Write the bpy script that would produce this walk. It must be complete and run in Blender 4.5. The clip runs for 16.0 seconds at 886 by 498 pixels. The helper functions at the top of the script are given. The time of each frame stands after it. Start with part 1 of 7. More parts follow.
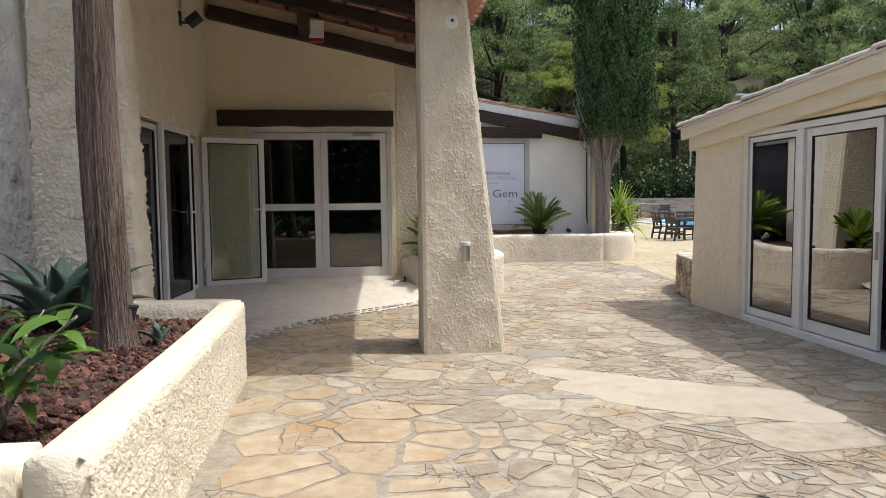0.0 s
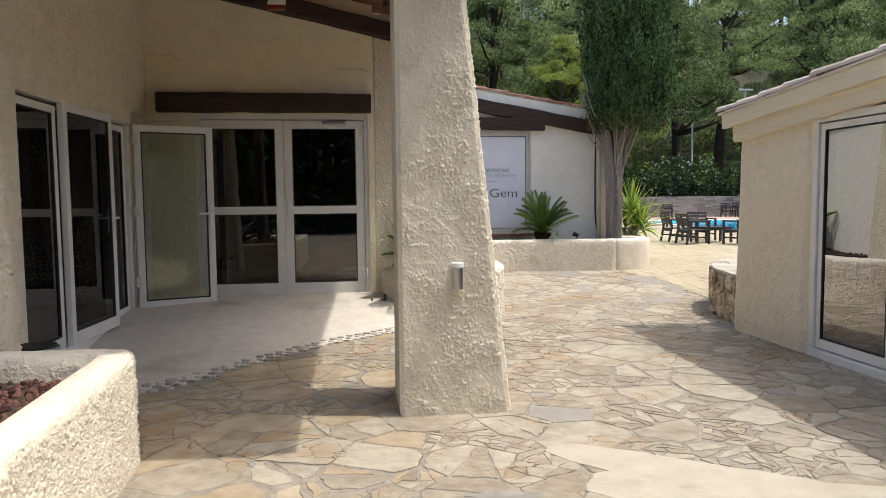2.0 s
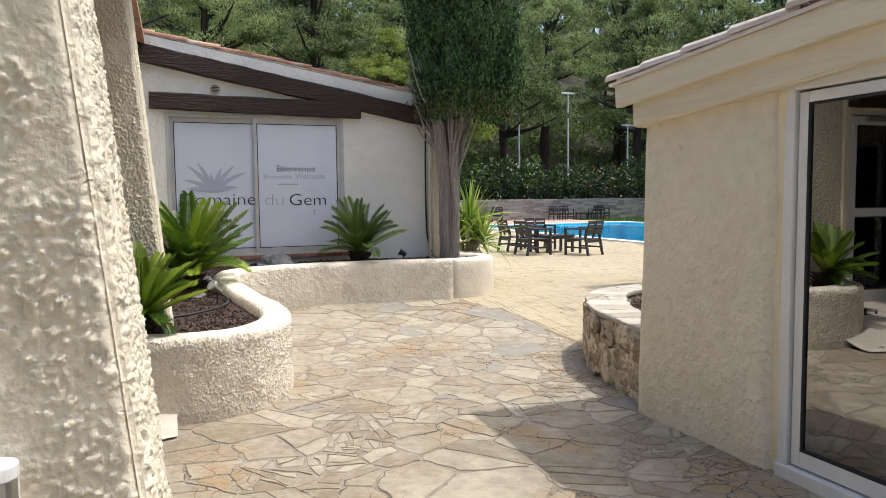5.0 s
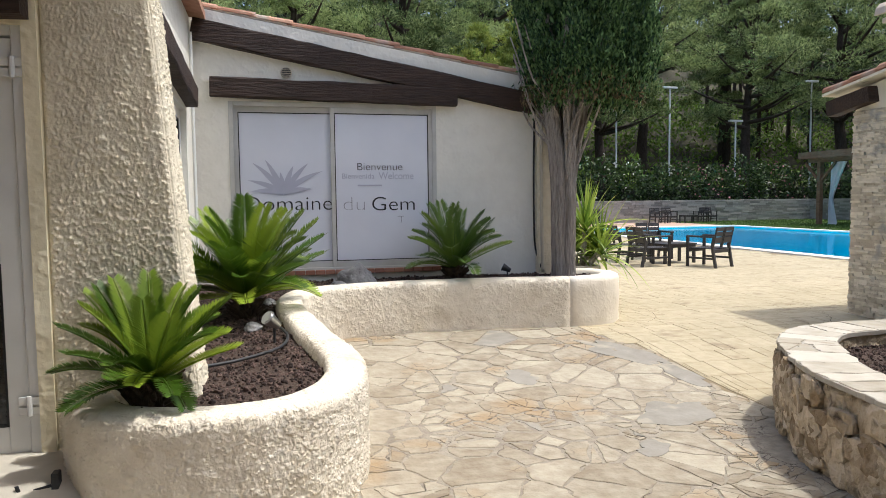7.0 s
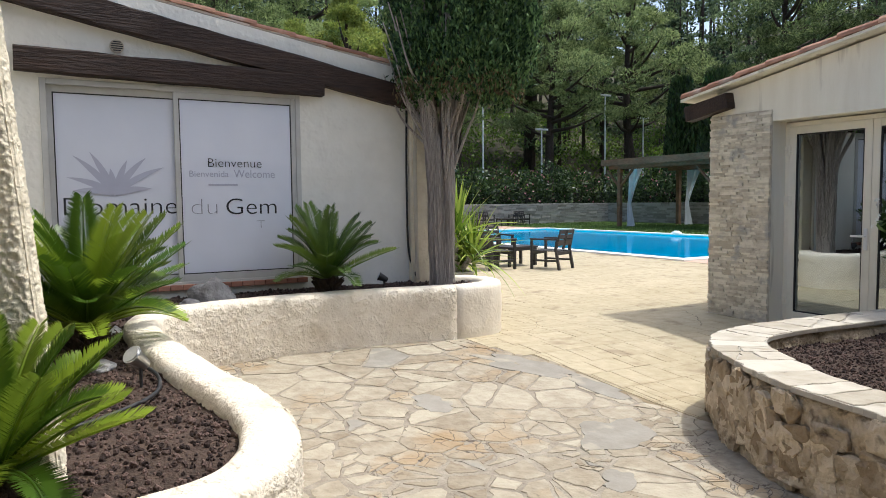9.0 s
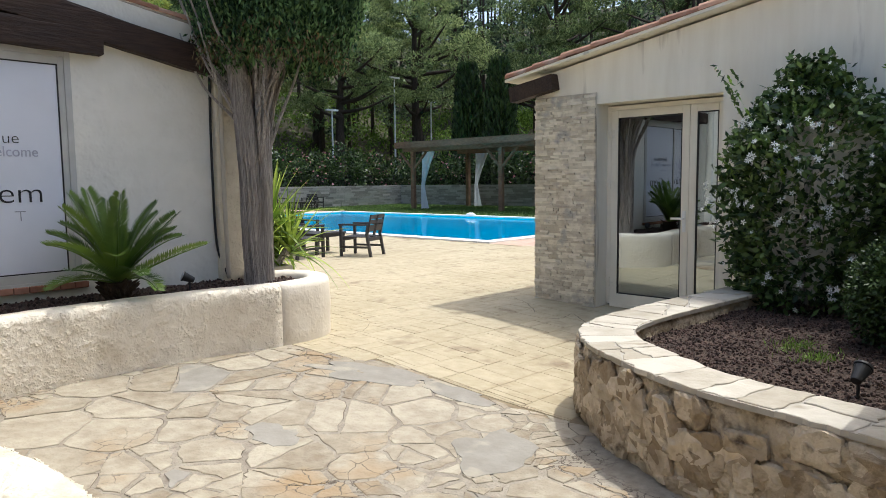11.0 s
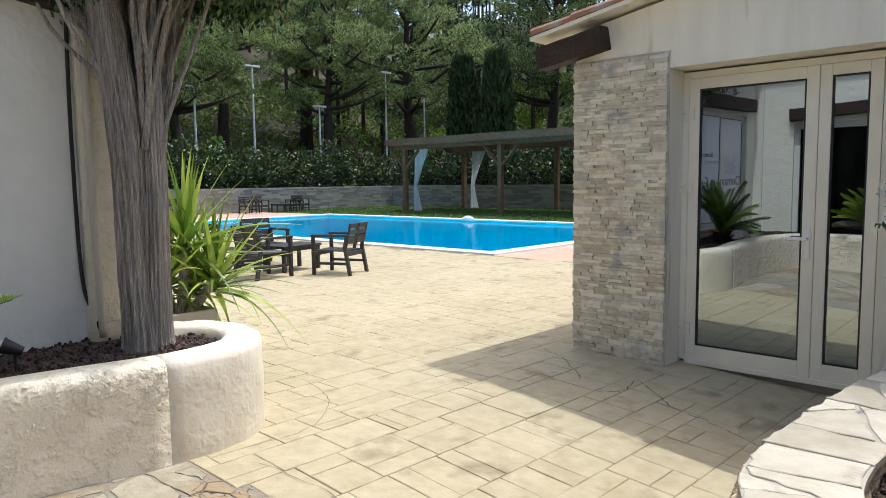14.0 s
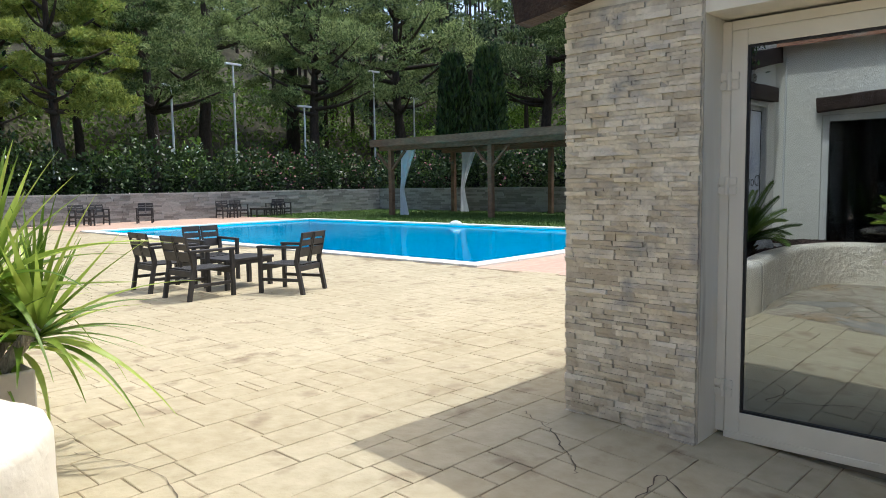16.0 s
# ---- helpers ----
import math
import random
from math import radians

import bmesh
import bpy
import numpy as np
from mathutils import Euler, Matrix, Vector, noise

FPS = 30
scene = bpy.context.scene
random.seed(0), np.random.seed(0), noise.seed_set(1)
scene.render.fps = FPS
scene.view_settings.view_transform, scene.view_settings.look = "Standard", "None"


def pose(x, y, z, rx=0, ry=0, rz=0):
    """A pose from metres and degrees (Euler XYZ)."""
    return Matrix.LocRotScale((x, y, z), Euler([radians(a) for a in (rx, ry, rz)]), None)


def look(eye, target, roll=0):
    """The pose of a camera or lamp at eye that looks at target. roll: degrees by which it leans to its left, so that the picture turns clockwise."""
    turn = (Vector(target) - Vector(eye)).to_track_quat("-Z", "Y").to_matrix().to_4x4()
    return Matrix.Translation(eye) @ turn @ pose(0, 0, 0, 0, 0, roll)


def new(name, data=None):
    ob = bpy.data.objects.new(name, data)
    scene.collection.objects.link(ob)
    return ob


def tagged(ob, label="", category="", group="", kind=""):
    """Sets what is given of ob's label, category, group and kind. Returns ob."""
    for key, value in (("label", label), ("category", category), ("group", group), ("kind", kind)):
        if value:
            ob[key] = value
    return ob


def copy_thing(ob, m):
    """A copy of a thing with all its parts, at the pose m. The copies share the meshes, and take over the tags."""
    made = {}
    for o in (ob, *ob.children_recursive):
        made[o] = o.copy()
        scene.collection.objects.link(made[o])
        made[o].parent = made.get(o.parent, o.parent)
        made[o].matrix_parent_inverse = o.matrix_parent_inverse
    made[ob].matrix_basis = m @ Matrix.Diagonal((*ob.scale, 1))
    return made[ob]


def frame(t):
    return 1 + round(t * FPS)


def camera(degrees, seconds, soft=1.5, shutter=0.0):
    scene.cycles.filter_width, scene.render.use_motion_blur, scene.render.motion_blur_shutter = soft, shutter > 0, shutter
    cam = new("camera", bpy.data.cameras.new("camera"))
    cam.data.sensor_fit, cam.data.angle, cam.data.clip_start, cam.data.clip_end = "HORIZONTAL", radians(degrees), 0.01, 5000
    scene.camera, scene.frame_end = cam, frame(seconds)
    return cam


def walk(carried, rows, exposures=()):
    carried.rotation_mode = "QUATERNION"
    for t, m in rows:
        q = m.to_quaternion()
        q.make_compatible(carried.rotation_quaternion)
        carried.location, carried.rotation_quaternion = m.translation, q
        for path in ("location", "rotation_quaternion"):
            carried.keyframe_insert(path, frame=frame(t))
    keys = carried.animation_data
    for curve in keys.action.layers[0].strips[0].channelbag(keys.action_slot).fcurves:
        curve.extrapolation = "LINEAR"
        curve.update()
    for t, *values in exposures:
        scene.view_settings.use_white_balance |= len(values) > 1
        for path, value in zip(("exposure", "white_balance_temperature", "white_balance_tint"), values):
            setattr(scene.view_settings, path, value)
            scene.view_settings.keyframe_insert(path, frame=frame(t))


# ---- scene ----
cam = camera(64.4, 16.0, soft=0.9)
METRES, EYE, TILT, LEAN, TURN = 12.7, 1.36, 0.0, 0.0, -6.6
ROWS = [
    (0.0, 0.0, 0.0, 0.0, -0.04, -4.03, 0.56),
    (0.5, -0.0017, 0.0283, 0.0001, -0.17, -4.09, 0.51),
    (1.0, -0.0006, 0.0603, 0.0011, -0.27, -4.11, 0.57),
    (1.5, 0.0039, 0.0952, 0.002, -0.37, -4.14, 0.57),
    (2.0, 0.0059, 0.1325, 0.0033, -0.49, -4.2, 0.57),
    (2.5, 0.0117, 0.1705, 0.0041, -0.81, -4.18, 0.61),
    (3.0, 0.019, 0.2101, 0.0039, -2.69, -4.16, 0.59),
    (3.5, 0.0289, 0.2492, 0.0044, -9.81, -4.2, 0.61),
    (6.0, 0.0689, 0.4388, 0.0121, -14.5, -4.22, 0.6),
    (6.5, 0.0711, 0.4731, 0.0118, -8.82, -4.17, 0.66),
    (7.0, 0.0656, 0.5027, 0.0125, -7.23, -4.07, 0.61),
    (7.5, 0.0584, 0.5288, 0.0125, -6.96, -4.0, 0.59),
    (8.0, 0.0457, 0.5474, 0.0115, -8.04, -3.9, 0.51),
    (8.5, 0.0305, 0.5619, 0.0118, -11.61, -3.84, 0.49),
    (9.0, 0.0257, 0.5767, 0.0112, -22.76, -3.88, 0.54),
    (9.5, 0.024, 0.5933, 0.012, -32.59, -3.95, 0.46),
    (12.0, 0.0566, 0.6919, 0.013, -40.57, -5.62, 0.68),
    (12.5, 0.0809, 0.7191, 0.0127, -40.63, -5.64, 0.72),
    (13.0, 0.106, 0.7471, 0.0126, -40.48, -5.63, 0.71),
    (13.5, 0.1298, 0.774, 0.0131, -40.48, -5.56, 0.72),
    (14.0, 0.1536, 0.8008, 0.0137, -40.55, -5.5, 0.72),
    (14.5, 0.1775, 0.8278, 0.0134, -40.55, -5.49, 0.76),
    (15.0, 0.2047, 0.8503, 0.0125, -40.6, -5.45, 0.82),
    (15.5, 0.2313, 0.8699, 0.0119, -40.67, -5.38, 0.82),
    (16.0, 0.2575, 0.8832, 0.0112, -40.94, -5.26, 0.86),
]
walk(cam, [(t, pose(0, 0, EYE, TILT, LEAN, TURN) @ pose(METRES * x, METRES * y, METRES * z, 90 + pitch, roll, yaw)) for t, x, y, z, yaw, pitch, roll in ROWS],
     exposures=[(0.0, 0.75, 6250, 9), (16.0, 0.75, 6050, 5)])

# ---- light ----
SUN_DIR = Vector((0.425, -0.075, 1.0)).normalized()
world = bpy.data.worlds.new("world")
scene.world = world
world.use_nodes = True
wn = world.node_tree.nodes
sky = wn.new("ShaderNodeTexSky")
sky.sky_type = "NISHITA"
sky.sun_disc = False
sky.dust_density = 4.6
sky.sun_elevation = math.asin(SUN_DIR.z)
sky.sun_rotation = math.atan2(SUN_DIR.x, SUN_DIR.y)
world.node_tree.links.new(sky.outputs[0], wn["Background"].inputs[0])
wn["Background"].inputs[1].default_value = 0.15
sun = new("sun", bpy.data.lights.new("sun", "SUN"))
sun.data.energy, sun.data.angle, sun.data.color = 1.85, radians(0.53), (1.0, 0.955, 0.89)
sun.matrix_world = look(SUN_DIR * 60, (0, 0, 0))


# ---- materials ----
def material(name, dark, light, grain=6.0, blotch=0.7, rough=0.85, bump=0.2, bump_scale=40.0, bump_dist=0.01,
             metal=0.0, per_object=0.0, per_island=0.0, stretch=(1, 1, 1), spec=0.4, cells=0.0, stain=None, stain_scale=1.2, stain_from=0.58,
             subsurface=0.0, coords="Object", veins=None):
    """Two scales of colour variation, relief and, where asked, a variation from piece to piece and stains."""
    m = bpy.data.materials.new(name)
    m.use_nodes = True
    t = m.node_tree
    n, link = t.nodes, t.links.new
    b = n["Principled BSDF"]
    b.inputs["Roughness"].default_value, b.inputs["Metallic"].default_value = rough, metal
    b.inputs["Specular IOR Level"].default_value = spec
    co = n.new("ShaderNodeTexCoord")
    mp = n.new("ShaderNodeMapping")
    mp.inputs["Scale"].default_value = stretch
    if coords == "World":
        geo = n.new("ShaderNodeNewGeometry")
        link(geo.outputs["Position"], mp.inputs[0])
    else:
        link(co.outputs[coords], mp.inputs[0])

    def tex(scale, detail=6.0):
        x = n.new("ShaderNodeTexNoise")
        x.inputs["Scale"].default_value, x.inputs["Detail"].default_value = scale, detail
        link(mp.outputs[0], x.inputs["Vector"])
        return x.outputs[0]

    def maths(op, a, c):
        x = n.new("ShaderNodeMath")
        x.operation = op
        for i, v in enumerate((a, c)):
            if isinstance(v, (int, float)):
                x.inputs[i].default_value = v
            else:
                link(v, x.inputs[i])
        return x.outputs[0]

    f = maths("ADD", maths("MULTIPLY", tex(grain), 0.55), maths("MULTIPLY", tex(blotch, 3.0), 0.45))
    if per_object:
        oi = n.new("ShaderNodeObjectInfo")
        f = maths("ADD", f, maths("MULTIPLY", maths("SUBTRACT", oi.outputs["Random"], 0.5), per_object))
    if per_island:
        gi = n.new("ShaderNodeNewGeometry")
        f = maths("ADD", f, maths("MULTIPLY", maths("SUBTRACT", gi.outputs["Random Per Island"], 0.5), per_island))
    ramp = n.new("ShaderNodeValToRGB")
    ramp.color_ramp.elements[0].position, ramp.color_ramp.elements[1].position = 0.32, 0.68
    ramp.color_ramp.elements[0].color, ramp.color_ramp.elements[1].color = (*dark, 1), (*light, 1)
    link(f, ramp.inputs[0])
    colour = ramp.outputs[0]
    if stain:
        st = n.new("ShaderNodeValToRGB")
        st.color_ramp.elements[0].position, st.color_ramp.elements[1].position = stain_from, stain_from + 0.14
        link(tex(stain_scale, 8.0), st.inputs[0])
        mx = n.new("ShaderNodeMix")
        mx.data_type = "RGBA"
        link(st.outputs[0], mx.inputs["Factor"])
        link(colour, mx.inputs["A"])
        mx.inputs["B"].default_value = (*stain, 1)
        colour = mx.outputs["Result"]
    if veins:
        scale, width, dark_vein = veins
        wb = n.new("ShaderNodeTexNoise")
        wb.inputs["Scale"].default_value, wb.inputs["Detail"].default_value = scale * 0.9, 4
        link(mp.outputs[0], wb.inputs["Vector"])
        sh = n.new("ShaderNodeMix")
        sh.data_type = "RGBA"
        sh.inputs["Factor"].default_value = 0.12
        link(mp.outputs[0], sh.inputs["A"])
        link(wb.outputs["Color"], sh.inputs["B"])
        vo = n.new("ShaderNodeTexVoronoi")
        vo.feature = "DISTANCE_TO_EDGE"
        vo.inputs["Scale"].default_value = scale
        link(sh.outputs["Result"], vo.inputs["Vector"])
        thin = n.new("ShaderNodeValToRGB")
        thin.color_ramp.elements[0].position, thin.color_ramp.elements[1].position = width * 0.35, width
        thin.color_ramp.elements[0].color, thin.color_ramp.elements[1].color = (1, 1, 1, 1), (0, 0, 0, 1)
        link(vo.outputs["Distance"], thin.inputs[0])
        where = n.new("ShaderNodeValToRGB")
        where.color_ramp.elements[0].position, where.color_ramp.elements[1].position = 0.54, 0.62
        link(tex(1.7, 3.0), where.inputs[0])
        mv = n.new("ShaderNodeMix")
        mv.data_type = "RGBA"
        link(maths("MULTIPLY", thin.outputs[0], where.outputs[0]), mv.inputs["Factor"])
        link(colour, mv.inputs["A"])
        mv.inputs["B"].default_value = (*dark_vein, 1)
        colour = mv.outputs["Result"]
    link(colour, b.inputs["Base Color"])
    if bump:
        h = tex(bump_scale, 5.0)
        if cells:
            v = n.new("ShaderNodeTexVoronoi")
            v.feature = "SMOOTH_F1"
            v.inputs["Scale"].default_value = cells
            wob = n.new("ShaderNodeMix")
            wob.data_type = "RGBA"
            wob.inputs["Factor"].default_value = 0.06
            nz = n.new("ShaderNodeTexNoise")
            nz.inputs["Scale"].default_value = cells * 0.6
            link(mp.outputs[0], nz.inputs["Vector"])
            link(mp.outputs[0], wob.inputs["A"])
            link(nz.outputs["Color"], wob.inputs["B"])
            link(wob.outputs["Result"], v.inputs["Vector"])
            mask = n.new("ShaderNodeValToRGB")
            mask.color_ramp.elements[0].position, mask.color_ramp.elements[1].position = 0.42, 0.6
            link(tex(cells * 0.35, 2.0), mask.inputs[0])
            blob = maths("MULTIPLY", maths("SUBTRACT", 1.0, v.outputs["Distance"]), mask.outputs[0])
            h = maths("ADD", maths("MULTIPLY", h, 0.4), blob)
        bp = n.new("ShaderNodeBump")
        bp.inputs["Strength"].default_value, bp.inputs["Distance"].default_value = bump, bump_dist
        link(h, bp.inputs["Height"])
        link(bp.outputs[0], b.inputs["Normal"])
    if subsurface:
        tr = n.new("ShaderNodeBsdfTranslucent")
        link(colour, tr.inputs[0])
        ms = n.new("ShaderNodeMixShader")
        ms.inputs[0].default_value = subsurface
        link(b.outputs[0], ms.inputs[1])
        link(tr.outputs[0], ms.inputs[2])
        link(ms.outputs[0], n["Material Output"].inputs[0])
    return m


def glass_material(name, tint, ior=2.2, rough=0.0, mirror=(1, 1, 1)):
    """A pane: clear with a tint, and a mirror at the strength of its two faces."""
    m = bpy.data.materials.new(name)
    m.use_nodes = True
    t = m.node_tree
    n, link = t.nodes, t.links.new
    n.remove(n["Principled BSDF"])
    clear, gloss, mix, fr = (n.new("ShaderNodeBsdf" + "Transparent"), n.new("ShaderNodeBsdfGlossy"), n.new("ShaderNodeMixShader"), n.new("ShaderNodeFresnel"))
    clear.inputs[0].default_value = (*tint, 1)
    gloss.inputs["Roughness"].default_value = rough
    gloss.inputs["Color"].default_value = (*mirror, 1)
    fr.inputs[0].default_value = ior
    link(fr.outputs[0], mix.inputs[0])
    link(clear.outputs[0], mix.inputs[1])
    link(gloss.outputs[0], mix.inputs[2])
    link(mix.outputs[0], n["Material Output"].inputs[0])
    return m


STUCCO = material("rough_cream_stucco", (0.66, 0.585, 0.44), (0.80, 0.73, 0.58), 9, 0.6, 0.9, 0.8, 110, 0.008, cells=46)
STUCCO_FINE = material("cream_stucco", (0.76, 0.67, 0.47), (0.85, 0.77, 0.57), 5, 0.5, 0.92, 0.6, 30, 0.015, cells=24, stain=(0.66, 0.56, 0.37), stain_from=0.62)
STUCCO_WORN = material("worn_cream_stucco", (0.70, 0.62, 0.46), (0.82, 0.745, 0.59), 11, 1.1, 0.9, 0.9, 60, 0.01, cells=34, stain=(0.47, 0.39, 0.27), stain_scale=5.5, stain_from=0.655)
# Tree shade is put into the colour: grey base, mottled with dark stains.
STUCCO_TREE_SHADE = material("tree_shaded_stucco", (0.52, 0.475, 0.40), (0.82, 0.775, 0.69), 7, 1.2, 0.92, 1.0, 50, 0.015, cells=30, stretch=(1, 1, 0.6), stain=(0.24, 0.205, 0.16), stain_scale=6.0, stain_from=0.60)
STUCCO_WHITE = material("white_stucco", (0.78, 0.75, 0.67), (0.86, 0.83, 0.75), 7, 0.5, 0.92, 0.45, 30, 0.012, cells=22)
STUCCO_STREAK = material("weathered_cream_render", (0.76, 0.71, 0.60), (0.87, 0.83, 0.73), 4, 0.6, 0.92, 0.25, 50, 0.006, stretch=(2.4, 2.4, 0.35), stain=(0.40, 0.35, 0.28), stain_scale=2.2, stain_from=0.60)
PLANTER_WALL = material("rough_planter_render", (0.68, 0.60, 0.47), (0.84, 0.77, 0.645), 8, 0.7, 0.92, 0.9, 90, 0.012, cells=40, stain=(0.52, 0.43, 0.30), stain_scale=2.6, stain_from=0.61)
PLANTER_SMOOTH = material("smooth_planter_render", (0.69, 0.615, 0.50), (0.81, 0.74, 0.62), 5, 0.6, 0.9, 0.4, 45, 0.01, cells=30, stain=(0.50, 0.42, 0.31), stain_scale=1.6, stain_from=0.62)
FLAG = material("limestone_flag", (0.24, 0.195, 0.135), (0.425, 0.375, 0.285), 10, 2.4, 0.82, 0.9, 20, 0.014, per_object=0.26, coords="World", stain=(0.33, 0.235, 0.135), stain_scale=1.7, stain_from=0.55, veins=(7.0, 0.022, (0.13, 0.105, 0.075)))
FLAG_REST = material("limestone_flag_rest", (0.24, 0.195, 0.135), (0.425, 0.375, 0.285), 10, 2.4, 0.82, 0.9, 20, 0.014, per_island=0.26, coords="World", stain=(0.33, 0.235, 0.135), stain_scale=1.7, stain_from=0.55, veins=(7.0, 0.022, (0.13, 0.105, 0.075)))
FLAG_GREY = material("grey_cement_patch", (0.23, 0.21, 0.175), (0.33, 0.305, 0.26), 7, 1.6, 0.9, 0.4, 30, 0.01, coords="World", stain=(0.40, 0.355, 0.27), stain_scale=3.5, stain_from=0.56)
CEMENT_PALE = material("pale_cement_smear", (0.38, 0.33, 0.25), (0.50, 0.445, 0.345), 5, 1.3, 0.85, 0.5, 40, 0.008, coords="World", stain=(0.36, 0.30, 0.22), stain_scale=3.0, stain_from=0.6)
MORTAR = material("grey_beige_mortar", (0.21, 0.18, 0.14), (0.38, 0.335, 0.265), 16, 2.5, 0.95, 0.7, 60, 0.012, coords="World", veins=(13.0, 0.05, (0.10, 0.08, 0.06)))
STAMPED = material("stamped_yellow_concrete", (0.365, 0.30, 0.185), (0.49, 0.42, 0.285), 9, 0.8, 0.75, 0.7, 14, 0.016, per_object=0.08, coords="World", stain=(0.265, 0.205, 0.13), stain_scale=3.4, stain_from=0.59)
STAMPED_REST = material("stamped_yellow_concrete_rest", (0.365, 0.30, 0.185), (0.49, 0.42, 0.285), 9, 0.8, 0.75, 0.7, 14, 0.016, per_island=0.08, coords="World", stain=(0.265, 0.205, 0.13), stain_scale=3.4, stain_from=0.59)
STAMP_JOINT = material("stamped_joint", (0.13, 0.095, 0.055), (0.36, 0.285, 0.175), 5, 1.4, 0.9, 0.4, 60, 0.01, coords="World")
CONCRETE = material("porch_concrete", (0.50, 0.45, 0.37), (0.64, 0.585, 0.49), 10, 0.8, 0.85, 0.2, 60, 0.006, coords="World", stain=(0.36, 0.32, 0.27), stain_scale=1.3)
PINK_DECK = material("pink_pool_deck", (0.42, 0.28, 0.21), (0.56, 0.40, 0.31), 9, 0.6, 0.85, 0.2, 40, 0.006, coords="World")
EARTH = material("dry_earth", (0.035, 0.035, 0.02), (0.09, 0.08, 0.045), 3, 0.2, 0.95, 0.6, 9, 0.05, coords="World")
LAWN = material("lawn_green", (0.035, 0.07, 0.012), (0.10, 0.17, 0.03), 12, 0.5, 0.9, 0.9, 90, 0.03, coords="World")
BLADE = material("grass_blade", (0.04, 0.08, 0.012), (0.14, 0.22, 0.04), 4, 0.5, 0.7, 0, per_island=0.6, coords="World")
DARK_WOOD = material("dark_brown_beam", (0.018, 0.011, 0.008), (0.06, 0.034, 0.024), 10, 1.5, 0.7, 0.7, 12, 0.02, stretch=(0.5, 4, 4))
PALE_WOOD = material("pale_painted_beam", (0.68, 0.60, 0.44), (0.80, 0.72, 0.55), 8, 0.8, 0.85, 0.4, 10, 0.012, stretch=(5, 0.3, 6), stain=(0.34, 0.23, 0.12), stain_scale=2.6, stain_from=0.66)
PERGOLA_WOOD = material("weathered_brown_wood", (0.11, 0.06, 0.036), (0.27, 0.165, 0.10), 8, 0.8, 0.8, 0.4, 14, 0.01, stretch=(3, 0.6, 3))
TILE = material("terracotta_roof_tile", (0.33, 0.16, 0.10), (0.58, 0.34, 0.23), 8, 1.2, 0.85, 0.4, 30, 0.01, per_object=0.5, coords="World", stain=(0.45, 0.38, 0.31), stain_scale=3)
TILE_PALE = material("faded_roof_tile", (0.52, 0.43, 0.35), (0.72, 0.63, 0.54), 8, 1.2, 0.85, 0.4, 30, 0.01, per_object=0.5, coords="World")
ALU = material("white_lacquered_frame", (0.66, 0.65, 0.62), (0.78, 0.77, 0.74), 5, 0.6, 0.4, 0.05, 40, 0.002, spec=0.5)
ALU_CREAM = material("cream_lacquered_frame", (0.72, 0.68, 0.58), (0.82, 0.78, 0.68), 5, 0.6, 0.4, 0.05, 40, 0.002)
ALU_GREY = material("aged_grey_frame", (0.46, 0.45, 0.42), (0.60, 0.59, 0.56), 6, 0.7, 0.45, 0.08, 40, 0.002)
GASKET = material("black_gasket", (0.012, 0.012, 0.012), (0.03, 0.03, 0.03), 8, 1, 0.6, 0)
STEEL = material("brushed_steel", (0.45, 0.45, 0.45), (0.62, 0.62, 0.61), 20, 2, 0.3, 0.05, 60, 0.001, metal=1.0)
GLASS = glass_material("tinted_glass", (0.26, 0.29, 0.30), 3.6)
GLASS_PORCH = glass_material("dark_porch_glass", (0.30, 0.33, 0.34), 1.9)
GLASS_BLUE = glass_material("blue_solar_glass", (0.20, 0.25, 0.30), 4.2, 0.0, (0.84, 0.94, 1.0))
GLASS_CLEAR = glass_material("clear_glass", (0.80, 0.84, 0.82), 1.55)
FILM = material("white_frosted_film", (0.70, 0.72, 0.80), (0.78, 0.80, 0.88), 2, 0.4, 0.22, 0, spec=0.5)
INK = material("dark_grey_print", (0.012, 0.013, 0.018), (0.03, 0.03, 0.04), 8, 1, 0.4, 0)
INK_PALE = material("pale_lilac_print", (0.44, 0.45, 0.55), (0.50, 0.51, 0.61), 8, 1, 0.4, 0)
INK_MID = material("grey_print", (0.22, 0.23, 0.27), (0.28, 0.29, 0.33), 8, 1, 0.4, 0)
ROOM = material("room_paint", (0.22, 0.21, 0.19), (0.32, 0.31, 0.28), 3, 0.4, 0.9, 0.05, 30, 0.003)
# The reception's unlit depth is put into this near-black base colour.
ROOM_SHADE = material("unlit_room_shade", (0.05, 0.05, 0.055), (0.10, 0.10, 0.105), 3, 0.4, 0.9, 0.05, 30, 0.003)
ROOM_FLOOR = material("room_floor_tile", (0.16, 0.15, 0.14), (0.26, 0.245, 0.225), 4, 0.5, 0.35, 0.05, 30, 0.002)
LAVA = material("red_lava_rock", (0.055, 0.022, 0.016), (0.21, 0.10, 0.072), 25, 1.5, 0.95, 0.8, 90, 0.02, per_island=0.7, coords="World")
LAVA_DARK = material("dark_lava_rock", (0.028, 0.017, 0.014), (0.13, 0.085, 0.07), 25, 1.5, 0.95, 0.8, 90, 0.02, per_island=0.7, coords="World")
SOIL = material("dark_soil", (0.03, 0.019, 0.014), (0.085, 0.055, 0.04), 18, 1.2, 0.98, 0.9, 50, 0.03, coords="World")
ROCK = material("rubble_stone", (0.30, 0.22, 0.135), (0.66, 0.55, 0.40), 9, 3.0, 0.92, 1.0, 18, 0.05, per_object=0.4, coords="World", stain=(0.14, 0.10, 0.065), stain_scale=9.0, stain_from=0.60)
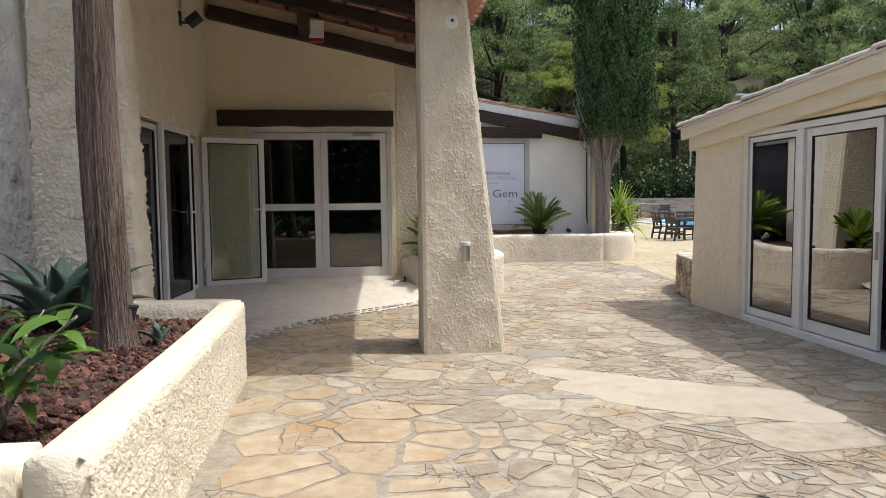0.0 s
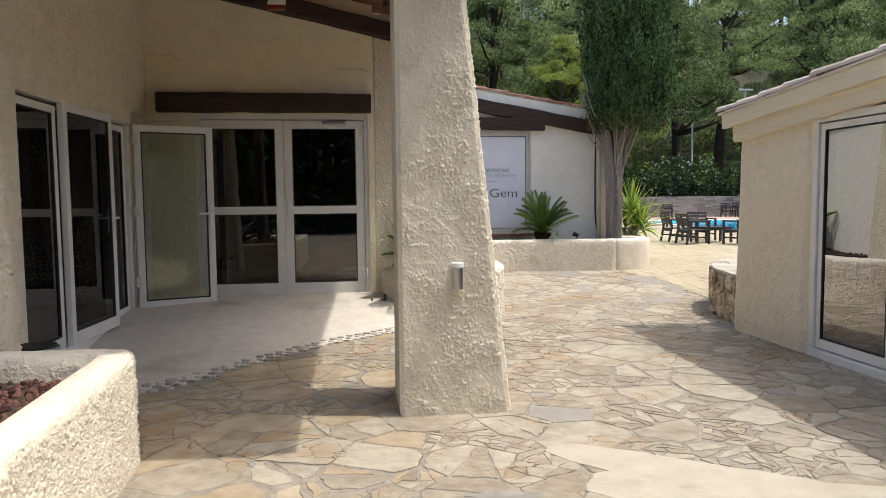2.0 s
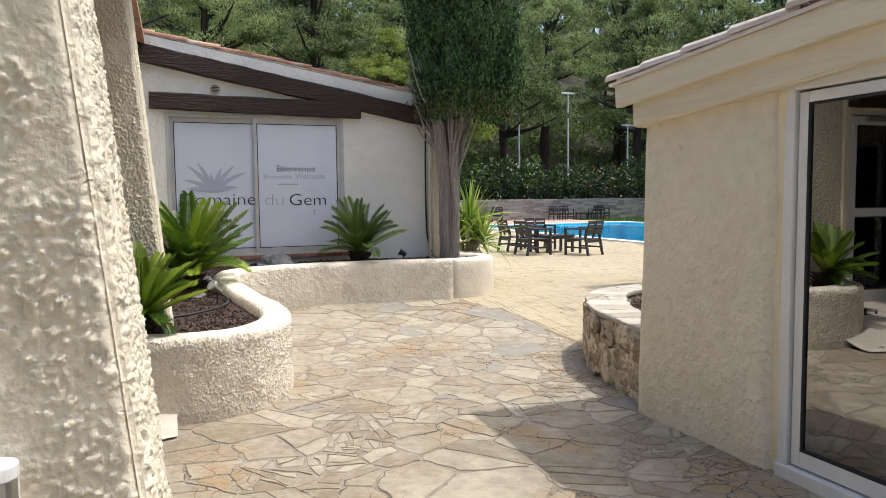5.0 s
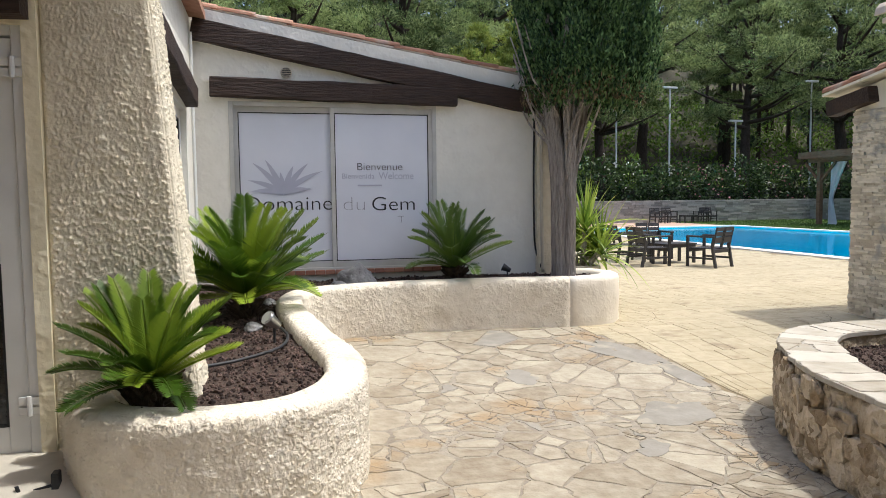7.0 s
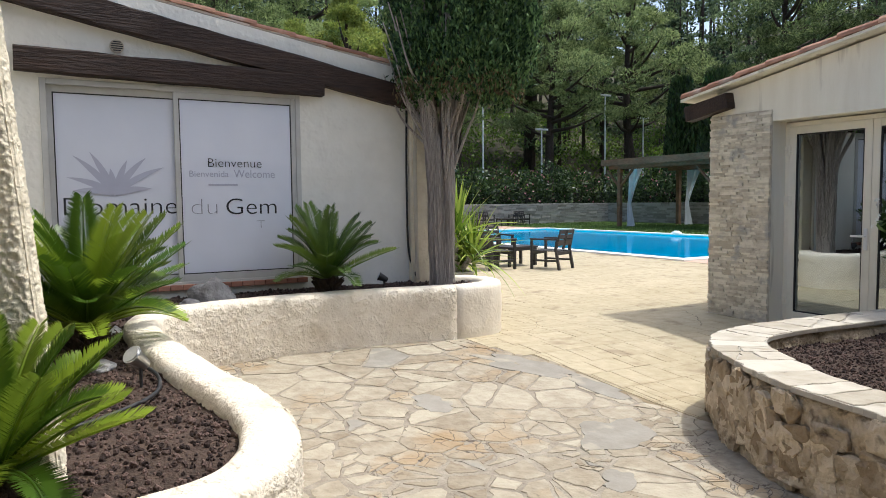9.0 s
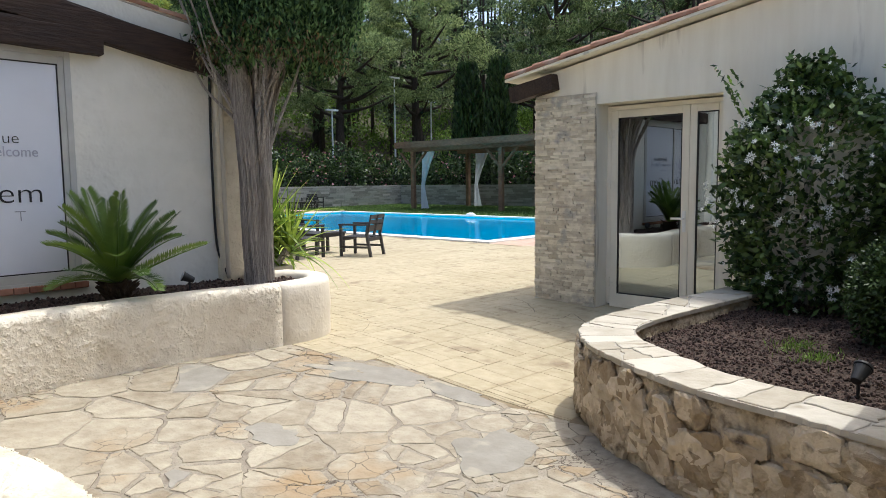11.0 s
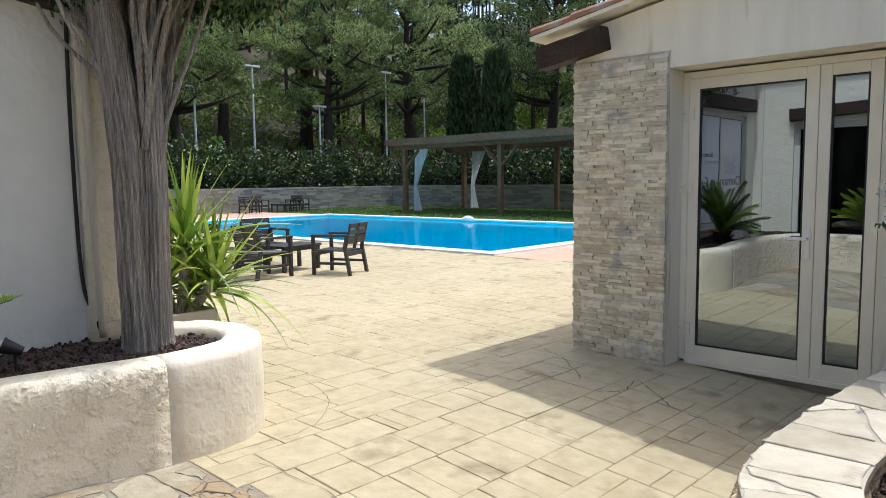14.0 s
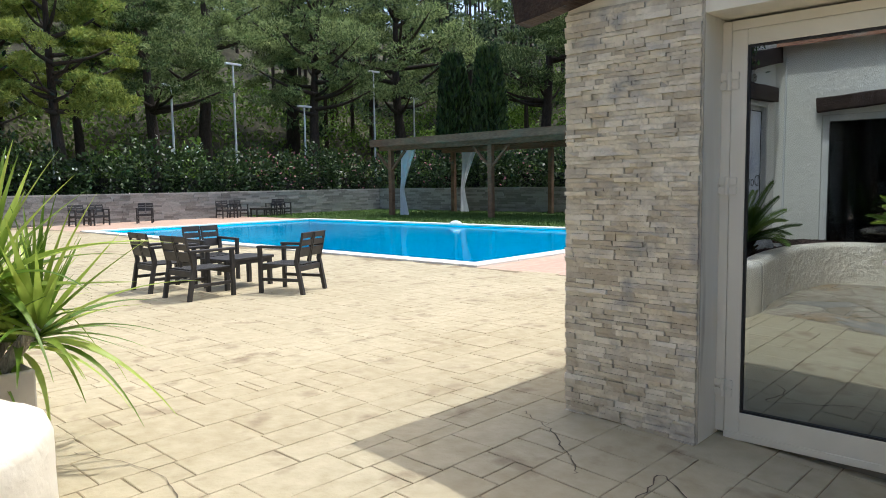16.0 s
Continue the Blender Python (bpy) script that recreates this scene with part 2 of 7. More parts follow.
ROCK_MORTAR = material("rubble_mortar", (0.36, 0.275, 0.175), (0.66, 0.56, 0.42), 12, 2.6, 0.95, 1.0, 14, 0.08, coords="World", stain=(0.12, 0.085, 0.055), stain_scale=8.0, stain_from=0.57)
CAP_MORTAR = material("pale_rim_mortar", (0.34, 0.31, 0.26), (0.46, 0.425, 0.365), 14, 1.5, 0.95, 0.4, 60, 0.006, coords="World")
CAP = material("pale_stone_cap", (0.37, 0.325, 0.25), (0.545, 0.50, 0.42), 8, 1.6, 0.8, 0.5, 26, 0.01, per_object=0.35, coords="World", stain=(0.30, 0.25, 0.18), stain_scale=5.0, stain_from=0.62)
LEDGE = material("ledgestone", (0.50, 0.44, 0.345), (0.80, 0.74, 0.62), 12, 2.5, 0.85, 0.8, 40, 0.014, per_object=0.36, coords="World", stain=(0.40, 0.385, 0.36), stain_scale=4.5, stain_from=0.56)
LEDGE_REST = material("ledgestone_rest", (0.50, 0.44, 0.345), (0.80, 0.74, 0.62), 12, 2.5, 0.85, 0.8, 40, 0.014, per_island=0.36, coords="World", stain=(0.40, 0.385, 0.36), stain_scale=4.5, stain_from=0.56)
LEDGE_FAR = material("grey_ledgestone", (0.20, 0.19, 0.175), (0.36, 0.345, 0.32), 10, 1.5, 0.9, 0.7, 14, 0.03, per_island=0.5, coords="World", stretch=(1, 1, 3))
BOULDER = material("grey_boulder", (0.14, 0.135, 0.13), (0.42, 0.41, 0.40), 9, 2.5, 0.9, 0.9, 24, 0.03)
BARK = material("grey_cypress_bark", (0.25, 0.21, 0.18), (0.72, 0.65, 0.58), 14, 1.6, 0.95, 1.0, 20, 0.05, stretch=(6, 6, 0.55))
BARK_OLD = material("old_brown_bark", (0.07, 0.048, 0.036), (0.42, 0.33, 0.265), 14, 1.6, 0.95, 1.0, 20, 0.05, stretch=(6, 6, 0.8))
BARK_DARK = material("pine_bark", (0.022, 0.016, 0.013), (0.085, 0.062, 0.05), 8, 1.2, 0.95, 0.9, 8, 0.06, stretch=(3, 3, 0.8))
CYPRESS = material("cypress_foliage", (0.012, 0.04, 0.013), (0.14, 0.24, 0.08), 9, 1.6, 0.75, 0, per_island=0.7, coords="World", subsurface=0.2)
DEAD = material("dead_cypress_spray", (0.09, 0.06, 0.03), (0.22, 0.16, 0.08), 3, 0.7, 0.85, 0, per_island=0.6, coords="World")
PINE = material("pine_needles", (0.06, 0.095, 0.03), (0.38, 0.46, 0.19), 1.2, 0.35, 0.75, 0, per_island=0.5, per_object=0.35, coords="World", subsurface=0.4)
# Brighter, yellower copy of the pine needles; the sunlight is in the colour.
PINE_SUNLIT = material("sunlit_pine_needles", (0.15, 0.20, 0.04), (0.38, 0.43, 0.10), 1.2, 0.25, 0.75, 0, per_island=0.5, coords="World", subsurface=0.35)
WOODS = material("far_woods_foliage", (0.03, 0.052, 0.032), (0.20, 0.27, 0.13), 0.8, 0.15, 0.8, 0, per_island=0.6, per_object=0.4, coords="World", subsurface=0.3)
SHRUB = material("dark_hedge_leaf", (0.012, 0.028, 0.009), (0.06, 0.105, 0.028), 3, 0.5, 0.5, 0, per_island=0.7, coords="World", subsurface=0.15)
JASMINE = material("jasmine_leaf", (0.025, 0.055, 0.014), (0.13, 0.20, 0.055), 5, 0.8, 0.4, 0, per_island=0.8, coords="World", subsurface=0.2)
SHRUB_LIGHT = material("bright_shrub_leaf", (0.08, 0.15, 0.02), (0.22, 0.34, 0.06), 2, 0.5, 0.6, 0, per_island=0.7, coords="World", subsurface=0.3)
CYCAD = material("cycad_frond", (0.06, 0.12, 0.01), (0.29, 0.39, 0.035), 4, 0.8, 0.4, 0, per_object=0.6, subsurface=0.3)
CYCAD_DARK = material("dark_cycad_frond", (0.05, 0.10, 0.016), (0.18, 0.27, 0.045), 4, 0.8, 0.4, 0, per_object=0.5, subsurface=0.25)
CYCAD_TRUNK = material("cycad_trunk", (0.02, 0.013, 0.009), (0.08, 0.05, 0.03), 20, 2, 0.95, 0.9, 40, 0.03)
YUCCA = material("yucca_leaf", (0.12, 0.21, 0.025), (0.46, 0.57, 0.11), 3, 0.8, 0.4, 0, per_object=0.6, subsurface=0.35)
AGAVE = material("agave_leaf", (0.03, 0.055, 0.04), (0.10, 0.15, 0.115), 5, 1.2, 0.5, 0.1, 30, 0.004, per_object=0.4)
BROADLEAF = material("glossy_broad_leaf", (0.025, 0.06, 0.010), (0.10, 0.19, 0.03), 5, 1.0, 0.3, 0.2, 20, 0.004, per_object=0.6, subsurface=0.25)
PETAL = material("white_petal", (0.80, 0.80, 0.74), (0.88, 0.88, 0.84), 5, 1, 0.6, 0, subsurface=0.2)
PINK_PETAL = material("pink_petal", (0.36, 0.12, 0.14), (0.62, 0.30, 0.32), 5, 1, 0.6, 0, per_island=0.6, coords="World", subsurface=0.2)
CHAIR_MAT = material("charcoal_resin", (0.022, 0.020, 0.020), (0.055, 0.050, 0.048), 10, 1.5, 0.5, 0.15, 60, 0.003)
WHITE_PLASTIC = material("white_plastic", (0.74, 0.74, 0.72), (0.82, 0.82, 0.80), 5, 1, 0.4, 0.03, 40, 0.002)
BLACK_PLASTIC = material("black_plastic", (0.012, 0.012, 0.013), (0.035, 0.035, 0.037), 10, 1, 0.5, 0.05, 40, 0.002)
RED_PLASTIC = material("dark_red_lens", (0.16, 0.02, 0.012), (0.26, 0.035, 0.02), 10, 1, 0.3, 0)
RED_CLOTH = material("dark_red_upholstery", (0.16, 0.012, 0.014), (0.26, 0.025, 0.028), 30, 2, 0.85, 0.2, 200, 0.002)
PIPE_GREY = material("beige_pipe", (0.50, 0.45, 0.36), (0.60, 0.54, 0.44), 8, 1, 0.6, 0.05, 40, 0.002)
COPING = material("white_pool_coping", (0.72, 0.69, 0.62), (0.82, 0.79, 0.73), 8, 0.8, 0.7, 0.15, 40, 0.004, coords="World")
LINER = material("blue_pool_liner", (0.006, 0.62, 0.84), (0.012, 0.70, 0.90), 2, 0.4, 0.6, 0)
CURTAIN = material("white_voile_curtain", (0.70, 0.72, 0.76), (0.82, 0.84, 0.88), 6, 1, 0.9, 0.1, 60, 0.003, subsurface=0.35)
POT = material("pale_square_pot", (0.42, 0.38, 0.32), (0.56, 0.51, 0.44), 8, 1.2, 0.85, 0.2, 40, 0.006)
LAMP_METAL = material("pale_galvanised_pole", (0.62, 0.63, 0.64), (0.76, 0.77, 0.78), 8, 1, 0.5, 0.05, 40, 0.002)
CLOTH_DARK = material("black_mesh_fence", (0.010, 0.012, 0.013), (0.028, 0.030, 0.03), 16, 2, 0.9, 0.2, 60, 0.004)
BRICK = material("brick_sill", (0.26, 0.11, 0.07), (0.42, 0.21, 0.14), 12, 2, 0.9, 0.4, 50, 0.006, per_object=0.5)

WATER = bpy.data.materials.new("pool_water")
WATER.use_nodes = True
_n, _l = WATER.node_tree.nodes, WATER.node_tree.links.new
_n.remove(_n["Principled BSDF"])
_c, _g, _m, _f, _b, _t = [_n.new("ShaderNode" + k) for k in ("BsdfTransparent", "BsdfGlossy", "MixShader", "Fresnel", "Bump", "TexNoise")]
_c.inputs[0].default_value = (0.62, 0.96, 0.99, 1)
_g.inputs["Roughness"].default_value = 0.03
_f.inputs[0].default_value = 1.14
_t.inputs["Scale"].default_value, _t.inputs["Detail"].default_value = 3.5, 4
_b.inputs["Strength"].default_value, _b.inputs["Distance"].default_value = 0.25, 0.02
_tc = _n.new("ShaderNodeTexCoord")
_l(_tc.outputs["Object"], _t.inputs["Vector"])
_l(_t.outputs[0], _b.inputs["Height"])
_l(_b.outputs[0], _g.inputs["Normal"])
_l(_b.outputs[0], _f.inputs["Normal"])
_l(_f.outputs[0], _m.inputs[0])
_l(_c.outputs[0], _m.inputs[1])
_l(_g.outputs[0], _m.inputs[2])
_l(_m.outputs[0], _n["Material Output"].inputs[0])


# ---- building helpers ----
def mesh_of(bm, mat, smooth=False):
    me = bpy.data.meshes.new("mesh")
    bm.to_mesh(me)
    bm.free()
    me.materials.append(mat)
    if smooth:
        me.polygons.foreach_set("use_smooth", [True] * len(me.polygons))
    return me


def part(name, bm, mat=None, parent=None, label="", smooth=False, at=None):
    """Links a bmesh (or a ready mesh) as one mesh object, under a thing or a part."""
    me = bm if isinstance(bm, bpy.types.Mesh) else mesh_of(bm, mat, smooth)
    ob = new(name, me)
    ob.parent = parent
    if at is not None:
        ob.matrix_local = at
    return tagged(ob, label)


def thing(name, label, category, at=None, group="", kind=""):
    ob = new(name)
    ob.empty_display_size = 0.1
    if at is not None:
        ob.matrix_basis = at if isinstance(at, Matrix) else Matrix.Translation(at)
    return tagged(ob, label, category, group, kind)


def box(x0, x1, y0, y1, z0, z1, bevel=0.0, bm=None):
    own = bmesh.new()
    bmesh.ops.create_cube(own, size=1, matrix=Matrix.LocRotScale(((x0 + x1) / 2, (y0 + y1) / 2, (z0 + z1) / 2), None, (abs(x1 - x0), abs(y1 - y0), abs(z1 - z0))))
    if bevel:
        bmesh.ops.bevel(own, geom=own.edges[:], offset=bevel, segments=2, affect="EDGES", profile=0.5)
    if bm is None:
        return own
    me = bpy.data.meshes.new("t")
    own.to_mesh(me)
    own.free()
    bm.from_mesh(me)
    bpy.data.meshes.remove(me)
    return bm


def boxes(rows, bevel=0.0):
    bm = bmesh.new()
    for r in rows:
        box(*r, bevel=bevel, bm=bm)
    return bm


def moved(bm, m):
    bmesh.ops.transform(bm, matrix=m, verts=bm.verts)
    return bm


def cyl(r0, r1, depth, m=Matrix(), seg=20, bevel=0.0):
    """A cylinder or cone that stands on z = 0."""
    bm = bmesh.new()
    bmesh.ops.create_cone(bm, cap_ends=True, segments=seg, radius1=r0, radius2=r1, depth=depth, matrix=Matrix.Translation((0, 0, depth / 2)))
    if bevel:
        bmesh.ops.bevel(bm, geom=[e for e in bm.edges if abs(e.verts[0].co.z - e.verts[1].co.z) < 1e-6], offset=bevel, segments=2, affect="EDGES", profile=0.5)
    return moved(bm, m)


def prism(outline, z0, z1, bevel=0.0):
    bm = bmesh.new()
    f = bm.faces.new([bm.verts.new((x, y, z0)) for x, y in outline])
    f.normal_update()
    if f.normal.z > 0:
        f.normal_flip()
    g = bmesh.ops.extrude_face_region(bm, geom=[f])
    for v in g["geom"]:
        if isinstance(v, bmesh.types.BMVert):
            v.co.z = z1
    bmesh.ops.recalc_face_normals(bm, faces=bm.faces)
    if bevel:
        bmesh.ops.bevel(bm, geom=bm.edges[:], offset=bevel, segments=2, affect="EDGES", profile=0.5)
    return bm


def raw_mesh(verts, faces, mat, smooth=False):
    me = bpy.data.meshes.new("mesh")
    me.from_pydata([tuple(v) for v in verts], [], [tuple(f) for f in faces])
    me.materials.append(mat)
    if smooth:
        me.polygons.foreach_set("use_smooth", [True] * len(me.polygons))
    me.update()
    return me


def spline(points, n=12, closed=False):
    """A smooth line through the points."""
    p = [Vector(q) for q in points]
    out = []
    k = len(p)
    for i in range(k if closed else k - 1):
        a, b, c, d = (p[(i - 1) % k], p[i], p[(i + 1) % k], p[(i + 2) % k]) if closed else (p[max(i - 1, 0)], p[i], p[i + 1], p[min(i + 2, k - 1)])
        for j in range(n):
            t = j / n
            out.append(0.5 * ((2 * b) + (c - a) * t + (2 * a - 5 * b + 4 * c - d) * t * t + (3 * b - 3 * c + d - a) * t ** 3))
    if not closed:
        out.append(p[-1])
    return out


def tube(path, radii, seg=16, ridges=0, ridge=0.0, seed=0.0, mat=None, cap=True):
    """A tapered tube along a path; ridges and noise give it bark."""
    verts, faces = [], []
    rng = len(path)
    for i, p in enumerate(path):
        d = (path[min(i + 1, rng - 1)] - path[max(i - 1, 0)]).normalized()
        ax = d.orthogonal().normalized() if abs(d.z) < 0.5 else Vector((1, 0, 0)) - d * d.x
        ax.normalize()
        ay = d.cross(ax)
        for s in range(seg):
            a = 2 * math.pi * s / seg
            k = 1.0
            if ridge:
                q = Vector((math.cos(a) * 2.2, math.sin(a) * 2.2, p.z * 0.8 + seed))
                k += ridge * (abs(math.sin(a * ridges / 2 + 1.5 * noise.noise(q) + seed)) - 0.5 + 0.8 * noise.noise(q * 2.5))
            verts.append(p + (ax * math.cos(a) + ay * math.sin(a)) * radii[i] * k)
    for i in range(rng - 1):
        for s in range(seg):
            faces.append((i * seg + s, i * seg + (s + 1) % seg, (i + 1) * seg + (s + 1) % seg, (i + 1) * seg + s))
    if cap:
        faces += [tuple(reversed(range(seg))), tuple(range((rng - 1) * seg, rng * seg))]
    return raw_mesh(verts, faces, mat, True)


def smooth01(t):
    t = max(0.0, min(1.0, t))
    return t * t * (3 - 2 * t)


def ground_z(x, y):
    """The terrace lies a little higher than the flagged court; woods climb a hill behind the pool."""
    z = 0.13 * smooth01((y - 10.5) / 2.6)
    d = max(y - 46, x - 38, 0)
    return z + 0.0 + (0.46 * d if d < 60 else 27.6 + 0.12 * (d - 60)) * smooth01(d / 12)


# ---- ground ----
POOL = (13.75, 22.3, 18.5, 34.6)


def build_ground():
    xs = sorted({*np.arange(-30, 60, 2.0).tolist(), POOL[0] - 0.05, POOL[1] + 0.05, *np.arange(60, 200, 12.0).tolist(), -600, -300, -120, -60, 300, 600, 1200})
    ys = sorted({*np.arange(-20, 10, 2.0).tolist(), *np.arange(10, 14, 0.4).tolist(), *np.arange(14, 60, 2.0).tolist(), POOL[2] - 0.05, POOL[3] + 0.05, *np.arange(60, 200, 12.0).tolist(), -600, -300, -120, -60, 300, 600, 1200})
    verts = [(x, y, ground_z(x, y) - 0.03) for y in ys for x in xs]
    faces = []
    for j in range(len(ys) - 1):
        for i in range(len(xs) - 1):
            cx, cy = (xs[i] + xs[i + 1]) / 2, (ys[j] + ys[j + 1]) / 2
            if POOL[0] - 0.06 < cx < POOL[1] + 0.06 and POOL[2] - 0.06 < cy < POOL[3] + 0.06:
                continue
            a = j * len(xs) + i
            faces.append((a, a + 1, a + 1 + len(xs), a + len(xs)))
    return tagged(part("ground", raw_mesh(verts, faces, EARTH), None), "dry earth under paving and woods", "ground", kind="structure")


build_ground()


def sheet(name, x0, x1, y0, y1, mat, lift, label, nx=12, ny=24):
    xs, ys = np.linspace(x0, x1, nx), np.linspace(y0, y1, ny)
    verts = [(x, y, ground_z(x, y) + lift) for y in ys for x in xs]
    faces = [(j * nx + i, j * nx + i + 1, (j + 1) * nx + i + 1, (j + 1) * nx + i) for j in range(ny - 1) for i in range(nx - 1)]
    return tagged(part(name, raw_mesh(verts, faces, mat), None), label, name.split("_")[0], kind="structure")


COURT = sheet("pavement_court", -6, 4.95, -12, 14, MORTAR, -0.003, "grey-beige mortar bed of the flagged court", 14, 60)
TERRACE_A = sheet("pavement_terrace", 4.95, 13.4, 8.3, 40.3, STAMP_JOINT, -0.003, "yellow stamped concrete terrace by the pool", 10, 60)
sheet("pavement_pool_end", 13.4, 22.65, 34.95, 40.3, PINK_DECK, -0.004, "pinkish deck at the end of the pool", 4, 4)
sheet("pavement_pink", 13.4, 31.5, 8.0, 18.15, PINK_DECK, -0.004, "pinkish brown deck beside the pool", 14, 12)
LAWN_OB = sheet("ground_lawn", 22.65, 31.5, 18.15, 40.3, LAWN, 0.01, "short green lawn behind the pool", 8, 12)

# porch slab that rises to the doors
PORCH = [(-2.4, 6.55), (-1.6, 6.75), (-1.13, 7.07), (-0.63, 7.75), (0.0, 8.45), (0.71, 9.0), (1.6, 9.25)]


def porch_edge(x):
    for (xa, ya), (xb, yb) in zip(PORCH, PORCH[1:]):
        if x <= xb:
            return ya + (yb - ya) * (x - xa) / (xb - xa)
    return PORCH[-1][1]


def build_porch():
    nx, ny = 24, 14
    verts, faces = [], []
    for i in range(nx):
        x = -2.4 + 3.6 * i / (nx - 1)
        e = porch_edge(x)
        for j in range(ny):
            t = j / (ny - 1)
            y = e + (10.3 - e) * t
            verts.append((x, y, 0.012 + 0.27 * smooth01((y - e) / (10.0 - e)) ** 0.9))
    for i in range(nx - 1):
        for j in range(ny - 1):
            faces.append((i * ny + j, (i + 1) * ny + j, (i + 1) * ny + j + 1, i * ny + j + 1))
    tagged(part("pavement_porch", raw_mesh(verts, faces, CONCRETE, True)), "smooth grey concrete porch that rises to the doors", "pavement", kind="structure")


build_porch()


# ---- walls and roofs ----
def structure(name, bm, mat, label, category="wall"):
    return tagged(part(name, bm, mat), label, category, kind="structure")


def wall_with_holes(axis, c0, c1, a0, a1, z0, z1, holes, mat, name, label, top=None):
    """A wall of thickness c0..c1 across axis, from a0 to a1, with through openings (a, b, low, high)."""
    rows = []
    cuts = sorted({a0, a1, *[h[0] for h in holes], *[h[1] for h in holes]})
    for a, b in zip(cuts, cuts[1:]):
        spans = sorted((h[2], h[3]) for h in holes if h[0] <= a + 1e-6 and h[1] >= b - 1e-6)
        z = z0
        for lo, hi in spans + [(z1, z1)]:
            if lo > z + 1e-4:
                rows.append((c0, c1, a, b, z, lo) if axis == "x" else (a, b, c0, c1, z, lo))
            z = hi
    bm = boxes(rows)
    bmesh.ops.remove_doubles(bm, verts=bm.verts, dist=1e-4)
    if top:
        for v in bm.verts:
            if v.co.z > z1 - 1e-3:
                v.co.z = top(v.co.x, v.co.y)
    return structure(name, bm, mat, label)


structure("wall_court_end", boxes([(-12.3, -12, -9.3, 6.25, -0.1, 5.0), (-12, -7.5, 5.95, 6.25, -0.1, 5.0)]), STUCCO, "plain stucco wall that closes the court")
# reception: door wall and the wing along it
wall_with_holes("y", 10.04, 10.34, -2.05, 0.5, -0.1, 3.45, [(-1.53, 0.43, -0.1, 2.37)], STUCCO_FINE, "wall_reception", "cream stucco wall round the double doors",
                top=lambda x, y: 3.55 + 0.22 * (0.85 - x))
wall_with_holes("x", -2.35, -2.05, 5.9, 10.34, -0.1, 4.6, [(6.9, 9.45, -0.1, 2.2)], STUCCO, "wall_wing", "rough cream stucco wall above glazed doors")
structure("wall_wing_front", boxes([(-7.5, -2.3, 5.95, 6.25, -0.1, 5.0)]), STUCCO_TREE_SHADE, "rough stucco wall behind the planter, tree shade in its mottled grey")
wall_with_holes("x", 0.48, 0.78, 10.34, 14.35, -0.1, 3.6, [(11.9, 13.7, 0.4, 2.42)], STUCCO_WHITE, "wall_link", "white stucco side wall with a glazed door")
wall_with_holes("y", 14.35, 14.65, 0.3, 4.92, -0.1, 3.6, [(1.15, 3.48, 0.70, 2.61)], STUCCO_WHITE, "wall_sign", "white stucco wall with a large sliding window",
                top=lambda x, y: 3.60 - 0.166 * (x - 0.83))


def battered(x0, x1, y0, y1, z0, z1, inset, seed, cell=0.06, mat=None):
    """A stout pillar whose faces lean inwards, with an uneven hand-thrown surface. inset: (x0, x1, y0, y1) at the top."""
    bm = bmesh.new()
    nx, ny, nz = max(3, int((x1 - x0) / cell)), max(3, int((y1 - y0) / cell)), int((z1 - z0) / cell)
    bmesh.ops.create_cube(bm, size=1)
    for ax, n in ((0, nx), (1, ny), (2, nz)):
        ed = [e for e in bm.edges if abs((e.verts[0].co - e.verts[1].co)[ax]) > 1e-4 and (e.verts[0].co - e.verts[1].co).length < abs((e.verts[0].co - e.verts[1].co)[ax]) * 1.01]
        bmesh.ops.subdivide_edges(bm, edges=ed, cuts=n - 1, use_grid_fill=True)
    for v in bm.verts:
        u, w, h = v.co.x + 0.5, v.co.y + 0.5, v.co.z + 0.5
        z = z0 + (z1 - z0) * h
        xa, xb = x0 + inset[0] * h, x1 - inset[1] * h
        ya, yb = y0 + inset[2] * h, y1 - inset[3] * h
        p = Vector((xa + (xb - xa) * u, ya + (yb - ya) * w, z))
        c = Vector(((xa + xb) / 2, (ya + yb) / 2, z))
        o = p - c
        corner = min(min(u, 1 - u) * (xb - xa), min(w, 1 - w) * (yb - ya))
        side = max(min(u, 1 - u) * (xb - xa), min(w, 1 - w) * (yb - ya))
        if corner < 1e-4 and side < 0.05:
            o *= 1 - 0.035 * (1 - side / 0.05)
        k = 0.007 * noise.noise(p * 2.5 + Vector((seed, 0, 0))) + 0.003 * noise.noise(p * 11)
        v.co = c + o + o.normalized() * k
    return mesh_of(bm, mat or STUCCO, True)


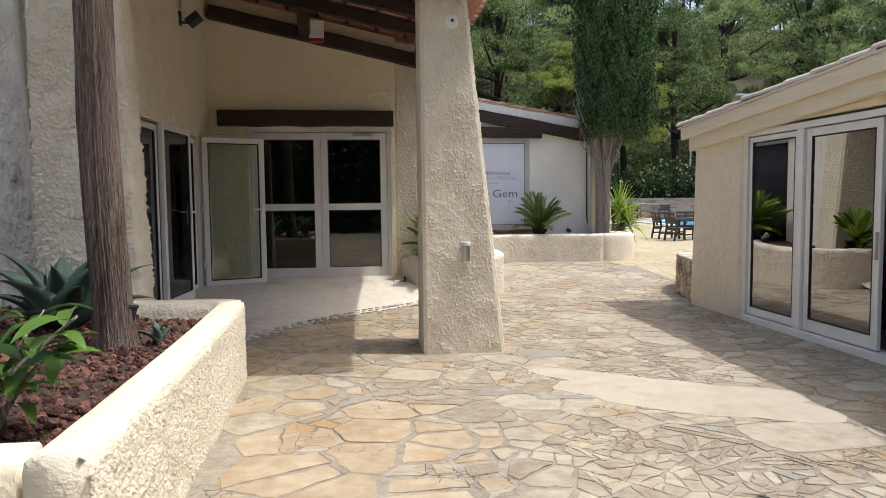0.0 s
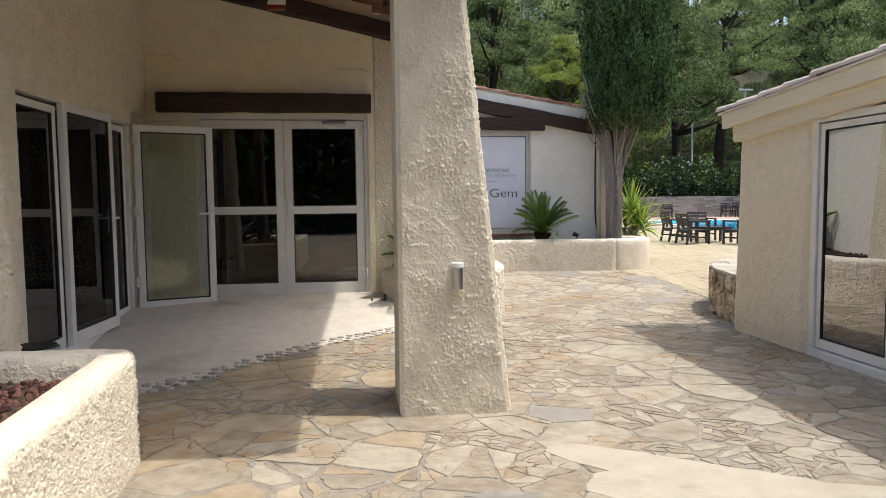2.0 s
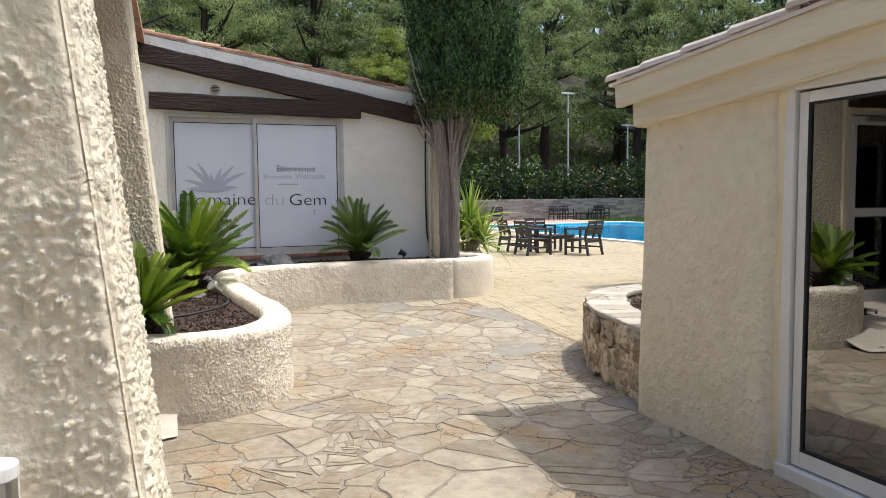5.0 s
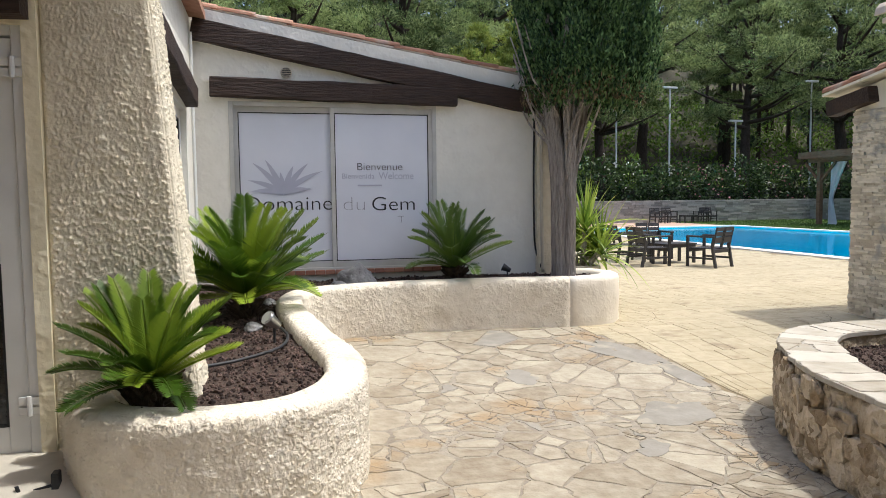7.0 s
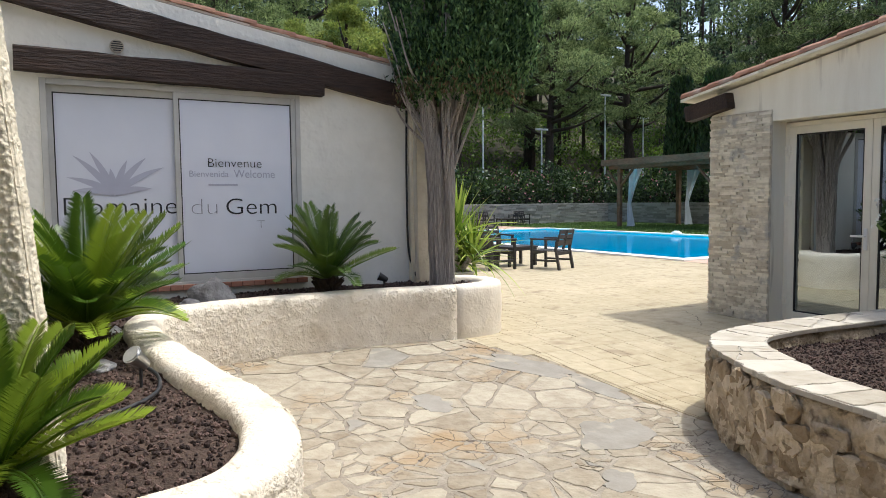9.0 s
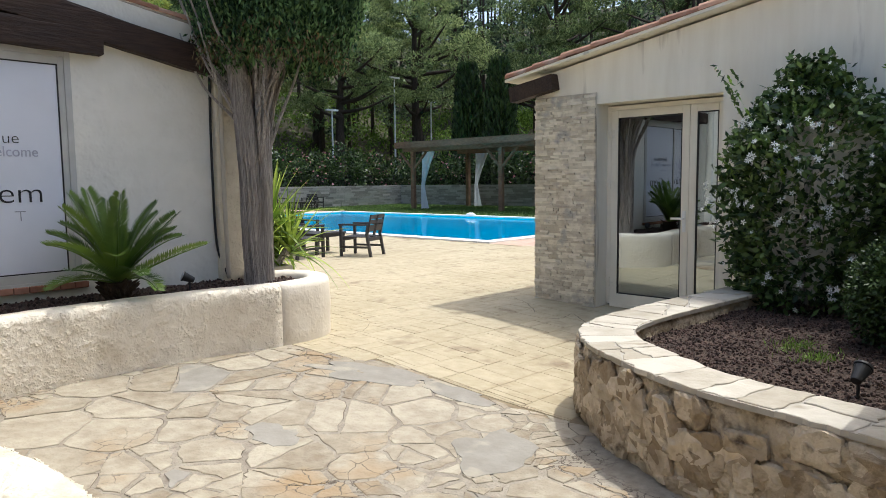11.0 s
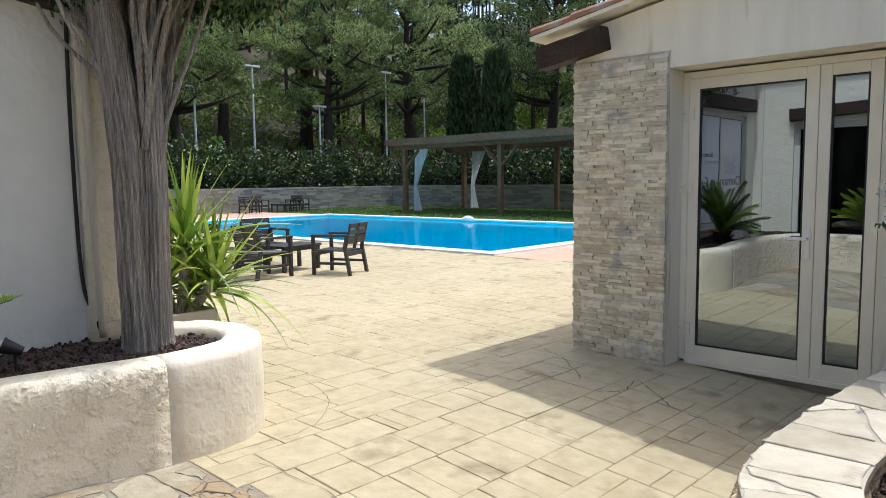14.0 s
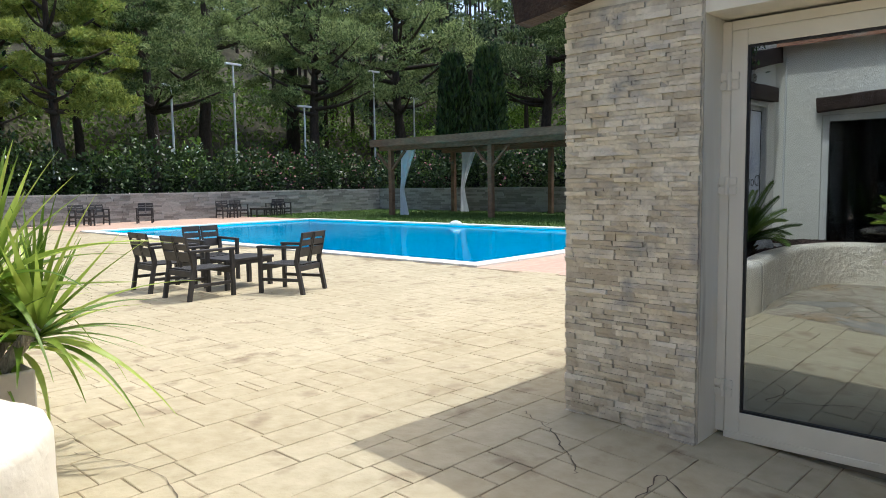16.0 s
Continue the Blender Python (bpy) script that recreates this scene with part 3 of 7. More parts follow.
def splatter(wall, keep, per_m2, r0, r1, seed, mat, patchy=0.0):
    """Thrown plaster: thousands of small lumps on the faces for which keep(centre, normal) holds, as one part of kind stuff."""
    rnd = random.Random(seed)
    me = wall.data
    verts, faces = [], []
    for p in me.polygons:
        if not keep(p.center, p.normal):
            continue
        n = p.area * per_m2
        n = int(n) + (rnd.random() < n % 1)
        if not n:
            continue
        vs = [me.vertices[i].co for i in p.vertices]
        ax = (vs[1] - vs[0]).normalized()
        ay = p.normal.cross(ax)
        for _ in range(n):
            u, v = rnd.random(), rnd.random()
            c = vs[0].lerp(vs[1], u).lerp((vs[3] if len(vs) > 3 else vs[2]).lerp(vs[2], u), v)
            if patchy and noise.noise(c * 5 + Vector((seed, 0, 0))) + 0.6 * noise.noise(c * 14) < patchy - 0.35:
                continue
            r = r0 + (r1 - r0) * rnd.random() ** 2.2
            a, st = rnd.uniform(0, 3.14), rnd.uniform(1.0, 2.0)
            h = r * rnd.uniform(0.5, 1.0)
            k = len(verts)
            for i in range(6):
                q = i * 1.0472
                e = rnd.uniform(0.75, 1.2)
                x, y = math.cos(q) * r * st * e, math.sin(q) * r * e
                x, y = x * math.cos(a) - y * math.sin(a), x * math.sin(a) + y * math.cos(a)
                verts.append(c + ax * x + ay * y - p.normal * 0.003)
            verts.append(c + p.normal * h + ax * rnd.uniform(-0.3, 0.3) * r + ay * rnd.uniform(-0.3, 0.3) * r)
            faces += [(k + i, k + (i + 1) % 6, k + 6) for i in range(6)]
    tagged(part("plaster_lumps", raw_mesh(verts, faces, mat, True), None, wall, "thrown plaster lumps"), kind="stuff")


tagged(part("wall_pier", battered(0.53, 1.25, 6.08, 6.75, -0.05, 3.5, (0.0, 0.36, 0.05, 0.1), 3)), "tapering rough cream stucco pier of the porch roof", "pillar", kind="structure")
tagged(part("wall_buttress", battered(0.48, 1.225, 10.06, 10.5, -0.05, 3.42, (0.02, 0.29, 0.03, 0.0), 7)), "tapering rough stucco buttress beside the doors", "pillar", kind="structure")
tagged(part("wall_buttress_wing", battered(-2.5, -1.70, 5.72, 6.1, -0.05, 4.6, (0.0, 0.20, 0.05, 0.0), 11)), "leaning rough stucco buttress behind the planter", "pillar", kind="structure")
def thrown_coat(wall, low_a, low_b, high_a, high_b, seed, mat, depth=0.010, bare=0.0, step=0.0065):
    """A hand-thrown coat on one face of a pillar, seen as ridges and lumps that run together; its rim dips into the wall."""
    la, lb, ha, hb = Vector(low_a), Vector(low_b), Vector(high_a), Vector(high_b)
    out = (lb - la).cross(ha - la).normalized()
    nu, nv = int((lb - la).length / step), int((ha - la).length / step)
    verts, faces = [], []
    shift = Vector((seed, seed * 0.7, 0))
    for j in range(nv + 1):
        v = j / nv
        a, b = la.lerp(ha, v), lb.lerp(hb, v)
        wide = (b - a).length
        for i in range(nu + 1):
            u = i / nu
            p = a.lerp(b, u)
            q = p + shift
            f = noise.noise(q * 66) + 0.6 * noise.noise(q * 130)
            lump = smooth01((f - 0.02) / 0.26) * (0.75 + 0.5 * noise.noise(q * 27))
            cover = smooth01((noise.noise(q * 3.4) + 0.45 * noise.noise(q * 9.5) + 0.42 - bare) / 0.3)
            rim = smooth01(min(u, 1 - u) * wide / 0.03)
            d = 0.007 + depth * lump * (0.18 + 0.82 * cover) + 0.0016 * noise.noise(q * 120)
            verts.append(p + out * (d * rim - 0.012 * (1 - rim)))
    for j in range(nv):
        for i in range(nu):
            k = j * (nu + 1) + i
            faces.append((k, k + 1, k + nu + 2, k + nu + 1))
    tagged(part("thrown_coat", raw_mesh(verts, faces, mat, True), None, wall, "thrown cream plaster coat"), kind="stuff")


PIER, BUTTRESS = bpy.data.objects["wall_pier"], bpy.data.objects["wall_buttress"]
thrown_coat(PIER, (0.53, 6.08, -0.03), (1.25, 6.08, -0.03), (0.53, 6.13, 3.45), (0.89, 6.13, 3.45), 3.1, STUCCO, 0.010, 0.28)
thrown_coat(PIER, (1.25, 6.08, -0.03), (1.25, 6.75, -0.03), (0.89, 6.13, 3.45), (0.89, 6.65, 3.45), 4.7, STUCCO, 0.011, -0.1)
splatter(PIER, lambda c, n: n.x < -0.6, 1500, 0.003, 0.008, 4, STUCCO)
thrown_coat(BUTTRESS, (0.48, 10.06, -0.03), (1.225, 10.06, -0.03), (0.50, 10.09, 3.38), (0.935, 10.09, 3.38), 8.3, STUCCO, 0.010, -0.1)
thrown_coat(BUTTRESS, (1.225, 10.06, -0.03), (1.225, 10.5, -0.03), (0.935, 10.09, 3.38), (0.935, 10.5, 3.38), 9.9, STUCCO, 0.010, -0.1)
splatter(bpy.data.objects["wall_buttress_wing"], lambda c, n: n.y < -0.6 or n.x > 0.6, 3600, 0.006, 0.03, 6, STUCCO, 0.12)
splatter(bpy.data.objects["wall_wing_front"], lambda c, n: n.y < -0.6, 1500, 0.006, 0.028, 8, STUCCO_TREE_SHADE, 0.1)
splatter(bpy.data.objects["wall_wing"], lambda c, n: n.x > 0.6, 700, 0.005, 0.02, 9, STUCCO, 0.1)
structure("wall_pilaster", boxes([(4.72, 5.0, 14.28, 14.5, 0.0, 2.86)], 0.02), STUCCO, "rough cream stucco strip at the wall's end")


def beam(name, a, b, w, h, mat, label, seed=0.0, wobble=0.012):
    """A hewn timber from a to b, w thick and h high, with uneven edges."""
    a, b = Vector(a), Vector(b)
    d = b - a
    n = max(4, int(d.length / 0.12))
    side = d.cross(Vector((0, 0, 1))).normalized()
    up = side.cross(d).normalized()
    verts, faces = [], []
    ring = [(-1, -1), (-0.9, -1), (0.9, -1), (1, -1), (1, -0.85), (1, 0.85), (1, 1), (0.9, 1), (-0.9, 1), (-1, 1), (-1, 0.85), (-1, -0.85)]
    soft = [(-0.94, -0.94), (-0.85, -1), (0.85, -1), (0.94, -0.94), (1, -0.85), (1, 0.85), (0.94, 0.94), (0.85, 1), (-0.85, 1), (-0.94, 0.94), (-1, 0.85), (-1, -0.85)]
    for i in range(n + 1):
        p = a + d * (i / n)
        for k, (u, v) in enumerate(soft):
            q = Vector((i * 0.35 + seed, k * 0.8, seed))
            verts.append(p + side * (u * w / 2 + wobble * noise.noise(q)) + up * (v * h / 2 + wobble * noise.noise(q + Vector((9, 3, 1)))))
    m = len(ring)
    for i in range(n):
        for k in range(m):
            faces.append((i * m + k, (i + 1) * m + k, (i + 1) * m + (k + 1) % m, i * m + (k + 1) % m))
    faces += [tuple(range(m)), tuple(reversed(range(n * m, n * m + m)))]
    me = raw_mesh(verts, faces, mat)
    return tagged(part(name, me), label, "beam", kind="structure")


beam("trim_lintel", (-1.92, 9.99, 2.495), (0.47, 9.99, 2.495), 0.16, 0.21, DARK_WOOD, "dark brown timber lintel over the double doors", 1)
beam("trim_rake", (-2.0, 9.97, 3.91), (1.2, 9.97, 3.21), 0.2, 0.17, DARK_WOOD, "dark brown sloping roof timber over the porch", 2)
beam("trim_sign_lintel", (0.97, 14.31, 2.755), (3.72, 14.31, 2.70), 0.13, 0.21, DARK_WOOD, "dark brown timber lintel over the sign window", 3)
beam("trim_sign_rake", (0.80, 14.315, 3.36), (4.69, 14.315, 2.645), 0.13, 0.235, DARK_WOOD, "dark brown sloping timber under the roof's edge", 4)
beam("trim_link", (0.83, 11.2, 2.72), (0.83, 13.75, 2.56), 0.14, 0.2, DARK_WOOD, "dark brown timber lintel over the side door", 5)


# ---- roofs ----
def roof_tiles(parent, origin, along, down, rows, cols, pitch, length, mat, r=0.085):
    """Barrel tiles as parts: cols columns side by side along 'along', rows of them down the slope."""
    along, down = Vector(along).normalized(), Vector(down).normalized()
    up = along.cross(down).normalized()
    if up.z < 0:
        up = -up
    bm = bmesh.new()
    seg = 6
    prof = []
    for s in range(seg + 1):
        a = math.pi * s / seg
        prof.append((math.cos(a), math.sin(a)))
    ring = []
    for t, k in ((0, 0.86), (1, 1.0)):
        ring.append([bm.verts.new((c * r * k, t * length, s * r * k)) for c, s in prof] + [bm.verts.new((c * (r - 0.014) * k, t * length, s * (r - 0.014) * k)) for c, s in reversed(prof)])
    m = len(ring[0])
    for k in range(m):
        bm.faces.new((ring[0][k], ring[0][(k + 1) % m], ring[1][(k + 1) % m], ring[1][k]))
    bm.faces.new(ring[1])
    bm.faces.new(list(reversed(ring[0])))
    bmesh.ops.recalc_face_normals(bm, faces=bm.faces)
    me = mesh_of(bm, mat, False)
    rot = Matrix((along, down, up)).transposed().to_4x4()
    rnd = random.Random(5)
    for i in range(cols):
        for j in range(rows):
            p = Vector(origin) + along * (i * pitch) + down * (j * length * 0.86) + up * (0.012 * j % 0.01 + rnd.uniform(0, 0.008))
            ob = part("tile", me, mat, parent)
            ob.matrix_local = Matrix.Translation(p) @ rot @ pose(0, 0, 0, 1.5, 0, rnd.uniform(-1.5, 1.5))


def slab(name, corners, thick, mat, label):
    """A sloping roof board through four corners (underside), thick upwards."""
    bm = bmesh.new()
    low = [bm.verts.new(c) for c in corners]
    high = [bm.verts.new((c[0], c[1], c[2] + thick)) for c in corners]
    bm.faces.new(low)
    bm.faces.new(list(reversed(high)))
    for i in range(4):
        bm.faces.new((low[i], low[(i + 1) % 4], high[(i + 1) % 4], high[i]))
    bmesh.ops.recalc_face_normals(bm, faces=bm.faces)
    return structure(name, bm, mat, label, "roof")


def porch_z(x):
    return 3.50 - 0.22 * (x - 0.85)


PORCH_ROOF = slab("roof_porch", [(-7.5, 5.25, porch_z(-7.5) + 0.1), (1.34, 5.25, porch_z(1.34) + 0.1), (1.34, 10.6, porch_z(1.34) + 0.1), (-7.5, 10.6, porch_z(-7.5) + 0.1)], 0.03, TILE, "terracotta tile roof over the porch")
roof_tiles(PORCH_ROOF, (-0.86, 5.33, porch_z(-0.86) + 0.13), (0, 1, 0), (1, 0, -0.22), 6, 26, 0.2, 0.44, TILE)
for k, y in enumerate((5.42, 6.45, 7.4, 8.3, 9.15)):
    beam("trim_purlin", (-2.04, y, porch_z(-2.04) + 0.0), (1.12, y, porch_z(1.12) + 0.0), 0.11, 0.15, DARK_WOOD, "dark brown rafter under the porch tiles", 20 + k)
for k, x in enumerate((-1.75, -1.35, -0.95, -0.55, -0.15, 0.25, 0.65, 1.05)):
    beam("trim_batten", (x, 5.4, porch_z(x) + 0.085), (x, 10.0, porch_z(x) + 0.085), 0.05, 0.035, DARK_WOOD, "dark brown tile batten", 40 + k, 0.004)
for k, (x, y) in enumerate(((-0.72, 9.9), (0.84, 9.8))):
    beam("trim_post", (x, y, 3.42 - 0.22 * x), (x, y - 0.5, porch_z(x) + 0.3), 0.15, 0.17, DARK_WOOD, "short dark brown strut above the sloping timber", 60 + k)
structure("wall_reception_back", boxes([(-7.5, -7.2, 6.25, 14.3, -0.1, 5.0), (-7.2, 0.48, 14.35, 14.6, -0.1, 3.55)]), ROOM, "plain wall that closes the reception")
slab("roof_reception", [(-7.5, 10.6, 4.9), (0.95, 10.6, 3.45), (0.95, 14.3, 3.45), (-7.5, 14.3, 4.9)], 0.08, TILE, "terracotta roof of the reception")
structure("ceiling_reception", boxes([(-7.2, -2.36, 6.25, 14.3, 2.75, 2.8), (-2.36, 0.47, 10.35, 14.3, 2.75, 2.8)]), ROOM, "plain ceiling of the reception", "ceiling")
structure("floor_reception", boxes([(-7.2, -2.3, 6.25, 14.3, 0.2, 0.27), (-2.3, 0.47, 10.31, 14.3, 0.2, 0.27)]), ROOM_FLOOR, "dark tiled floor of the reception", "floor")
# Added inner walls, coloured dark to stand for the room's shade.
structure("wall_reception_inner", boxes([(-2.6, 0.46, 13.3, 13.4, 0.27, 2.75), (-5.0, -4.9, 6.3, 13.3, 0.27, 2.75)]), ROOM_SHADE, "inner wall of the reception, coloured dark for the unlit depth")

# roof over the sign wall
SIGN_ROOF = slab("roof_sign", [(0.6, 14.365, 3.65), (5.05, 14.365, 2.91), (5.05, 20, 2.91), (0.6, 20, 3.65)], 0.02, TILE_PALE, "low tile roof behind the sign wall")
roof_tiles(SIGN_ROOF, (0.6, 14.40, 3.652), (0, 1, 0), (1, 0, -0.166), 11, 3, 0.16, 0.47, TILE, 0.055)
structure("wall_sign_back", boxes([(0.5, 4.92, 19.6, 19.9, -0.1, 2.8), (4.62, 4.92, 14.65, 19.6, -0.1, 2.75)]), STUCCO_WHITE, "white wall that closes the sign room")


# ---- glazing ----
def glazed_leaf(parent, w, h, at, mat, rail=None, stile=0.085, depth=0.05, glass=GLASS_PORCH, handle=None, bottom=None, gasket=True):
    """A framed glass leaf in its own x (width) and z; hinge at x = 0. Returns the leaf."""
    bt = bottom or stile * 1.5
    leaf = part("leaf", boxes([(0, stile, -depth / 2, depth / 2, 0, h), (w - stile, w, -depth / 2, depth / 2, 0, h), (stile, w - stile, -depth / 2, depth / 2, h - stile, h),
                               (stile, w - stile, -depth / 2, depth / 2, 0, bt)] + ([(stile, w - stile, -depth / 2, depth / 2, rail - 0.045, rail + 0.045)] if rail else []), 0.004), mat, parent, at=at)
    spans = [(bt, rail - 0.045), (rail + 0.045, h - stile)] if rail else [(bt, h - stile)]
    for lo, hi in spans:
        pane = part("pane", boxes([(stile, w - stile, -0.008, 0.008, lo, hi)]), glass, leaf, "tinted glass pane")
        pane.visible_shadow = False
        if gasket:
            g = 0.012
            part("gasket", boxes([(stile, w - stile, -0.02, 0.02, lo, lo + g), (stile, w - stile, -0.02, 0.02, hi - g, hi), (stile, stile + g, -0.02, 0.02, lo + g, hi - g), (w - stile - g, w - stile, -0.02, 0.02, lo + g, hi - g)]), GASKET, leaf)
    if handle:
        hx, hz, dirn = handle
        bm = boxes([(hx - 0.018, hx + 0.018, -depth / 2 - 0.012, -depth / 2, hz - 0.11, hz + 0.11)], 0.003)
        box(hx - 0.01 if dirn > 0 else hx - 0.13, hx + 0.13 if dirn > 0 else hx + 0.01, -depth / 2 - 0.055, -depth / 2 - 0.037, hz + 0.02, hz + 0.042, 0.006, bm)
        box(hx - 0.009, hx + 0.009, -depth / 2 - 0.045, -depth / 2 - 0.01, hz + 0.02, hz + 0.04, 0.003, bm)
        part("door_handle", bm, WHITE_PLASTIC, leaf, "white lever handle on a plate")
    return leaf


def hinge(parent, at, mat):
    bm = cyl(0.013, 0.013, 0.1, seg=10, bevel=0.003)
    box(-0.05, 0.05, 0.0, 0.018, 0.005, 0.045, 0.003, bm)
    box(-0.05, 0.05, 0.0, 0.018, 0.055, 0.095, 0.003, bm)
    part("hinge", bm, mat, parent, at=at)


def double_door():
    d = thing("door_1", "white-framed glazed double door with a middle rail, closed", "door", (-1.53, 10.10, 0.27), kind="structure")
    w, h = 1.96, 2.10
    part("door_frame", boxes([(0, 0.05, -0.04, 0.05, 0, h), (w - 0.05, w, -0.04, 0.05, 0, h), (0.05, w - 0.05, -0.04, 0.05, h - 0.05, h)], 0.004), ALU, d)
    glazed_leaf(d, 0.925, h - 0.06, pose(0.053, 0, 0.0), ALU, rail=1.0, stile=0.095, handle=None)
    right = glazed_leaf(d, 0.925, h - 0.06, pose(0.982, 0, 0.0), ALU, rail=1.0, stile=0.095, handle=(0.05, 1.0, 1))
    bm = boxes([(0.45, 0.72, -0.07, -0.026, 1.985, 2.03)], 0.006)
    box(0.2, 0.5, -0.06, -0.05, 2.036, 2.046, 0, bm)
    part("door_closer", bm, STEEL, right, "grey door closer arm")
    for z in (0.2, 1.85):
        hinge(d, pose(w - 0.045, -0.055, z), ALU)
    return d


double_door()


def wing_doors():
    """Folding glazed doors in the wing: fixed panes, a leaf ajar and one standing wide open."""
    d = thing("door_2", "white-framed glazed doors of the wing, two leaves open", "door", (-2.13, 0, 0.24), kind="structure")
    h = 1.95
    part("door_frame", boxes([(-0.05, 0.06, 6.9, 6.96, -0.1, h), (-0.05, 0.06, 9.38, 9.45, 0, h), (-0.05, 0.06, 6.96, 9.38, h, h + 0.06), (-0.06, 0.07, 6.9, 9.45, -0.12, -0.03)], 0.004), ALU, d)
    turn = pose(0.0, 0, 0, 0, 0, 90)
    for y, w in ((6.98, 0.72), (8.75, 0.62)):
        glazed_leaf(d, w, h, Matrix.Translation((0, y, -0.03)) @ turn, ALU, stile=0.06)
    glazed_leaf(d, 0.95, h + 0.04, Matrix.Translation((0.05, 7.72, -0.03)) @ pose(0, 0, 0, 0, 0, 86), ALU, stile=0.07, handle=(0.9, 1.0, -1), glass=GLASS_CLEAR)
    glazed_leaf(d, 0.80, h + 0.02, Matrix.Translation((0.10, 9.43, -0.02)) @ pose(0, 0, 0, 0, 0, 22), ALU, stile=0.07, handle=(0.76, 1.0, -1), glass=GLASS_CLEAR)
    part("stay", boxes([(0.05, 0.5, 9.44, 9.455, h + 0.03, h + 0.045)]), STEEL, d)
    for z in (0.25, 1.0, 1.75):
        hinge(d, pose(0.10, 9.40, z), ALU)
    return d


wing_doors()


def link_door():
    d = thing("door_3", "white-framed glazed side door beside the planter", "door", (0.70, 11.9, 0.42), kind="structure")
    glazed_leaf(d, 1.8, 2.0, pose(0, 0, 0, 0, 0, 90), ALU, stile=0.09)
    return d


link_door()


def letters(text, size, at, mat, parent, name, width, label="", bold=0.0):
    """A line of printed text, drawn to the given width."""
    cu = bpy.data.curves.new("text", "FONT")
    cu.body, cu.size, cu.extrude, cu.offset = text, size, 0.0015, bold
    tmp = bpy.data.objects.new("tmp", cu)
    scene.collection.objects.link(tmp)
    bpy.context.view_layer.update()
    me = bpy.data.meshes.new_from_object(tmp.evaluated_get(bpy.context.evaluated_depsgraph_get()))
    bpy.data.objects.remove(tmp)
    xs = [v.co.x for v in me.vertices]
    k = width / (max(xs) - min(xs))
    me.transform(Matrix.Diagonal((k, 1, 1, 1)) @ Matrix.Translation((-min(xs), 0, 0)))
    me.materials.clear()
    me.materials.append(mat)
    return part(name, me, mat, parent, label, at=at)


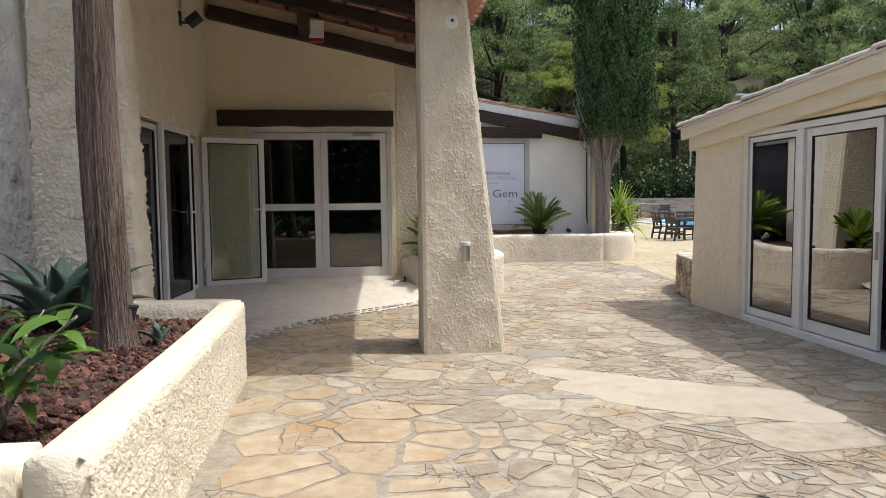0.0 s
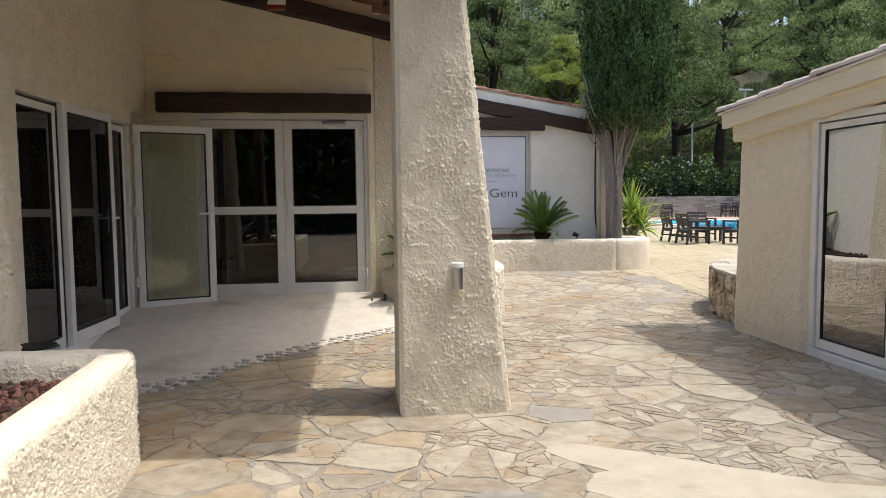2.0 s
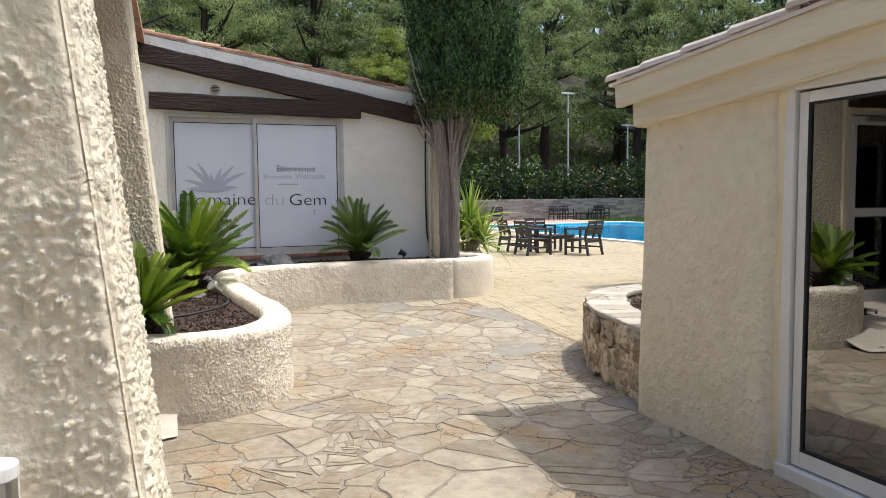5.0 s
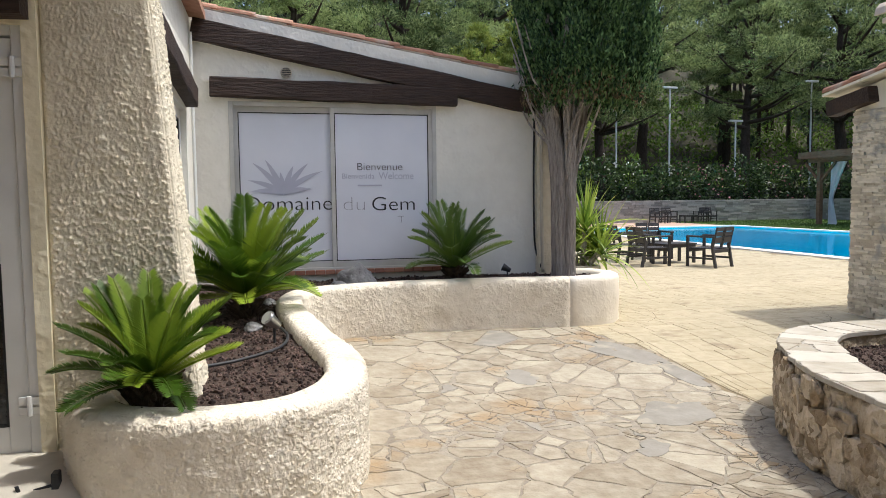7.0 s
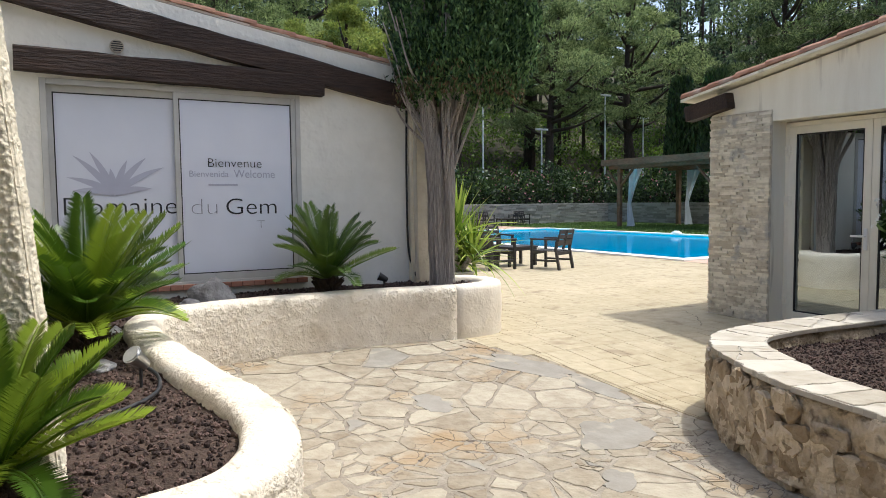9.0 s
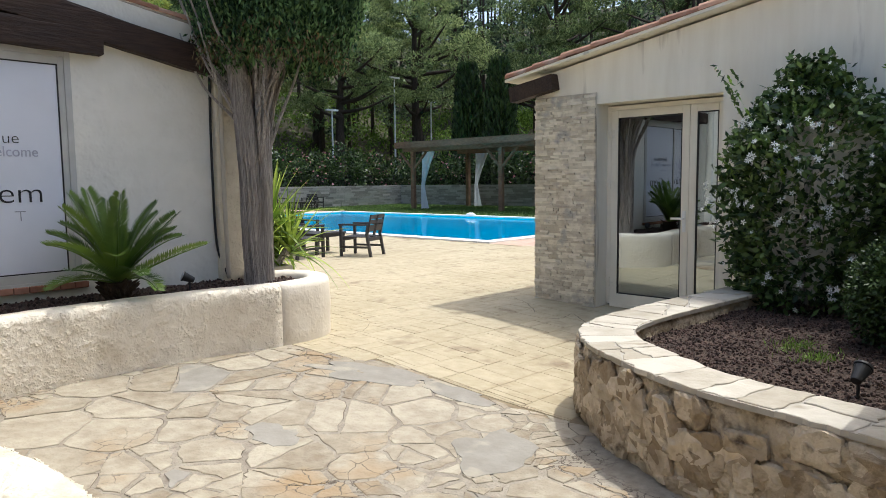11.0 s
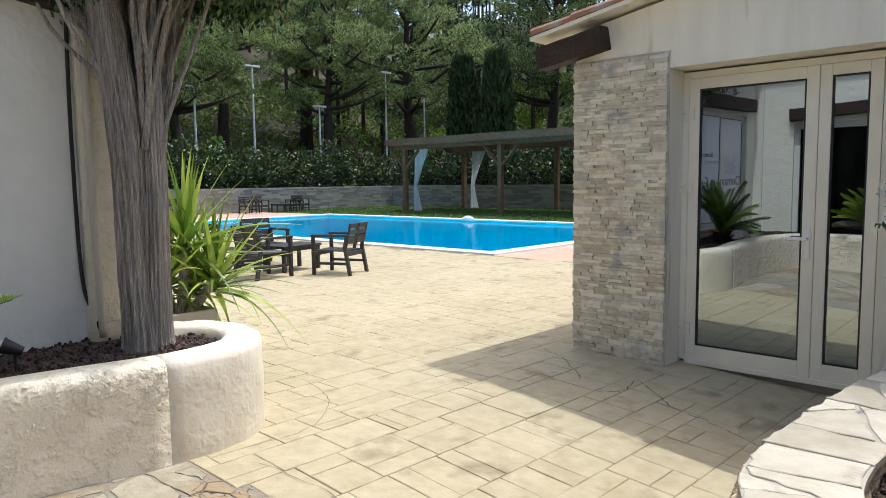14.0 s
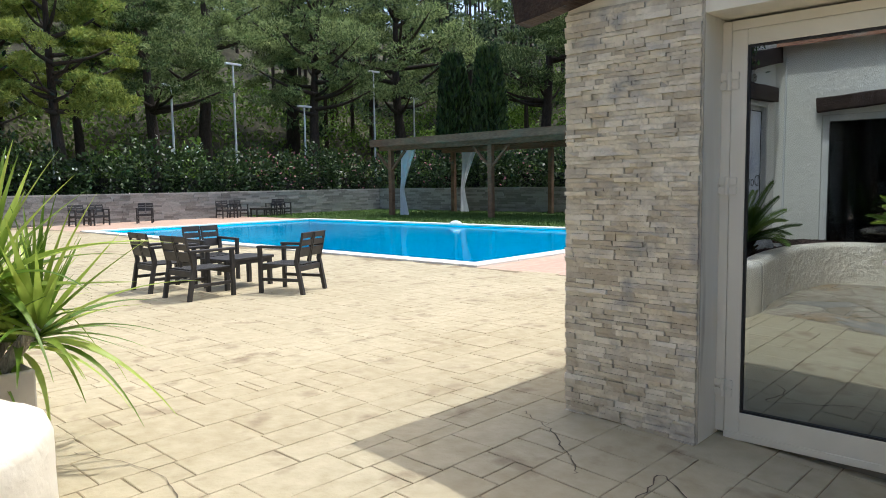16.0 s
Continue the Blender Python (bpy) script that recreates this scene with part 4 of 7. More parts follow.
def sign_window():
    w = thing("window_1", "grey-framed sliding window covered with white frosted film", "window", (1.15, 14.385, 0.70), kind="structure")
    W, H = 2.33, 1.91
    part("window_frame", boxes([(0, 0.05, -0.05, 0.06, 0, H), (W - 0.05, W, -0.05, 0.06, 0, H), (0.05, W - 0.05, -0.05, 0.06, H - 0.05, H), (0.05, W - 0.05, -0.05, 0.06, 0, 0.05)], 0.004), ALU_GREY, w)
    for i, (x, y) in enumerate(((0.05, 0.02), (1.10, -0.02))):
        ww = 1.18 if i else 1.12
        sash = part("sash", boxes([(x, x + 0.045, y - 0.018, y + 0.018, 0.05, H - 0.05), (x + ww - 0.045, x + ww, y - 0.018, y + 0.018, 0.05, H - 0.05),
                                   (x + 0.045, x + ww - 0.045, y - 0.018, y + 0.018, H - 0.11, H - 0.05), (x + 0.045, x + ww - 0.045, y - 0.018, y + 0.018, 0.05, 0.12)], 0.003), ALU_GREY, w)
        part("gasket", boxes([(x + 0.045, x + ww - 0.045, y - 0.012, y + 0.012, 0.12, 0.13), (x + 0.045, x + ww - 0.045, y - 0.012, y + 0.012, H - 0.12, H - 0.11),
                              (x + 0.045, x + 0.055, y - 0.012, y + 0.012, 0.13, H - 0.12), (x + ww - 0.055, x + ww - 0.045, y - 0.012, y + 0.012, 0.13, H - 0.12)]), GASKET, sash)
        part("pane", boxes([(x + 0.055, x + ww - 0.055, y - 0.006, y + 0.006, 0.13, H - 0.12)]), FILM, sash, "pane with white frosted film")
    # printed film: the greeting, its faint translations, the name of the place and a pale plant
    up = pose(0, 0, 0, 90)
    f = -0.029
    letters("Bienvenue", 0.125, Matrix.Translation((1.402, f, 1.157)) @ up, INK, w, "greeting", 0.522, "dark printed greeting", -0.002)
    letters("Welcome", 0.115, Matrix.Translation((1.645, f, 1.055)) @ up, INK_PALE, w, "greeting", 0.41, "pale printed greeting")
    letters("Bienvenida", 0.085, Matrix.Translation((1.225, f, 1.062)) @ up, INK_PALE, w, "greeting", 0.37, "pale printed greeting")
    part("print_line", boxes([(1.40, 1.68, f - 0.002, f, 0.975, 0.992)]), INK_PALE, w, "pale line of small print")
    letters("Domaine", 0.232, Matrix.Translation((0.15, 0.0125, 0.708)) @ up, INK, w, "lettering", 0.96, "dark printed lettering", -0.003)
    letters("du", 0.232, Matrix.Translation((1.236, f, 0.697)) @ up, INK_MID, w, "lettering", 0.24, "thin grey printed lettering", -0.007)
    letters("Gem", 0.232, Matrix.Translation((1.565, f, 0.692)) @ up, INK, w, "lettering", 0.50, "dark printed lettering", -0.003)
    part("print_line", boxes([(1.86, 1.94, f - 0.002, f, 0.62, 0.626), (1.90, 1.906, f - 0.002, f, 0.55, 0.62)]), INK_MID, w)
    rnd = random.Random(3)
    for a, ln, bend in ((148, 0.40, 1), (126, 0.50, 2), (112, 0.46, 3), (74, 0.36, 4), (58, 0.46, 5), (40, 0.50, 6), (164, 0.32, 7), (20, 0.30, 8), (96, 0.26, 9)):
        bm = bmesh.new()
        n = 8
        d = Vector((math.cos(radians(a)), 0, math.sin(radians(a))))
        s = Vector((-d.z, 0, d.x))
        rows = []
        for i in range(n + 1):
            t = i / n
            c = Vector((0.57, 0, 0.90)) + d * ln * 1.15 * t - Vector((0, 0, 1)) * 0.24 * ln * t * t
            c.y = 0.0118 - 0.0008 * bend
            wd = 0.03 * math.sin(math.pi * min(1, 0.25 + 0.75 * t))
            rows.append((bm.verts.new(c + s * wd), bm.verts.new(c - s * wd)))
        for r0, r1 in zip(rows, rows[1:]):
            bm.faces.new((r0[0], r1[0], r1[1], r0[1]))
        part("plant_print", bm, INK_PALE, w, "pale lilac printed leaf")
    return w


sign_window()


# ---- annex with sliding doors ----
def ax1_z(y):
    return 2.21 + 0.072 * (8.5 - y)


wall_with_holes("x", 4.2, 4.5, 1.2, 8.45, -0.1, 2.1, [(1.9, 7.3, -0.1, 2.09)], STUCCO_FINE, "wall_annex", "cream stucco wall with sliding doors", top=lambda x, y: ax1_z(y) - 0.03)
tagged(part("wall_annex_corner", battered(4.15, 4.6, 7.36, 8.5, -0.05, 2.06, (0.03, 0.0, 0.0, 0.03), 15, mat=STUCCO_WORN)), "uneven cream stucco corner of the annex", "wall", kind="structure")
structure("wall_annex_end", boxes([(4.5, 8.45, 8.2, 8.45, -0.1, 2.1)]), STUCCO_FINE, "cream stucco end wall of the annex")
structure("wall_annex_back", boxes([(8.2, 8.45, -3, 8.3, -0.1, 2.4), (4.5, 8.2, 1.0, 1.2, -0.1, 2.4), (4.2, 4.5, -3, 1.2, -0.1, 2.6)]), ROOM, "plain wall that closes the annex")
structure("ceiling_annex", boxes([(4.5, 8.2, 1.2, 8.3, 2.12, 2.15)]), ROOM, "plain ceiling of the annex", "ceiling")
structure("floor_annex", boxes([(4.3, 8.2, 1.2, 8.3, -0.05, 0.03)]), ROOM_FLOOR, "dark tiled floor of the annex", "floor")
beam("trim_annex_fascia", (4.09, 8.64, ax1_z(8.64) - 0.045), (4.09, 0.9, ax1_z(0.9) - 0.045), 0.05, 0.15, PALE_WOOD, "pale painted fascia board of the annex roof", 70, 0.004)
beam("trim_annex_beam", (4.19, 8.5, ax1_z(8.5) - 0.19), (4.19, 0.9, ax1_z(0.9) - 0.19), 0.16, 0.17, PALE_WOOD, "cracked pale painted timber under the annex roof", 71)
AX1_ROOF = slab("roof_annex", [(4.05, 8.7, ax1_z(8.7) + 0.03), (8.3, 8.7, ax1_z(8.7) + 0.03), (8.3, 0.8, ax1_z(0.8) + 0.03), (4.05, 0.8, ax1_z(0.8) + 0.03)], 0.02, TILE_PALE, "faded tile roof of the annex")
roof_tiles(AX1_ROOF, (4.11, 1.0, ax1_z(1.0) + 0.045), (1, 0, 0), (0, 1, -0.072), 20, 2, 0.2, 0.447, TILE_PALE, 0.06)


def annex_doors():
    d = thing("door_4", "white-framed sliding glass doors of the annex, one leaf slid open", "door", (4.24, 0, 0.04), kind="structure")
    h = 2.02
    part("door_frame", boxes([(-0.07, 0.07, 7.24, 7.3, 0, h), (-0.07, 0.07, 1.9, 7.24, h - 0.06, h), (-0.09, 0.09, 1.9, 7.3, -0.06, 0.03), (-0.08, 0.06, 6.26, 6.36, 0.03, h - 0.06), (-0.07, 0.07, 1.9, 1.96, 0.03, h - 0.06)], 0.005), ALU, d)
    t = pose(0, 0, 0, 0, 0, -90)
    glazed_leaf(d, 0.86, h - 0.11, Matrix.Translation((-0.03, 7.23, 0.04)) @ t, ALU, stile=0.055, depth=0.04, glass=GLASS)
    leaf = glazed_leaf(d, 0.98, h - 0.11, Matrix.Translation((-0.03, 6.25, 0.04)) @ t, ALU, stile=0.075, depth=0.04, glass=GLASS)
    part("door_handle", boxes([(0.95, 0.972, -0.05, -0.02, 0.75, 0.98)], 0.004), ALU_GREY, leaf, "recessed grey pull")
    glazed_leaf(d, 0.98, h - 0.11, Matrix.Translation((0.03, 4.05, 0.04)) @ t, ALU, stile=0.075, depth=0.04, glass=GLASS)
    glazed_leaf(d, 0.98, h - 0.11, Matrix.Translation((-0.03, 3.0, 0.04)) @ t, ALU, stile=0.075, depth=0.04, glass=GLASS)
    return d


annex_doors()


def red_chair():
    """A high-backed chair just inside the open leaf."""
    t = thing("high_back_chair", "high-backed chair with dark red upholstery and black headrest", "chair", pose(5.45, 6.45, 0.03, 0, 0, 62))
    part("seat", box(-0.26, 0.26, -0.26, 0.26, 0.40, 0.50, 0.03), RED_CLOTH, t)
    part("backrest", moved(box(-0.26, 0.26, -0.05, 0.05, 0.0, 0.58, 0.03), pose(0, 0.27, 0.48, -6)), RED_CLOTH, t)
    part("headrest", moved(box(-0.2, 0.2, -0.045, 0.045, 0.0, 0.24, 0.035), pose(0, 0.335, 1.06, -6)), BLACK_PLASTIC, t, "black padded headrest")
    for x in (-0.22, 0.22):
        for y in (-0.22, 0.22):
            part("leg", moved(cyl(0.018, 0.024, 0.41, seg=12), pose(x, y, 0)), BLACK_PLASTIC, t)


red_chair()


# ---- annex with the stone pillar ----
def ax2_z(y):
    return 2.70 + 0.17 * (13.28 - y)


wall_with_holes("x", 8.13, 8.62, 8.3, 13.05, -0.1, 2.6, [(10.86, 12.24, -0.1, 2.345)], STUCCO_STREAK, "wall_lounge", "streaked cream rendered wall with a glazed door", top=lambda x, y: ax2_z(y) - 0.03)
structure("wall_lounge_side", boxes([(8.62, 14.5, 12.70, 13.05, -0.1, 2.62)]), STUCCO_STREAK, "cream rendered side wall of the lounge")
structure("wall_lounge_back", boxes([(14.2, 14.5, 8.3, 12.70, -0.1, 2.62), (8.62, 14.2, 8.3, 8.5, -0.1, 2.7)]), ROOM, "plain wall that closes the lounge")
structure("ceiling_lounge", boxes([(8.62, 14.2, 8.5, 12.70, 2.55, 2.6)]), ROOM, "plain ceiling of the lounge", "ceiling")
structure("floor_lounge", boxes([(8.4, 14.2, 8.5, 12.70, 0.02, 0.125)]), ROOM_FLOOR, "dark tiled floor of the lounge", "floor")
AX2_ROOF = slab("roof_lounge", [(7.98, 13.40, ax2_z(13.40)), (14.6, 13.40, ax2_z(13.40)), (14.6, 8.2, ax2_z(8.2)), (7.98, 8.2, ax2_z(8.2))], 0.03, STUCCO_STREAK, "tile roof of the lounge")
roof_tiles(AX2_ROOF, (8.04, 8.26, ax2_z(8.26) + 0.02), (1, 0, 0), (0, 1, -0.17), 13, 2, 0.2, 0.46, TILE, 0.075)
beam("trim_eave", (8.06, 13.34, 2.525), (8.06, 12.74, 2.625), 0.14, 0.18, DARK_WOOD, "weathered black end of an eaves timber", 80)


def lounge_door():
    d = thing("door_5", "cream-framed glazed door with a narrow side leaf, closed", "door", (8.40, 12.24, 0.12), kind="structure")
    h = 2.21
    t = pose(0, 0, 0, 0, 0, -90)
    part("door_frame", boxes([(-0.04, 0.04, -0.05, 0, 0, h), (-0.04, 0.04, -1.38, -1.33, 0, h), (-0.04, 0.04, -1.33, -0.05, h - 0.05, h), (-0.05, 0.05, -1.33, -0.05, -0.03, 0.01)], 0.004), ALU_CREAM, d)
    glazed_leaf(d, 0.90, h - 0.06, Matrix.Translation((-0.02, -0.053, 0.008)) @ t, ALU_CREAM, stile=0.08, bottom=0.115, glass=GLASS_BLUE, handle=(0.86, 0.95, -1))
    glazed_leaf(d, 0.372, h - 0.06, Matrix.Translation((-0.02, -0.956, 0.008)) @ t, ALU_CREAM, stile=0.075, bottom=0.115, glass=GLASS_BLUE)
    for z in (0.2, 1.3, 1.85):
        hinge(d, Matrix.Translation((-0.055, -0.045, z)) @ t, ALU_CREAM)
    return d


lounge_door()


# ---- pool ----
def build_pool():
    x0, x1, y0, y1 = POOL
    z = 0.13
    pool = thing("pool", "rectangular swimming pool with blue water and white coping", "swimming pool", (0, 0, 0), kind="structure")
    part("basin", boxes([(x0, x1, y0, y1, -1.4, -1.3), (x0 - 0.04, x0, y0, y1, -1.4, z - 0.03), (x1, x1 + 0.04, y0, y1, -1.4, z - 0.03), (x0, x1, y0 - 0.04, y0, -1.4, z - 0.03), (x0, x1, y1, y1 + 0.04, -1.4, z - 0.03)]), LINER, pool, "blue pool liner")
    w = 0.35
    n = 14
    for k in range(n):
        a, b = y0 + (y1 - y0) * k / n, y0 + (y1 - y0) * (k + 1) / n
        for xa, xb in ((x0 - w, x0 + 0.02), (x1 - 0.02, x1 + w)):
            part("coping_stone", box(xa, xb, a + 0.004, b - 0.004, z - 0.02, z + 0.035, 0.01), COPING, pool)
    n = 8
    for k in range(n):
        a, b = x0 - w + (x1 - x0 + 2 * w) * k / n, x0 - w + (x1 - x0 + 2 * w) * (k + 1) / n
        for ya, yb in ((y0 - w, y0 - 0.004), (y1 + 0.004, y1 + w)):
            part("coping_stone", box(a + 0.004, b - 0.004, ya, yb, z - 0.02, z + 0.035, 0.01), COPING, pool)
    wt = part("water", raw_mesh([(x0, y0, z - 0.05), (x1, y0, z - 0.05), (x1, y1, z - 0.05), (x0, y1, z - 0.05)], [(0, 1, 2, 3)], WATER), None, pool, "clear blue pool water")
    return pool


build_pool()


# ---- low wall behind the pool ----
structure("wall_garden", boxes([(-2, 31.5, 40.3, 40.6, -0.1, 1.25), (31.5, 31.8, 8, 40.6, -0.1, 1.25)]), LEDGE_FAR, "low grey ledgestone wall behind the pool")
structure("trim_wall_cap", boxes([(-2, 31.5, 40.26, 40.66, 1.25, 1.31), (31.46, 31.86, 8, 40.26, 1.25, 1.31)]), LEDGE_FAR, "grey capping of the low wall", "wall cap")


def pergola():
    p = thing("pergola", "weathered brown timber pergola with white curtains beside the pool", "pergola", (26.4, 0, 0.13))
    for y in (33.9, 28.2, 22.6):
        for x in (0, 4.2):
            part("post", box(x - 0.1, x + 0.1, y - 0.1, y + 0.1, 0, 2.9, 0.012), PERGOLA_WOOD, p)
        for s in (-1, 1):
            part("brace", moved(box(-0.05, 0.05, -0.05, 0.05, 0, 1.15, 0.008), pose(0, y + s * 0.08, 2.05, -s * 45, 0, 0)), PERGOLA_WOOD, p)
    for x in (0, 4.2):
        part("beam", box(x - 0.09, x + 0.09, 20.5, 34.6, 2.9, 3.14, 0.012), PERGOLA_WOOD, p)
    for k in range(24):
        y = 20.6 + k * 0.6
        part("rafter", box(-0.35, 4.6, y - 0.04, y + 0.04, 3.14, 3.3, 0.006), PERGOLA_WOOD, p)
    part("fascia", boxes([(-0.46, -0.41, 20.4, 34.8, 3.08, 3.38), (-0.41, 4.6, 34.75, 34.8, 3.08, 3.38)]), PERGOLA_WOOD, p)
    part("roof", boxes([(-0.4, 4.65, 20.4, 34.74, 3.3, 3.36)]), PERGOLA_WOOD, p, "reed and board cover")

    def curtain(y, x, s):
        n, m = 18, 22
        verts, faces = [], []
        for j in range(m + 1):
            t = j / m
            wide = 0.14 + 0.75 * (abs(t - 0.6) / 0.6) ** 1.5 if t < 0.6 else 0.14 + 0.35 * ((t - 0.6) / 0.4)
            shift = s * (0.8 * (1 - t / 0.6) if t < 0.6 else 0.25 * (t - 0.6) / 0.4)
            for i in range(n + 1):
                u = i / n - 0.5
                verts.append((x + 0.06 * math.sin(i * 1.9 + t) + 0.05 * math.sin(i * 0.7), y + shift * 0.5 + u * wide, 2.85 * (1 - t) + 0.03))
        for j in range(m):
            for i in range(n):
                a = j * (n + 1) + i
                faces.append((a, a + 1, a + n + 2, a + n + 1))
        part("curtain", raw_mesh(verts, faces, CURTAIN, True), None, p, "white voile curtain tied in the middle")

    curtain(33.35, 0.12, -1)
    curtain(33.2, 4.05, -1)
    return p


pergola()


# ---- planters ----
def offset_line(pts, d):
    out = []
    n = len(pts)
    for i, p in enumerate(pts):
        t = (pts[min(i + 1, n - 1)] - pts[max(i - 1, 0)])
        t = Vector((t.x, t.y, 0)).normalized()
        out.append(Vector((p.x - t.y * d, p.y + t.x * d, p.z)))
    return out


def ribbon_wall(pts, thick, z_low, top, mat, rough=0.008, round_top=True, seed=0.0, rings=9):
    """A solid low wall along a line: outside on its right, rounded top, uneven faces. top(point) gives its height."""
    inner = offset_line(pts, thick)
    verts, faces = [], []
    m = 0
    for i, (a, b) in enumerate(zip(pts, inner)):
        zt = top(a)
        out = (a - b).normalized()
        prof = [(a, z_low + (zt - 0.05 - z_low) * k / rings) for k in range(rings + 1)]
        prof += [(a + (b - a) * 0.05, zt - 0.018), (a + (b - a) * 0.16, zt), (a + (b - a) * 0.5, zt + 0.004), (a + (b - a) * 0.84, zt), (a + (b - a) * 0.95, zt - 0.018)]
        prof += [(b, zt - 0.06), (b, zt - 0.25), (b, z_low)]
        m = len(prof)
        for k, (p, z) in enumerate(prof):
            q = Vector((p.x, p.y, z))
            j = rough * noise.noise(q * 6 + Vector((seed, 0, 0))) + rough * 0.6 * noise.noise(q * 17)
            verts.append(q + out * j + Vector((0, 0, 0.6 * j if k > rings else 0)))
    n = len(pts)
    for i in range(n - 1):
        for k in range(m - 1):
            faces.append((i * m + k, (i + 1) * m + k, (i + 1) * m + k + 1, i * m + k + 1))
    faces += [tuple(range(m)), tuple(reversed(range((n - 1) * m, n * m)))]
    me = raw_mesh(verts, faces, mat, True)
    bm = bmesh.new()
    bm.from_mesh(me)
    bmesh.ops.recalc_face_normals(bm, faces=bm.faces)
    bm.to_mesh(me)
    bm.free()
    return me


def inside(x, y, poly):
    c = False
    j = len(poly) - 1
    for i in range(len(poly)):
        xi, yi, xj, yj = poly[i][0], poly[i][1], poly[j][0], poly[j][1]
        if (yi > y) != (yj > y) and x < (xj - xi) * (y - yi) / (yj - yi) + xi:
            c = not c
        j = i
    return c


def soil_bed(outline, z, parent, mat, rock_mat, count, size, seed, name="soil"):
    """A lumpy bed of soil inside an outline, with loose lava rock on it as one part of kind stuff."""
    xs = [p[0] for p in outline]
    ys = [p[1] for p in outline]
    step = 0.09
    nx, ny = int((max(xs) - min(xs)) / step) + 2, int((max(ys) - min(ys)) / step) + 2
    idx, verts, faces = {}, [], []

    def height(x, y):
        return z(x, y) + 0.03 * noise.noise(Vector((x * 1.7, y * 1.7, seed))) + 0.018 * noise.noise(Vector((x * 7, y * 7, seed)))

    for j in range(ny):
        for i in range(nx):
            x, y = min(xs) + i * step, min(ys) + j * step
            idx[i, j] = len(verts)
            verts.append((x, y, height(x, y)))
    for j in range(ny - 1):
        for i in range(nx - 1):
            x, y = min(xs) + (i + 0.5) * step, min(ys) + (j + 0.5) * step
            if inside(x, y, outline):
                faces.append((idx[i, j], idx[i + 1, j], idx[i + 1, j + 1], idx[i, j + 1]))
    used = sorted({k for f in faces for k in f})
    ren = {k: i for i, k in enumerate(used)}
    part(name, raw_mesh([verts[k] for k in used], [tuple(ren[k] for k in f) for f in faces], mat, True), None, parent)
    rnd = random.Random(seed)
    v2, f2 = [], []
    ico = bmesh.new()
    bmesh.ops.create_icosphere(ico, subdivisions=1, radius=1)
    bv = [v.co.copy() for v in ico.verts]
    bf = [tuple(v.index for v in f.verts) for f in ico.faces]
    ico.free()
    made = 0
    while made < count:
        x, y = rnd.uniform(min(xs), max(xs)), rnd.uniform(min(ys), max(ys))
        if not inside(x, y, outline):
            continue
        made += 1
        s = size * rnd.uniform(0.45, 1.0) * (1.5 if rnd.random() < 0.1 else 1)
        r = Euler((rnd.uniform(0, 6), rnd.uniform(0, 6), rnd.uniform(0, 6))).to_matrix()
        k = len(v2)
        c = Vector((x, y, height(x, y) + s * 0.25))
        sc = Vector((rnd.uniform(0.7, 1.3), rnd.uniform(0.6, 1.1), rnd.uniform(0.5, 0.9)))
        for v in bv:
            q = Vector((v.x * sc.x, v.y * sc.y, v.z * sc.z)) * rnd.uniform(0.75, 1.25)
            v2.append(c + r @ q * s)
        f2 += [tuple(a + k for a in f) for f in bf]
    tagged(part("lava_rock", raw_mesh(v2, f2, rock_mat), None, parent, "loose lava rock mulch"), kind="stuff")
    return height


CURVE = spline([(0.55, 9.95, 0), (0.72, 9.6, 0), (1.05, 9.42, 0), (1.42, 9.4, 0), (1.78, 9.55, 0), (2.02, 9.95, 0), (2.09, 10.5, 0), (1.98, 11.2, 0), (1.86, 12.0, 0), (1.84, 12.65, 0), (2.02, 13.1, 0),
                (2.5, 13.3, 0), (3.2, 13.36, 0), (4.0, 13.32, 0), (4.75, 13.2, 0), (5.2, 13.28, 0), (5.44, 13.6, 0), (5.42, 13.98, 0), (5.2, 14.22, 0), (4.96, 14.3, 0)], 8)


def curve_top(p):
    return 0.58 + 0.08 * smooth01((p.y - 10.0) / 3.0)


def curved_planter():
    t = thing("curved_planter", "low curved cream planter wall winding along the building", "planter", (0, 0, 0))
    cut = 8 * 14
    w = part("planter_wall", ribbon_wall(CURVE[:cut], 0.24, -0.05, curve_top, PLANTER_WALL, 0.009, seed=2), None, t, "rough cream rendered planter wall")
    splatter(w, lambda c, n: abs(n.z) < 0.5 and (n.y < -0.3 or n.x > 0.3) and c.y < 11.2, 6500, 0.005, 0.015, 14, PLANTER_WALL)
    splatter(w, lambda c, n: abs(n.z) < 0.5 and n.y < -0.3 and c.y > 11.2, 3600, 0.003, 0.012, 15, PLANTER_WALL, 0.3)
    part("planter_end", ribbon_wall(CURVE[cut - 1:], 0.24, -0.05, curve_top, PLANTER_SMOOTH, 0.009, seed=2), None, t, "smoother beige end of the planter wall")
    inner = offset_line(CURVE, 0.12)
    outline = [(p.x, p.y) for p in inner] + [(4.9, 14.36), (0.79, 14.36), (0.79, 10.3), (0.7, 10.2)]
    h = soil_bed(outline, lambda x, y: 0.49 + 0.1 * smooth01((y - 10.5) / 2.5), t, SOIL, LAVA_DARK, 8000, 0.017, 31)
    return h


CURVE_SOIL = curved_planter()


